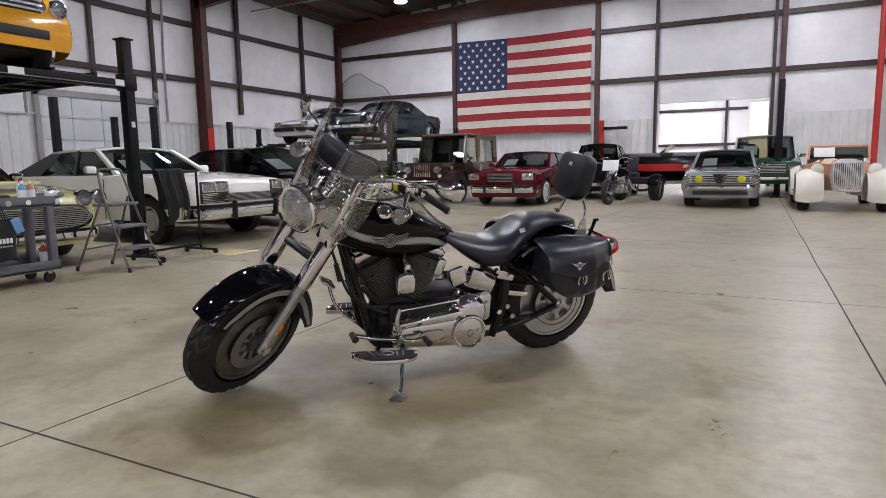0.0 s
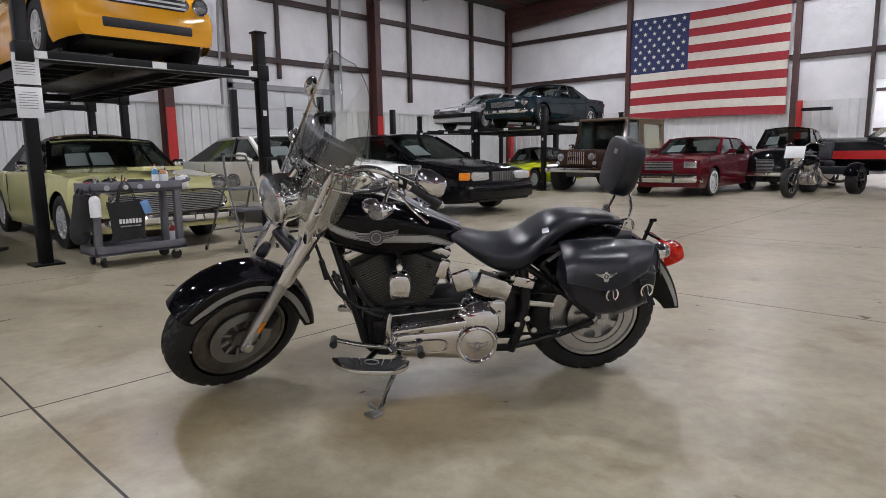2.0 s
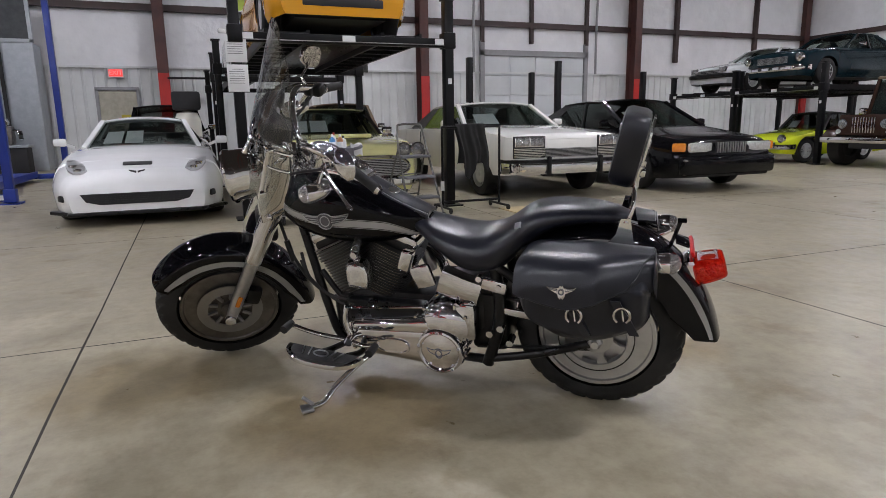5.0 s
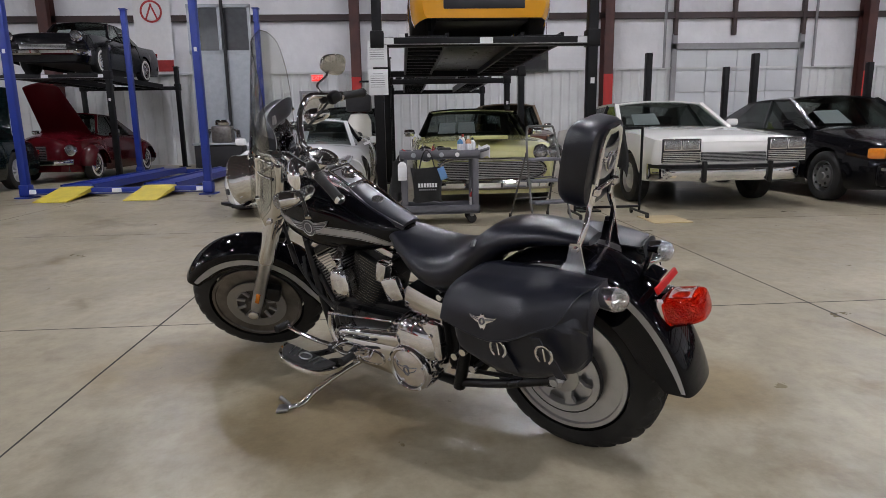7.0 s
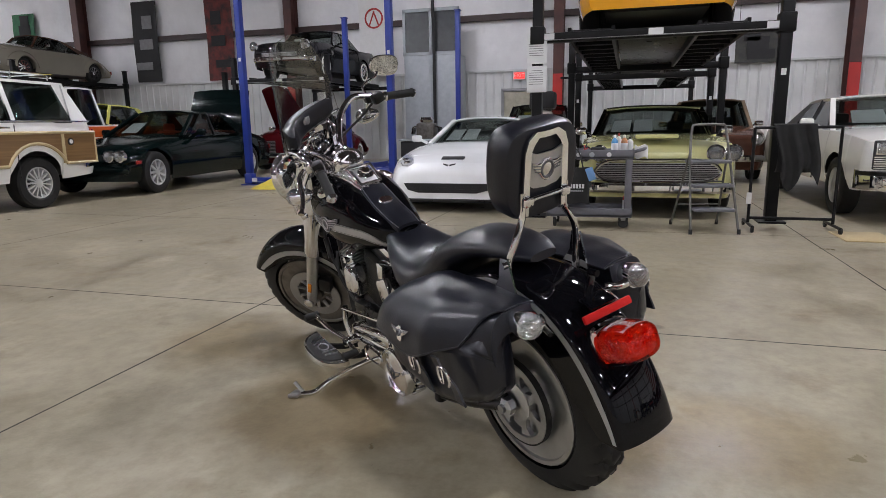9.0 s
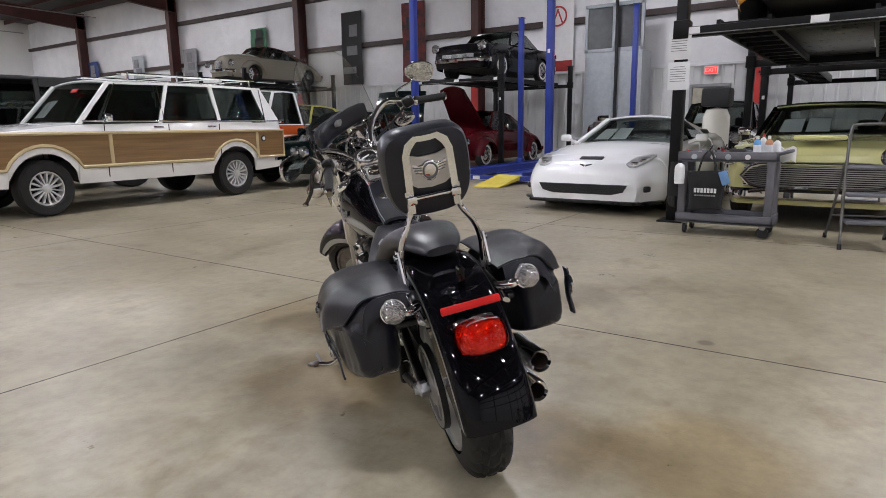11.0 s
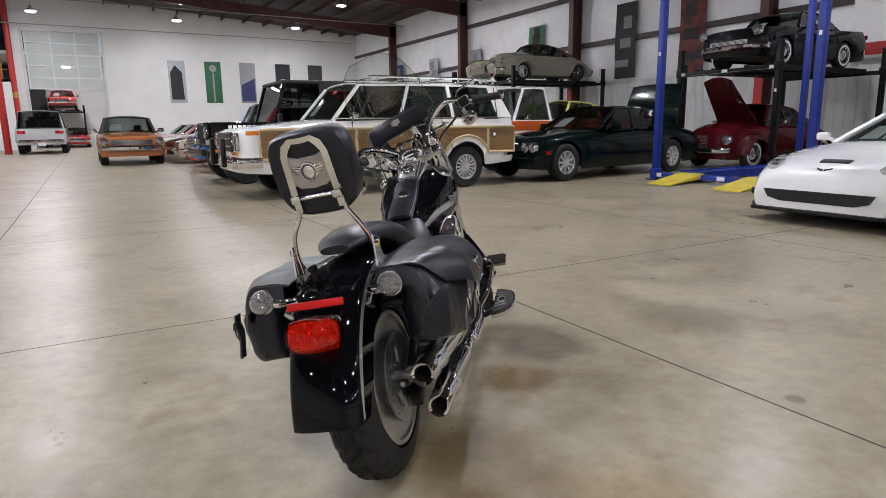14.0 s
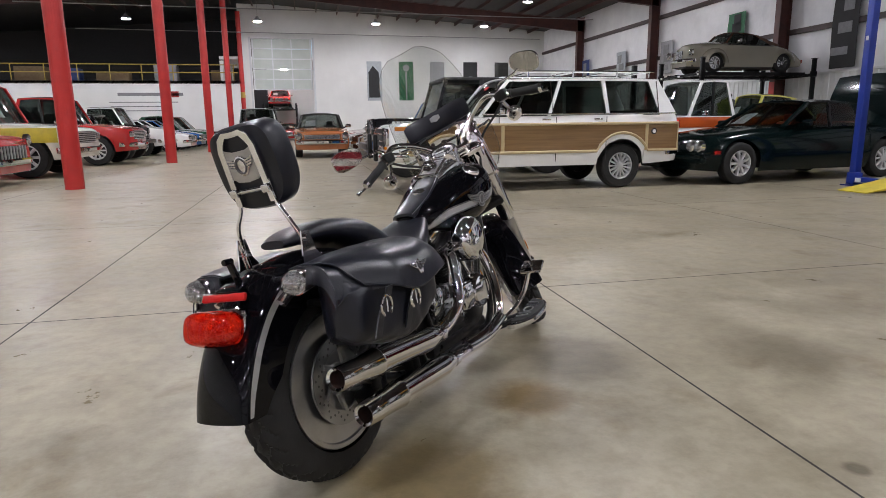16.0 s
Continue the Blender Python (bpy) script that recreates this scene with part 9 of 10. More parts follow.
# rear wheel
RC = (0, 0, WR)
bm = tyre_tread(B(), RC, WR, 0.155, 0.205)
rw = bp("rear_tyre", bm, "rubber", "black tyre with zigzag tread")
for sd in (1, -1):
    bm = B()
    lathe(bm, [(0.224, sd * 0.066), (0.220, sd * 0.075), (0.206, sd * 0.075), (0.200, sd * 0.06), (0.192, sd * 0.048), (0.150, sd * 0.030), (0.09, sd * 0.028), (0.06, sd * 0.05), (0.05, sd * 0.07), (0.01, sd * 0.07), (0.01, 0)], RC, seg=56)
    bp("wheel_disc", bm, "alu", "silver cast disc wheel", parent=rw)
    bm = B()
    for i in range(24):
        a = 2 * math.pi * i / 24
        cyl(bm, (0.188 * math.cos(a), sd * 0.04, WR + 0.188 * math.sin(a)), (0.188 * math.cos(a), sd * 0.0500, WR + 0.188 * math.sin(a)), 0.0065, seg=6)
    bp("rim_bolt", bm, "dial", parent=rw)
# belt pulley with its oval cutouts on the left
bm = B()
lathe(bm, [(0.138, 0.080), (0.138, 0.104), (0.116, 0.104), (0.112, 0.096), (0.112, 0.080)], RC, seg=56, closed=True)
lathe(bm, [(0.064, 0.075), (0.064, 0.102), (0.045, 0.110), (0.02, 0.110), (0.02, 0.075)], RC, seg=32)
bp("belt_pulley", bm, "alu", "alloy belt pulley with cutouts", parent=rw)
for i in range(7):
    a = 2 * math.pi * i / 7
    d, e = Vector((math.cos(a), 0, math.sin(a))), Vector((-math.sin(a), 0, math.cos(a)))
    o = Vector(RC)
    bm = B()
    rings(bm, [[o + d * 0.060 + e * s * 0.020 + Vector((0, y, 0)) for s, y in ((-1, 0.082), (1, 0.082), (1, 0.098), (-1, 0.098))], [o + d * 0.088 + e * s * 0.011 + Vector((0, y, 0)) for s, y in ((-1, 0.082), (1, 0.082), (1, 0.097), (-1, 0.097))], [o + d * 0.115 + e * s * 0.022 + Vector((0, y, 0)) for s, y in ((-1, 0.082), (1, 0.082), (1, 0.098), (-1, 0.098))]])
    bp("pulley_spoke", bm, "alu", parent=rw)
bm = B()
lathe(bm, [(0.140, 0.084), (0.143, 0.084), (0.143, 0.104), (0.140, 0.104)], RC, seg=48, closed=True)
for z in (1, -1):
    box(bm, (0.24, 0.094, WR + 0.03 + z * 0.10), (0.46, 0.02, 0.007), 0, ry_(-z * 4.5))
bp("drive_belt", bm, "rubber", "black drive belt")
bm = B()
lathe(bm, [(0.146, -0.084), (0.146, -0.090), (0.100, -0.090), (0.100, -0.084)], RC, seg=48, closed=True)
for i in range(6):
    a = i * math.pi / 3
    cyl(bm, (0.05 * math.cos(a), -0.08, WR + 0.05 * math.sin(a)), (0.104 * math.cos(a + 0.4), -0.087, WR + 0.104 * math.sin(a + 0.4)), 0.010, seg=6)
disc_ = bp("brake_disc", bm, "steel", "drilled steel brake disc", parent=rw)
bm = B()
for i in range(48):
    a = 2 * math.pi * i / 48
    rr = (0.108, 0.120, 0.132, 0.120)[i % 4]
    cyl(bm, (rr * math.cos(a), -0.0895, WR + rr * math.sin(a)), (rr * math.cos(a), -0.0906, WR + rr * math.sin(a)), 0.0042, seg=8)
bp("drilled_hole", bm, "dial", parent=disc_)
bm = B()
cyl(bm, (0, -0.16, WR), (0, 0.16, WR), 0.014)
for sd in (1, -1):
    lathe(bm, [(0.028, sd * 0.118), (0.028, sd * 0.14), (0.016, sd * 0.15)], RC, seg=6)
bp("rear_axle", bm, "satin", parent=rw)
bm = B()
box(bm, (0.10, -0.10, WR - 0.09), (0.11, 0.055, 0.075), 0.015, ry_(-30))
bp("rear_caliper", bm, "black")

# rear fender with lamps
bm = B()
fend_r = mudguard(bm, (0.0, 0, WR + 0.02), 0.410, 0.206, 40, 179, 0.115, 0.0, 0.026, crown=0.24)
rf_ = bp("rear_fender", bm, "gloss", "gloss black deep rear fender with a silver band")
for v0, v1, o in ((0.150, 0.186, -0.0022), (0.814, 0.850, 0.0022)):
    bp("stripe", edge_line(fend_r, v0, v1, 0.05, 0.99, o), "stripe", "silver pinstriped band", parent=rf_)
for sd in (1, -1):
    bm = B()
    tube(bm, [(0.10, sd * 0.122, 0.62), (-0.05, sd * 0.128, 0.67), (-0.18, sd * 0.128, 0.655), (-0.24, sd * 0.128, 0.63)], 0.016, flat=0.5, seg=10)
    bp("fender_strut", bm, "chrome", "chrome fender strut")
a = radians(146)
tc = Vector((0.415 * math.cos(a), 0, WR + 0.035 + 0.415 * math.sin(a)))
nrm = Vector((math.cos(a), 0, math.sin(a)))
bm = B()
TL = tc + Vector((0.012, 0, 0.004))
R0 = ry_(16)
box(bm, TL + Vector((0.010, 0, -0.005)), (0.05, 0.128, 0.108), 0.022, R0)
tlm = bp("tail_lamp", bm, "chrome", "chrome-backed red tail lamp")
M["redglass"] = glass("red_lens_shell", (0.95, 0.16, 0.08), 0.05, 0.02)
M["pinkglass"] = surface("clear_lens_window", (0.72, 0.64, 0.62), (0.50, 0.36, 0.35), 0.14, 0.5, 40, 160, 0.5, 1.0)
M["reflector"] = surface("faceted_reflector", (0.92, 0.55, 0.42), (0.80, 0.20, 0.14), 0.22, 0.6, 38, 150, 0.9, dist=0.02, sharp=(0.42, 0.6))
P = [(0.068 * math.copysign(abs(math.cos(q)) ** 0.72, math.cos(q)), 0.051 * math.copysign(abs(math.sin(q)) ** 0.62, math.sin(q)) - 0.006) for q in [2 * math.pi * i / 36 for i in range(36)]]
lamp_skin = lambda x, y, z: TL + R0 @ Vector((x * 0.93, y, z))
bm = B()
rings(bm, [[lamp_skin(x, y * s, z * s) for y, z in P] for x, s in ((0.0, 1.0), (-0.02, 1.02), (-0.05, 1.0), (-0.080, 0.94), (-0.100, 0.86), (-0.108, 0.80), (-0.112, 0.68), (-0.114, 0.05))])
bp("lens", bm, "redglass", "faceted red tail lamp lens", parent=tlm)
bm = B()
rings(bm, [[lamp_skin(x, y * s * 0.93, z * s * 0.93) for y, z in P] for x, s in ((-0.004, 0.98), (-0.02, 1.0), (-0.05, 0.98), (-0.076, 0.92), (-0.092, 0.84), (-0.100, 0.76), (-0.103, 0.55), (-0.104, 0.05))])
bp("reflector", bm, "reflector", "faceted bright reflector behind the lens", parent=tlm)
bm = B()
rings(bm, [[TL + R0 @ Vector((x * 0.93, y * k, z)) for x, y in ((-0.012, -0.050), (-0.030, -0.054), (-0.085, -0.053), (-0.100, -0.046), (-0.104, 0.0), (-0.100, 0.046), (-0.085, 0.053), (-0.030, 0.054), (-0.012, 0.050))] for z, k in ((0.024, 0.94), (0.030, 0.94))])
bp("lamp_divider", bm, "reflector", parent=tlm)
bm = B()
sheet(bm, lambda u, v, off: TL + R0 @ Vector((-0.020 - 0.066 * u, (v - 0.5) * 0.088, 0.0475 - 0.006 * u - off - 0.006 * (2 * v - 1) ** 2)), 6, 8, 0.003)
bp("clear_window", bm, "pinkglass", "clear plate-light window", parent=tlm)
bm = B()
box(bm, TL + Vector((0.012, 0, 0.080)), (0.012, 0.17, 0.022), 0.004, ry_(25))
tape = bp("reflective_bar", bm, "redtape", "red reflective bar")
bm = B()
box(bm, TL + Vector((0.045, 0, 0.100)), (0.05, 0.09, 0.010), 0.004, ry_(-20))
box(bm, TL + Vector((0.070, 0.0, 0.125)), (0.012, 0.022, 0.10), 0.003, ry_(-18))
cyl(bm, TL + Vector((0.065, 0.0, 0.175)), TL + Vector((0.035, 0.0, 0.175)), 0.009, seg=8)
bp("plate_bracket", bm, "gloss", "bare black licence plate bracket")
for sd in (1, -1):
    c = Vector((-0.240, sd * 0.200, 0.685))
    bm = B()
    tube(bm, [(-0.20, sd * 0.125, 0.665), (-0.24, sd * 0.16, 0.675), (c.x + 0.05, c.y - sd * 0.01, c.z)], 0.013)
    bp("signal_arm", bm, "chrome")
    signal(c, -1)

# sissy bar and backrest
PAD = Vector((-0.098, 0, 1.045))
TB = ry_(-13)
bm = B()
loops = []
for x, s in ((0.046, 0.80), (0.042, 0.93), (0.025, 1.0), (-0.025, 1.0), (-0.042, 0.94), (-0.046, 0.84)):
    lp = []
    for i in range(40):
        q = 2 * math.pi * i / 40
        y = 0.130 * math.copysign(abs(math.cos(q)) ** 0.55, math.cos(q)) * (1 - 0.10 * max(0, math.sin(q)))
        z = 0.130 * math.copysign(abs(math.sin(q)) ** 0.55, math.sin(q)) + 0.012 * math.cos(q * 2)
        lp.append(PAD + TB @ Vector((x, y * s, z * s)))
    loops.append(lp)
rings(bm, loops)
backrest = bp("backrest_pad", bm, "leather", "black leather passenger backrest pad")
bm = B()
box(bm, PAD + TB @ Vector((0.047, 0, 0.05)), (0.005, 0.03, 0.022), 0.002, TB)
bp("pad_badge", bm, "satin", parent=backrest)
bm = B()
for sd in (1, -1):
    P = [(-0.075, sd * 0.122, 0.64), (-0.09, sd * 0.126, 0.74), (-0.102, sd * 0.125, 0.80), (-0.118, sd * 0.108, 0.855)]
    pp = [Vector(p) for p in P] + [PAD + TB @ Vector((-0.052, sd * 0.075, z)) for z in (-0.12, -0.05, 0.05)]
    tube(bm, pp[:-1], 0.0095, flat=0.75, seg=10)
sissy = bp("sissy_bar", bm, "chrome", "bent chrome sissy bar")
bm = B()
arch = [(0.080, 0.059, -0.118), (0.077, 0.056, -0.02), (0.074, 0.053, 0.055), (0.062, 0.044, 0.088), (0.036, 0.028, 0.106), (0.012, 0.012, 0.104)]
arch = [(a, q, z, 1) for a, q, z in arch] + [(a, q, z, -1) for a, q, z in reversed(arch)]
rings(bm, [[PAD + TB @ Vector((-0.052 - d, s2 * w, z - k * (0.016 if z > 0.06 else 0.0))) for w, d, k in ((a, 0, 0), (q, 0, 1), (q, 0.007, 1), (a, 0.007, 0))] for a, q, z, s2 in arch])
bp("arch_plate", bm, "bright", "flat polished arch behind the pad", parent=sissy)
for sd in (1, -1):
    bm = B()
    rings(bm, [[Vector((x, sd * y, z)) for x, z in ((0.012, 0.690), (-0.030, 0.716), (-0.064, 0.756), (-0.080, 0.815), (-0.112, 0.815), (-0.120, 0.756), (-0.132, 0.690), (-0.10, 0.640), (-0.02, 0.640))] for y in (0.131, 0.137)])
    cyl(bm, (-0.096, sd * 0.13, 0.795), (-0.096, sd * 0.146, 0.795), 0.010, seg=10)
    bp("side_plate", bm, "chrome", "flared chrome side plate", parent=sissy)
bm = B()
cyl(bm, PAD + TB @ Vector((-0.055, -0.078, -0.075)), PAD + TB @ Vector((-0.055, 0.078, -0.075)), 0.008, seg=10)
for sd in (1, -1):
    box(bm, PAD + TB @ Vector((-0.062, sd * 0.066, -0.075)), (0.02, 0.03, 0.026), 0.005, TB)
bp("cross_bar", bm, "chrome", parent=sissy)
bm = B()
rings(bm, [[PAD + TB @ Vector((x, 0.068 * y, z)) for y, z in ((-1, -0.025), (-0.6, -0.045), (0, -0.05), (0.6, -0.045), (1, -0.025), (1, 0.03), (0.85, 0.055), (0.4, 0.045), (-0.4, 0.045), (-0.85, 0.055), (-1, 0.03))] for x in (-0.050, -0.055)])
bp("emblem_plate", bm, "satin", parent=sissy)
bm = B()
half = [(0, 0.92), (0.22, 0.84), (0.40, 0.60), (0.70, 0.62), (1.0, 0.78), (0.92, 0.30), (0.74, -0.06), (0.50, -0.30), (0.36, -0.62), (0.18, -0.88), (0, -0.95)]
oo = half + [(-a, b) for a, b in reversed(half[1:-1])]
rings(bm, [[PAD + TB @ Vector((x, 0.052 * y * k, 0.034 * z * k + 0.002)) for y, z in oo] for x, k in ((-0.054, 1), (-0.060, 0.97), (-0.062, 0.85))])
em = bp("winged_emblem", bm, "chrome", parent=sissy)
bm = B()
P = [PAD + TB @ Vector((-0.063, 0.020 * math.cos(q), 0.002 + 0.022 * math.sin(q))) for q in turn32]
tube(bm, P + [P[0]], 0.003, seg=6, n=1)
bp("emblem_ring", bm, "dial", parent=sissy)
for s2 in (-1, 1):
    for b in (0.014, 0.006, -0.002):
        bm = B()
        tube(bm, [PAD + TB @ Vector((-0.062, s2 * 0.024, b)), PAD + TB @ Vector((-0.062, s2 * (0.044 + b * 0.3), b + 0.004))], 0.0016, seg=5, n=1)
        bp("emblem_feather", bm, "dial", parent=sissy)


# saddlebags
FLAP = [(0.0, 0.135, 0.722), (0.14, 0.185, 0.732), (0.36, 0.265, 0.732), (0.50, 0.318, 0.722), (0.57, 0.344, 0.708), (0.64, 0.364, 0.686), (0.80, 0.384, 0.645), (1.0, 0.394, 0.588)]


def saddlebag(sd):
    def sect(u, a, grow=0.0):
        """A soft box section across y, z at the fraction u from front to back."""
        e = min(1.0, min(u / 0.12, (1 - u) / 0.07))
        inset = 0.042 * (1 - e) ** 2.2
        low = 0.105 * (max(0, 0.45 - u) / 0.45) ** 1.6 + 0.052 * (max(0, u - 0.5) / 0.5) ** 1.6
        z0, z1 = 0.438 + low + inset * 0.5, 0.700 - 0.02 * max(0, u - 0.6) / 0.4 - inset
        yc, hy, zc, hz = 0.262, 0.113 - 0.056 * u ** 1.5 - inset + grow, (z0 + z1) / 2, (z1 - z0) / 2 + grow
        ca, sa = math.cos(a), math.sin(a)
        y = yc + hy * math.copysign(abs(ca) ** 0.30, ca)
        z = zc + hz * math.copysign(abs(sa) ** 0.32, sa)
        z -= 0.05 * max(0, (y - yc) / hy) * max(0.0, sa) ** 0.5
        y -= (0.016 * max(0.0, -sa) ** 1.5) * (ca > 0)
        slack = noise.noise(Vector((u * 5, a * 1.2, sd))) + 0.6 * noise.noise(Vector((u * 14, a * 3.0, sd + 4)))
        y += (0.008 * math.sin(math.pi * u) + 0.006 * slack) * (ca > 0)
        return Vector((0.238 - 0.424 * u - 0.006 * slack * (u > 0.9), sd * y, z + 0.006 * noise.noise(Vector((u * 6, a * 2, sd)))))
    bm = B()
    rings(bm, [[sect(i / 44, 2 * math.pi * j / 56) for j in range(56)] for i in range(45)])
    bag = bp("saddlebag", bm, "leather", "black leather saddlebag with buckled straps")

    def flap(x, v, lift):
        y, z = lerp_table(FLAP, v)
        y2, z2 = lerp_table(FLAP, min(1, v + 0.02))
        y1, z1 = lerp_table(FLAP, max(0, v - 0.02))
        n = Vector((0, -(z2 - z1), y2 - y1)).normalized()
        back = max(0, (-x - 0.02) / 0.16)
        drop = 0.012 * back + 0.020 * max(0, (x - 0.17) / 0.07) ** 2
        y -= 0.092 * back * max(0.0, (y - 0.20) / 0.19)
        crease = 0.0025 * noise.noise(Vector((x * 14, v * 4, sd * 3)))
        return Vector((x, sd * (y + n.y * (lift + crease)), z - drop + n.z * (lift + crease)))

    def lid(u, v, off):
        xr = -0.190 + 0.16 * max(0, v - 0.45) ** 1.3
        xf = 0.222 + 0.028 * min(1.0, v / 0.6)
        x = xf - (xf - xr) * u
        edge = lerp_table([(-0.20, 0.70), (-0.06, 0.86), (0.02, 0.97), (0.07, 1.0), (0.16, 0.95), (0.23, 0.84), (0.26, 0.74)], x)[0]
        return flap(x, v * edge, 0.007 - off)
    bp("bag_lid", sheet(B(), lid, 30, 30, 0.006), "leather", "stitched leather lid", parent=bag)

    def under(u, v, off):
        x = -0.196 + 0.30 * u
        return flap(x, 0.05 + v * (0.80 + 0.06 * u), -0.004 - off)
    bp("under_flap", sheet(B(), under, 16, 24, 0.005), "leather", "second leather flap behind the lid", parent=bag)

    def rear_flap(u, v, off):
        p = flap(-0.192, 0.04 + 0.74 * u, 0.004)
        return p + Vector((-0.006 - 0.010 * v + off, 0, -(0.058 - 0.012 * u) * v + 0.003 * math.sin(9 * u) * v))
    bp("rear_flap", sheet(B(), rear_flap, 18, 6, 0.004), "leather", "leather flap hanging over the rear end", parent=bag)
    bm = B()
    tube(bm, [lid(i / 40, 1.0, 0.002) for i in range(41)], 0.0035, seg=6, n=1)
    tube(bm, [lid(1.0, 1 - i / 30, 0.002) for i in range(31)], 0.0035, seg=6, n=1)
    bp("lid_piping", bm, "leather", parent=bag)
    for xb, zb in ((0.048, 0.560), (-0.104, 0.574)):
        def belt(u, v, off):
            return Vector((xb + 0.022 - 0.062 * u + (v - 0.5) * 0.030, sd * (0.394 - 0.026 * u + 0.003 * math.sin(8 * u) - off), zb + 0.052 - 0.130 * u))
        bp("strap", sheet(B(), belt, 14, 3, 0.006), "leather", "leather strap", parent=bag)
        bm = B()
        o = Vector((xb, sd * 0.386, zb))
        ring = [o + Vector((0.025 * math.cos(q), sd * 0.003 * math.sin(q), 0.030 * math.sin(q))) for q in [math.radians(-55 + 29 * i) for i in range(11)]]
        tube(bm, ring, 0.0044, seg=8, n=2)
        tube(bm, [o + Vector((0, sd * 0.003, 0.022)), o + Vector((-0.006, sd * 0.006, -0.016))], 0.0028, seg=6)
        bp("buckle", bm, "chrome", "horseshoe chrome buckle", parent=bag)
    half = [(0, 0.75), (0.10, 0.9), (0.2, 0.55), (0.45, 0.50), (1.0, 0.62), (0.80, 0.25), (0.52, -0.05), (0.28, -0.25), (0.22, -0.70), (0.10, -0.98), (0, -0.80)]
    out = half + [(-a, q) for a, q in reversed(half[1:-1])]

    def on_lid(a, q, off):
        """A point on the outer fold of the lid, round the middle of its badge."""
        return flap(0.086 + a * 0.048, 0.80 - q * 0.085, 0.0085 + off)
    bm = B()
    rings(bm, [[on_lid(a, q, 0.0) for a, q in out], [on_lid(a, q, 0.005) for a, q in out], [on_lid(a * 0.9, q * 0.88, 0.0065) for a, q in out]])
    bp("winged_badge", bm, "chrome", "winged metal badge", parent=bag)
    bm = B()
    P = [on_lid(0.16 * math.cos(q), 0.32 * math.sin(q), 0.008) for q in turn32[::3]]
    tube(bm, P + [P[0]], 0.0025, seg=6, n=1)
    for s2 in (1, -1):
        for q in (0.30, 0.12):
            tube(bm, [on_lid(s2 * 0.25, q, 0.007), on_lid(s2 * 0.85, q + 0.2, 0.007)], 0.0012, seg=5, n=1)
    bp("badge_relief", bm, "dial", parent=bag)
    for x in (0.18, -0.12):
        bm = B()
        cyl(bm, (x, sd * 0.12, 0.60), (x, sd * 0.19, 0.60), 0.012, seg=10)
        bp("bag_mount", bm, "black", parent=bag)


saddlebag(1)
saddlebag(-1)

# footboards, stand, brake pedal
for sd in (1, -1):
    C0 = Vector((1.080, sd * 0.300, 0.235))
    out = []
    for i in range(25):
        q = math.pi * i / 24
        out.append((0.172 * math.copysign(abs(math.cos(q)) ** 0.75, math.cos(q)), 0.105 * math.sin(q) - 0.035))
    Rb = Matrix.Rotation(radians(-6), 3, "Y")
    bm = B()
    rings(bm, [[C0 + Rb @ Vector((x * k, sd * y * k, z)) for x, y in out] for z, k in ((-0.016, 0.93), (-0.012, 1.0), (0.006, 1.0), (0.009, 0.97))])
    fb = bp("footboard", bm, "chrome", "chrome-rimmed half-moon footboard with rubber tread")
    bm = B()
    rings(bm, [[C0 + Rb @ Vector((x * k, sd * (y * k + 0.002), z)) for x, y in out] for z, k in ((0.009, 0.86), (0.015, 0.84))])
    bp("tread_pad", bm, "rubber", parent=fb)
    bm = B()
    for q in (-0.09, -0.055, 0.055, 0.09):
        beam(bm, C0 + Rb @ Vector((q, -sd * 0.022, 0.017)), C0 + Rb @ Vector((q * 0.8, sd * 0.03, 0.017)), 0.006, 0.004)
    P = [C0 + Rb @ Vector((0.032 * math.cos(q), sd * (0.005 + 0.020 * math.sin(q)), 0.0165)) for q in [2 * math.pi * i / 20 for i in range(21)]]
    tube(bm, P, 0.003, seg=6, n=1)
    bp("tread_inlay", bm, "satin", parent=fb)
    bm = B()
    for x in (-0.07, 0.07):
        tube(bm, [(1.0 + x * 0.8, sd * 0.11, 0.20), (1.03 + x, sd * 0.20, 0.205), (1.05 + x, sd * 0.265, 0.225)], 0.014, seg=8)
    bp("board_bracket", bm, "black", parent=fb)
gz = lambda y: y * math.tan(radians(LEANING))
bm = B()
tube(bm, [(0.90, 0.11, 0.19), (0.955, 0.20, 0.165), (1.01, 0.33, 0.125), (1.035, 0.40, gz(0.40) + 0.016), (1.06, 0.455, gz(0.455) + 0.012)], 0.012, seg=10, flat=0.8)
stand = bp("side_stand", bm, "chrome", "chrome side stand on the floor")
bm = B()
box(bm, (1.075, 0.470, gz(0.47) + 0.010), (0.05, 0.07, 0.014), 0.005, Matrix.Rotation(radians(40), 3, "Z") @ rx_(LEANING))
cyl(bm, (1.06, 0.445, gz(0.445) + 0.02), (1.095, 0.46, gz(0.46) + 0.055), 0.008, seg=10)
bp("stand_foot", bm, "steel", parent=stand)
bm = B()
box(bm, (1.240, -0.290, 0.415), (0.080, 0.105, 0.020), 0.008, ry_(-30))
bp("brake_pad", bm, "chrome", "ribbed brake pedal pad")
bm = B()
tube(bm, [(1.235, -0.275, 0.405), (1.20, -0.235, 0.29), (1.10, -0.18, 0.215), (0.94, -0.16, 0.22)], 0.011)
bp("brake_pedal", bm, "chrome")

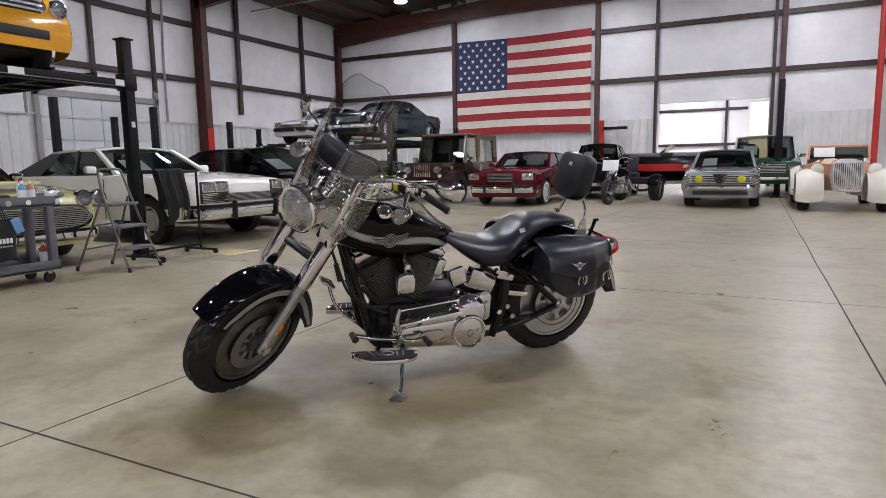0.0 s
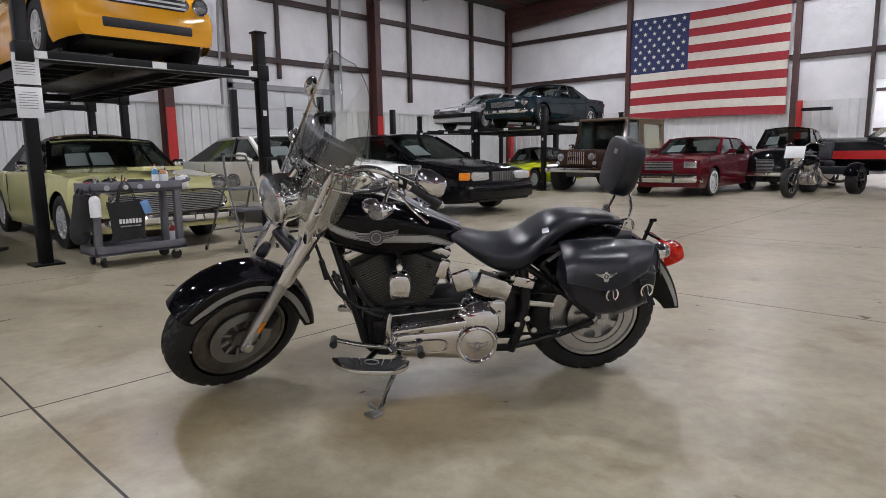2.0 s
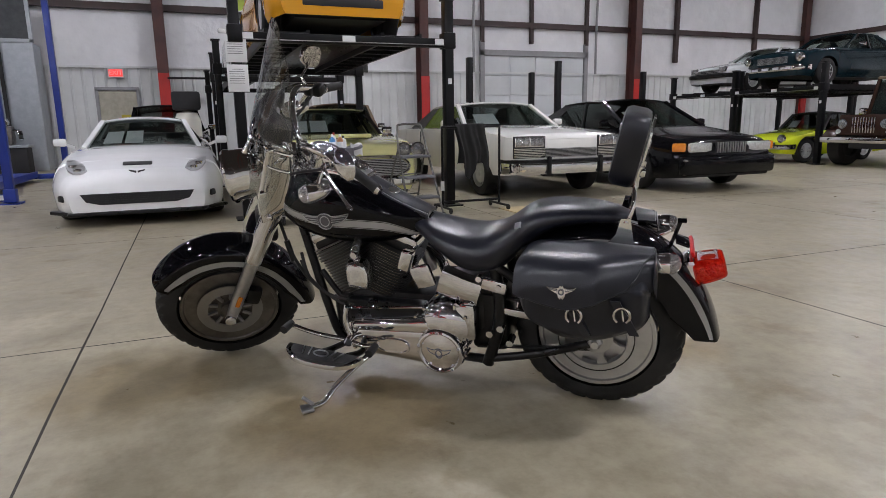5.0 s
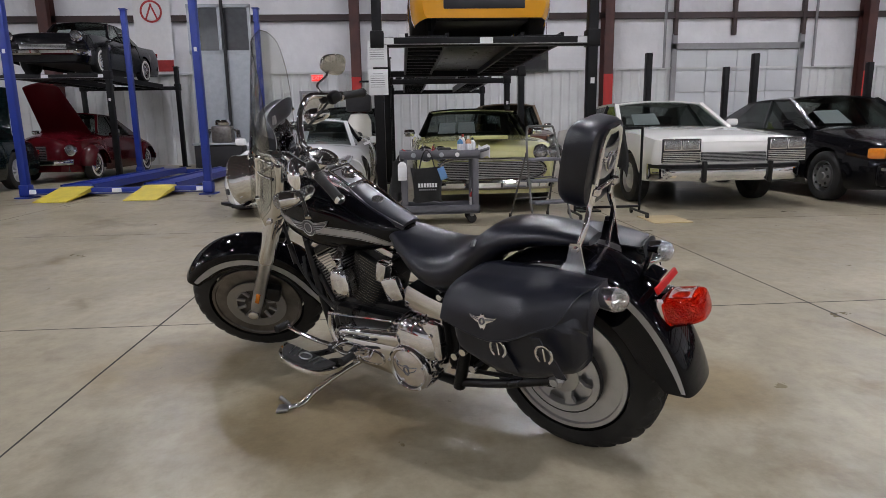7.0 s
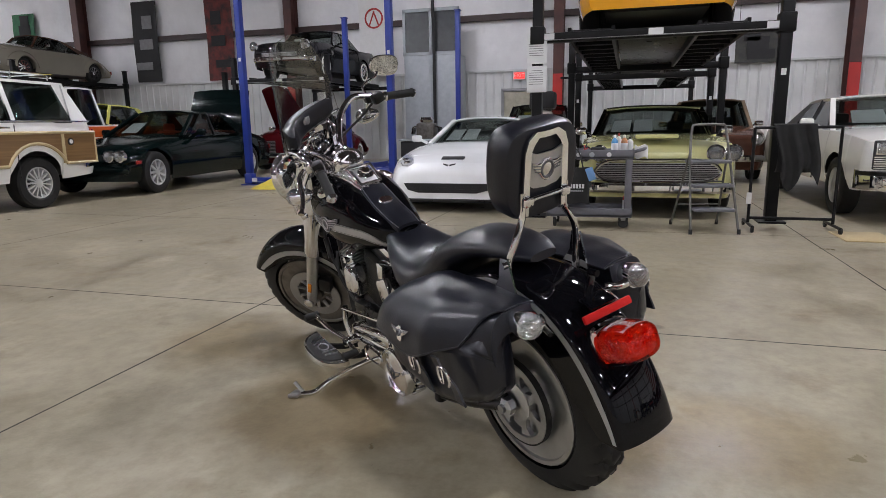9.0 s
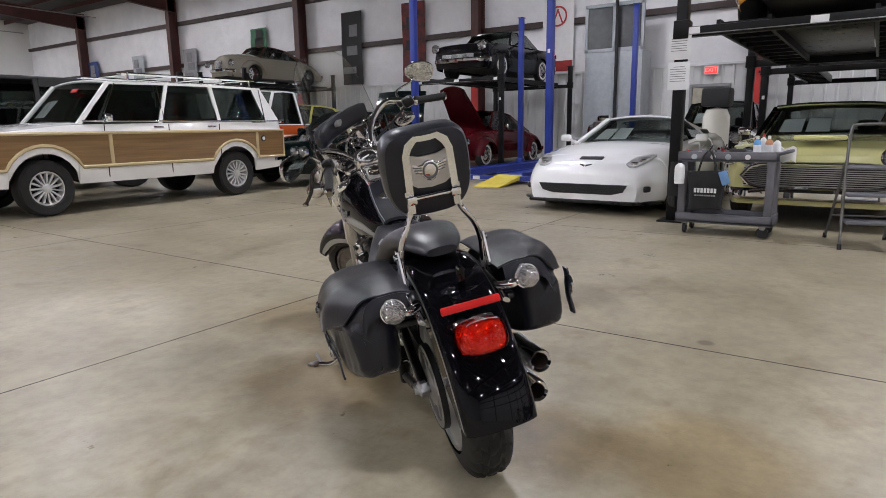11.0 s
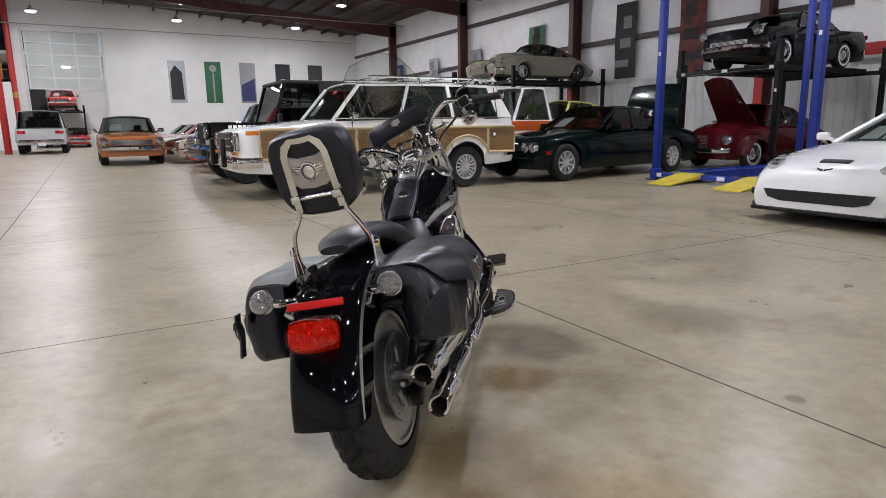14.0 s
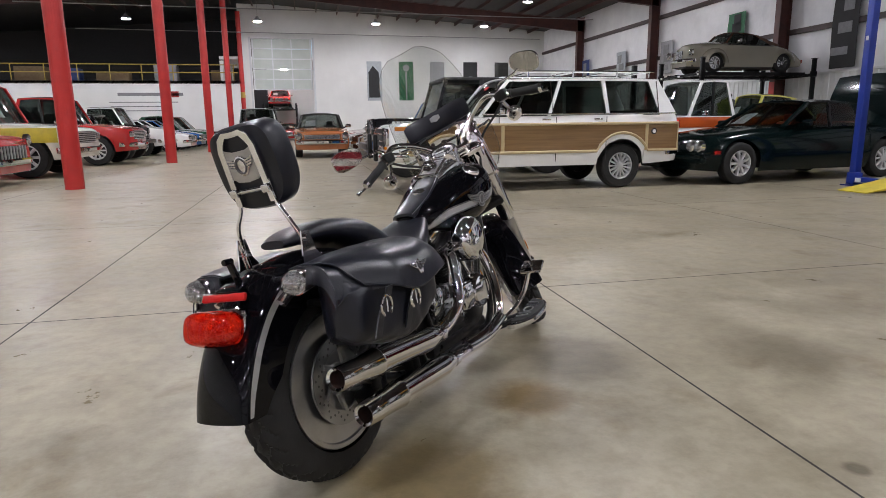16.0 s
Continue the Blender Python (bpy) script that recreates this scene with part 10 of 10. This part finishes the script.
# right side: air cleaner, cam cover, exhausts
bm = B()
lathe(bm, [(0.02, -0.11), (0.085, -0.115), (0.098, -0.125), (0.100, -0.165), (0.094, -0.185), (0.078, -0.197), (0.045, -0.206), (0.004, -0.209)], (0.895, 0, 0.625), seg=40)
bp("air_cleaner", bm, "chrome", "round chrome air cleaner")
bm = B()
lathe(bm, [(0.075, -0.10), (0.078, -0.15), (0.066, -0.166), (0.02, -0.170), (0.004, -0.17)], (0.93, 0, 0.385), seg=36)
box(bm, (0.84, -0.13, 0.385), (0.14, 0.06, 0.12), 0.025)
box(bm, (0.60, -0.125, 0.40), (0.16, 0.06, 0.17), 0.03)
bp("cam_cover", bm, "chrome", "chrome cam and gearbox covers")
bm = B()
box(bm, (0.745, -0.145, 0.50), (0.05, 0.05, 0.11), 0.02, ry_(20))
for z in range(4):
    box(bm, (0.67, -0.16, 0.345 + 0.022 * z), (0.10, 0.014, 0.010), 0.003)
bp("transmission_trim", bm, "satin")


def exhaust(y, end, lift, xf, head):
    """A muffler with its tip at end, and the pipe that feeds it."""
    e = Vector((end[0], y, end[1]))
    f = Vector((xf, y + 0.02, end[1] - lift))
    d = (f - e).normalized()
    u, v = Vector((0, 1, 0)), d.cross(Vector((0, 1, 0))).normalized()
    bm = B()
    Lm = (f - e).length
    prof = [(0.006, 0.026), (0.0, 0.034), (0.004, 0.037), (0.10, 0.041), (0.19, 0.0455), (0.195, 0.047), (0.205, 0.047), (0.21, 0.0455), (Lm - 0.10, 0.0445), (Lm - 0.03, 0.034), (Lm, 0.026)]
    rings(bm, [[e + d * a + r * (math.cos(2 * math.pi * i / 28) * u + math.sin(2 * math.pi * i / 28) * v) for i in range(28)] for a, r in prof], True, False)
    mf = bp("muffler", bm, "chrome", "long chrome muffler with a slash-tapered tip")
    bm = B()
    cyl(bm, e + d * 0.004, e + d * 0.15, 0.031, seg=24, caps=False)
    cyl(bm, e + d * 0.15, e + d * 0.152, 0.031, seg=24)
    bp("muffler_bore", bm, "rustbore", "sooty tail pipe bore", parent=mf)
    bm = B()
    tube(bm, [f - d * 0.02] + [Vector(p) for p in head], 0.024, seg=16)
    bp("exhaust_pipe", bm, "chrome", "chrome header pipe")
    bm = B()
    cyl(bm, f - d * 0.005, f + d * 0.02, 0.031, seg=20)
    bp("pipe_clamp", bm, "chrome", parent=mf)


M["rustbore"] = surface("sooty_bore", (0.05, 0.022, 0.015), (0.02, 0.012, 0.010), 0.8)
exhaust(-0.220, (-0.185, 0.385), 0.055, 0.44, [(0.55, -0.185, 0.34), (0.66, -0.185, 0.40), (0.70, -0.17, 0.50), (0.745, -0.14, 0.57), (0.785, -0.10, 0.585)])
exhaust(-0.225, (-0.100, 0.242), 0.032, 0.50, [(0.62, -0.20, 0.205), (0.80, -0.195, 0.20), (0.98, -0.185, 0.225), (1.07, -0.165, 0.33), (1.10, -0.13, 0.46), (1.07, -0.09, 0.57), (1.01, -0.06, 0.60)])
bm = B()
tube(bm, [(0.585, -0.235, 0.235), (0.80, -0.222, 0.222), (0.99, -0.208, 0.245)], 0.028, flat=0.6, seg=12)
bp("heat_shield", bm, "chrome", "chrome heat shield")
bm = B()
box(bm, (0.30, -0.155, 0.30), (0.05, 0.05, 0.16), 0.012)
bp("muffler_hanger", bm, "black")
bm = B()
box(bm, (0.10, -0.15, 0.32), (0.04, 0.05, 0.14), 0.012)
bp("muffler_hanger", bm, "black")

# ---- loose things by the west row ----
cart = thing("tool_cart", pose(-6.42, 3.33, 0), "grey plastic two-shelf tool cart on castors", "cart")
CW, CD = 0.92, 0.46
for z, nm in ((0.17, "lower_tray"), (0.80, "upper_tray")):
    bm = B()
    box(bm, (0, 0, z - 0.03), (CD, CW, 0.03), 0.008)
    for sx in (1, -1):
        box(bm, (sx * (CD / 2 - 0.012), 0, z + 0.0), (0.024, CW, 0.10), 0.008)
    for sy in (1, -1):
        box(bm, (0, sy * (CW / 2 - 0.012), z + 0.0), (CD, 0.024, 0.10), 0.008)
    part(nm, bm, M["cartgrey"], cart)
for sx in (1, -1):
    for sy in (1, -1):
        bm = B()
        box(bm, (sx * (CD / 2 - 0.05), sy * (CW / 2 - 0.05), 0.46), (0.075, 0.075, 0.60), 0.015)
        part("leg", bm, M["cartgrey"], cart)
        bm = B()
        x, y = sx * (CD / 2 - 0.07), sy * (CW / 2 - 0.09)
        lathe(bm, [(0.01, -0.016), (0.05, -0.016), (0.055, -0.01), (0.055, 0.01), (0.05, 0.016), (0.01, 0.016)], (x, y, 0.055), "X" if sy > 0 else "Y", 20)
        cs = part("castor", bm, M["rubber"], cart)
        bm = B()
        box(bm, (x, y, 0.105), (0.05, 0.05, 0.05), 0.01)
        part("castor_fork", bm, M["steel"], cs)
bm = B()
tube(bm, [(CD / 2 - 0.05, CW / 2, 0.83), (CD / 2 - 0.05, CW / 2 + 0.10, 0.86), (-CD / 2 + 0.05, CW / 2 + 0.10, 0.86), (-CD / 2 + 0.05, CW / 2, 0.83)], 0.018)
part("push_handle", bm, M["cartgrey"], cart)
for i, y in enumerate((-0.30, -0.12, 0.02, 0.20)):
    bm = B()
    cyl(bm, (CD / 2, y, 0.80), (CD / 2 + 0.003, y, 0.80), 0.028 - 0.003 * (i % 2), seg=16)
    part("round_sticker", bm, M["white" if i % 2 else "boothgrey"], cart, "round sticker")


def bottle(x, y, z, r, h, m, capm, label, tilt=0):
    b = thing("bottle", pose(x, y, z, tilt), label, "bottle")
    bm = B()
    lathe(bm, [(0.01, 0), (r, 0.004), (r, h * 0.66), (r * 0.85, h * 0.76), (r * 0.35, h * 0.84), (r * 0.32, h * 0.88)], axis="Z", seg=20)
    part("body", bm, m, b)
    bm = B()
    lathe(bm, [(r * 0.4, h * 0.86), (r * 0.4, h * 0.98), (r * 0.2, h), (0.004, h)], axis="Z", seg=14)
    part("cap", bm, capm, b)
    bm = B()
    lathe(bm, [(r * 1.01, h * 0.18), (r * 1.02, h * 0.2), (r * 1.02, h * 0.58), (r * 1.01, h * 0.6)], axis="Z", seg=20, closed=True)
    part("wrapper", bm, M["paper"], b)
    return b


for x, y, r, h, c, k, lab in ((-6.36, 3.58, 0.035, 0.22, "blubottle", "white", "blue plastic spray bottle on the cart"), (-6.40, 3.68, 0.035, 0.22, "orangebottle", "white", "orange polish bottle on the cart"), (-6.50, 3.74, 0.036, 0.20, "white", "dark", "white bottle with a dark cap on the cart"), (-6.46, 3.62, 0.03, 0.24, "white", "signred", "white spray can with red cap on the cart")):
    bottle(x, y, 0.785, r, h, M[c], M[k], lab)
bottle(-6.36, 3.72, 0.155, 0.035, 0.24, M["signred"], M["white"], "red and white can on the lower cart shelf")
bottle(-6.17, 2.90, 0.52, 0.05, 0.25, M["white"], M["dark"], "white spray bottle hung on the cart end")
tl = thing("hand_tools", pose(-6.42, 3.12, 0.785), "small heap of hand tools with red and black grips", "tools")
for i in range(9):
    bm = B()
    a = i * 0.7
    d = Vector((math.cos(a) * 0.5, math.sin(a), 0.5 + 0.5 * (i % 3))).normalized()
    p = Vector((0.06 * math.sin(i * 2.3), 0.14 * math.cos(i * 1.7), 0.012))
    cyl(bm, p, p + d * 0.14, 0.011, 0.006, seg=8)
    part("tool", bm, M[("signred", "dark", "steel")[i % 3]], tl)
bm = B()
box(bm, (-6.42, 3.40, 0.83), (0.10, 0.16, 0.09), 0.02)
solid("power_tool", bm, M["dark"], "black palm sander lying on the cart", "tool")
bag = thing("tote_bag", pose(-6.13, 3.18, 0.30), "black cloth tote bag hung on the cart with white print", "bag")
bm = B()
rings(bm, [[Vector((0.035 * (1 + 0.5 * s) * math.copysign(abs(math.cos(q)) ** 0.7, math.cos(q)), (0.19 - 0.03 * s) * math.copysign(abs(math.sin(q)) ** 0.5, math.sin(q)), z + 0.012 * math.sin(3 * q))) for q in [2 * math.pi * k / 24 for k in range(24)]] for z, s in ((-0.02, 0.6), (0.02, 1.2), (0.15, 1.0), (0.30, 0.3), (0.36, 0.0))])
part("body", bm, M["cloth"], bag)
for sx in (1, -1):
    bm = B()
    tube(bm, [(sx * 0.02, -0.09, 0.34), (sx * 0.02, -0.05, 0.50), (-0.02, 0.0, 0.56), (sx * 0.02, 0.05, 0.50), (sx * 0.02, 0.09, 0.34)], 0.009, flat=0.4)
    part("handle", bm, M["cloth"], bag)
bar_text(bag, pose(0.066, 0, 0.17, 0, 0, 90), 0.22, 0.045, 7, M["white"])
bar_text(bag, pose(0.068, 0, 0.12, 0, 0, 90), 0.20, 0.014, 9, M["grey"])
bm = B()
box(bm, (0.05, 0.17, 0.30), (0.02, 0.08, 0.14), 0.008, rx_(20))
part("blue_tag", bm, M["bluetag"], bag, "pale blue rag tucked in the bag")
bm = B()
rings(bm, [[Vector((0.03 * math.cos(q) + 0.02 * s, 0.06 * math.sin(q) * (1.3 - s * 0.5), -0.34 + 0.36 * s)) for q in [2 * math.pi * k / 12 for k in range(12)]] for s in (0, 0.3, 0.6, 1.0)])
rag = solid("polishing_rag", bm, M["cloth"], "dark rag draped over the cart end", "rag")
rag.matrix_basis = pose(-6.25, 2.84, 0.72)
bm = B()
rings(bm, [[Vector((0.05 * math.cos(q), 0.07 * math.sin(q), -0.10 + 0.13 * s + 0.015 * math.sin(3 * q))) for q in [2 * math.pi * k / 12 for k in range(12)]] for s in (0, 0.5, 0.9, 1.0)])
rag = solid("polishing_rag", bm, M["white"], "white rag hanging over the cart handle", "rag")
sack = thing("cloth_bag", pose(-6.44, 2.84, 0.24) @ Matrix.Scale(0.92, 4), "dark grey slack cloth bag hung on the cart end", "bag")


def slack(z, hx, hy, n=28):
    """One level of the hanging cloth, with folds that deepen towards the bottom."""
    return [Vector((hx * math.cos(q) * (1 + 0.10 * math.sin(5 * q + 3 * z)), hy * math.sin(q) * (1 + 0.18 * math.sin(4 * q + 5 * z)) - 0.10 * (0.54 - z) ** 2, z)) for q in [2 * math.pi * i / n for i in range(n)]]


bm = B()
rings(bm, [slack(z, hx, hy) for z, hx, hy in ((0.0, 0.05, 0.03), (0.02, 0.14, 0.06), (0.08, 0.20, 0.085), (0.18, 0.215, 0.085), (0.30, 0.19, 0.065), (0.42, 0.16, 0.045), (0.52, 0.13, 0.03), (0.54, 0.12, 0.02))])
part("sack", bm, M["cloth"], sack)
for k in (-1, 1):
    bm = B()
    tube(bm, [(-0.08, 0.015 * k, 0.52), (-0.06, 0.03, 0.60), (0.0, 0.08, 0.635), (0.06, 0.03, 0.60), (0.08, 0.015 * k, 0.52)], 0.008, seg=6)
    part("carry_strap", bm, M["dark"], sack)
rag.matrix_basis = pose(-6.35, 3.86, 0.86)


def step_ladder(m):
    """A three-tread folding step stool with a tall front hoop."""
    ld = thing("step_ladder", m, "grey aluminium folding step ladder standing open", "ladder")
    for sy in (1, -1):
        bm = B()
        tube(bm, [(0.30, sy * 0.24, 0.0), (0.02, sy * 0.20, 0.75), (-0.07, sy * 0.17, 1.06), (-0.075, sy * 0.12, 1.10), (-0.075, 0, 1.105)], 0.013, n=5)
        part("front_rail", bm, M["ladder"], ld)
        bm = B()
        tube(bm, [(-0.38, sy * 0.25, 0.0), (-0.03, sy * 0.19, 0.80)], 0.012, n=2)
        part("rear_rail", bm, M["ladder"], ld)
        for x, y in ((0.30, 0.24), (-0.38, 0.25)):
            bm = B()
            cyl(bm, (x, sy * y, 0), (x * 0.97, sy * y, 0.05), 0.018, seg=10)
            part("rubber_foot", bm, M["rubber"], ld)
    for z, x, d in ((0.24, 0.20, 0.20), (0.48, 0.115, 0.22), (0.72, 0.0, 0.26)):
        bm = B()
        box(bm, (x - 0.03, 0, z), (d, 0.40, 0.03), 0.008)
        part("tread", bm, M["cartgrey"], ld)
    bm = B()
    cyl(bm, (-0.27, -0.235, 0.24), (-0.27, 0.235, 0.24), 0.009, seg=8)
    part("brace", bm, M["ladder"], ld)
    bm = B()
    cyl(bm, (-0.15, -0.215, 0.50), (-0.15, 0.215, 0.50), 0.009, seg=8)
    part("brace", bm, M["ladder"], ld)
    return ld


step_ladder(pose(-6.30, 4.54, 0, 0, 0, 12))
stand_ = thing("panel_stand", pose(-6.45, 5.38, 0), "black wheeled panel stand with a dark cloth over it", "stand")
bm = B()
for y in (-0.40, 0.40):
    tube(bm, [(0, y, 0.06), (0, y, 1.06)], 0.016, n=2)
    tube(bm, [(-0.28, y, 0.06), (0.28, y, 0.06)], 0.016, n=2)
cyl(bm, (0, -0.40, 1.06), (0, 0.40, 1.06), 0.016, seg=10)
cyl(bm, (0, -0.40, 0.12), (0, 0.40, 0.12), 0.016, seg=10)
part("frame", bm, M["blackpost"], stand_)
for x in (-0.26, 0.26):
    for y in (-0.40, 0.40):
        bm = B()
        lathe(bm, [(0.006, -0.012), (0.035, -0.012), (0.038, 0), (0.035, 0.012), (0.006, 0.012)], (x, y, 0.038), "Y", 16)
        part("castor", bm, M["rubber"], stand_)
bm = B()
box(bm, (0.02, -0.41, 0.33), (0.004, 0.05, 0.12))
part("paper_tag", bm, M["paper"], stand_)
cloth_ = B()


def drape(u, v, off):
    y = (-0.20 + 0.40 * u) * (1 - 0.25 * abs(v - 0.5)) + 0.03 * math.sin(9 * v)
    fold = (0.03 * math.sin(u * 13 + 2 * v) + 0.014 * math.sin(u * 29 + 1)) * (0.3 + abs(v - 0.45))
    if v < 0.45:
        return Vector((-0.035 - fold - off, y, 0.60 + 0.48 * v / 0.45))
    if v < 0.55:
        a = math.pi * (v - 0.45) / 0.10
        return Vector((-0.035 * math.cos(a), y, 1.08 + 0.02 * math.sin(a) - off))
    return Vector((0.035 + fold + off + 0.03 * (v - 0.55), y + 0.05 * (v - 0.55), 1.08 - (0.52 + 0.12 * math.sin(u * 7)) * (v - 0.55) / 0.45 - 0.05 * math.sin(u * 3)))


o = solid("draped_cloth", sheet(cloth_, drape, 40, 30, 0.004), M["cloth"], "black cloth draped over a stand", "cloth")
o.matrix_basis = pose(-6.45, 5.38, 0)
bm = B()
box(bm, (-6.1, 5.95, 0.006), (0.55, 0.45, 0.012), 0.004)
solid("floor_board", bm, M["woodtrim"], "thin pale board lying on the floor", "board")

# lone lift posts and an air tank by the walls
def lone_post(x, y, h, label):
    bm = B()
    box(bm, (x, y, h / 2), (0.16, 0.14, h), 0.01)
    box(bm, (x, y, 0.012), (0.34, 0.32, 0.024))
    return solid("lift_post", bm, M["blackpost"], label, "lift post", group="bare lift posts by the wall")


for x, y, h in ((-16.5, 12.0, 2.6), (-14.37, 11.61, 2.73), (-14.24, 8.88, 2.75), (0.55, 20.2, 3.3), (-15.6, 15.5, 2.6), (-12.5, -15.3, 3.1), (-17.8, -9.3, 3.0)):
    lone_post(x, y, h, "bare black lift post bolted to the floor")
tank_ = thing("air_compressor", pose(-12.1, 2.05, 0), "upright pale air compressor with dark motor", "compressor")
bm = B()
lathe(bm, [(0.02, 0.12), (0.20, 0.18), (0.24, 0.30), (0.24, 1.25), (0.18, 1.38), (0.02, 1.42)], axis="Z", seg=24)
part("tank", bm, M["cream"], tank_)
bm = B()
box(bm, (0, 0, 1.60), (0.42, 0.5, 0.34), 0.05)
part("motor", bm, M["dark"], tank_)
for k in range(3):
    bm = B()
    a = k * 2.1
    cyl(bm, (0.18 * math.cos(a), 0.18 * math.sin(a), 0), (0.18 * math.cos(a), 0.18 * math.sin(a), 0.25), 0.025, seg=8)
    part("leg", bm, M["dark"], tank_)
# chrome engine on its bench in front of the booth
bench = thing("engine_bench", pose(XW + 1.7, -2.6, 0), "low dark bench with a grey top against the booth", "bench")
bm = B()
box(bm, (0, 0, 0.70), (0.7, 1.5, 0.06), 0.01)
part("top", bm, M["boothgrey"], bench)
bm = B()
box(bm, (0, 0, 0.33), (0.62, 1.4, 0.66), 0.02)
part("cabinet", bm, M["dark"], bench)
eng = thing("show_engine", pose(XW + 1.7, -2.5, 0.73), "polished show engine with chrome air cleaner on a bench", "engine")
bm = B()
box(bm, (0, 0, 0.25), (0.45, 0.6, 0.5), 0.06)
part("block", bm, M["oldalloy"], eng)
bm = B()
lathe(bm, [(0.02, 0.50), (0.22, 0.52), (0.24, 0.60), (0.20, 0.68), (0.02, 0.70)], axis="Z", seg=24)
part("air_cleaner", bm, M["chrome"], eng)
for sd in (1, -1):
    bm = B()
    for k in range(4):
        tube(bm, [(0.1 - 0.1 * k, sd * 0.28, 0.40), (0.12 - 0.1 * k, sd * 0.42, 0.36), (0.15 - 0.08 * k, sd * 0.46, 0.15)], 0.03, seg=8)
    part("header", bm, M["chrome"], eng)
# heater pipe and conduit on the west wall
for y in (11.75, 16.95):
    bm = B()
    tube(bm, [(XW + 0.1, y, 2.9), (XW + 0.1, y, 5.0), (XW + 0.12, y + 0.1, 8.2)], 0.045, seg=10)
    structure("wall_conduit", bm, M["grey"], "grey conduit running up the wall", "pipe")
# brackets with arms on columns
for x, y, d in ((XW + 0.6, -7.95, 1), (XW + 0.6, 1.5, 1)):
    bm = B()
    box(bm, (x, y + 0.75, 2.55), (0.08, 1.3, 0.06))
    box(bm, (x, y + 1.35, 2.6), (0.12, 0.2, 0.14), 0.02)
    structure("wall_bracket", bm, M["blackpost"], "black swing bracket fixed to a column", "bracket")
bm = B()
box(bm, (-5.6, YN - 0.35, 2.55), (1.0, 0.3, 0.12), 0.02)
structure("wall_bracket", bm, M["blackpost"], "black swing bracket fixed to a post", "bracket")
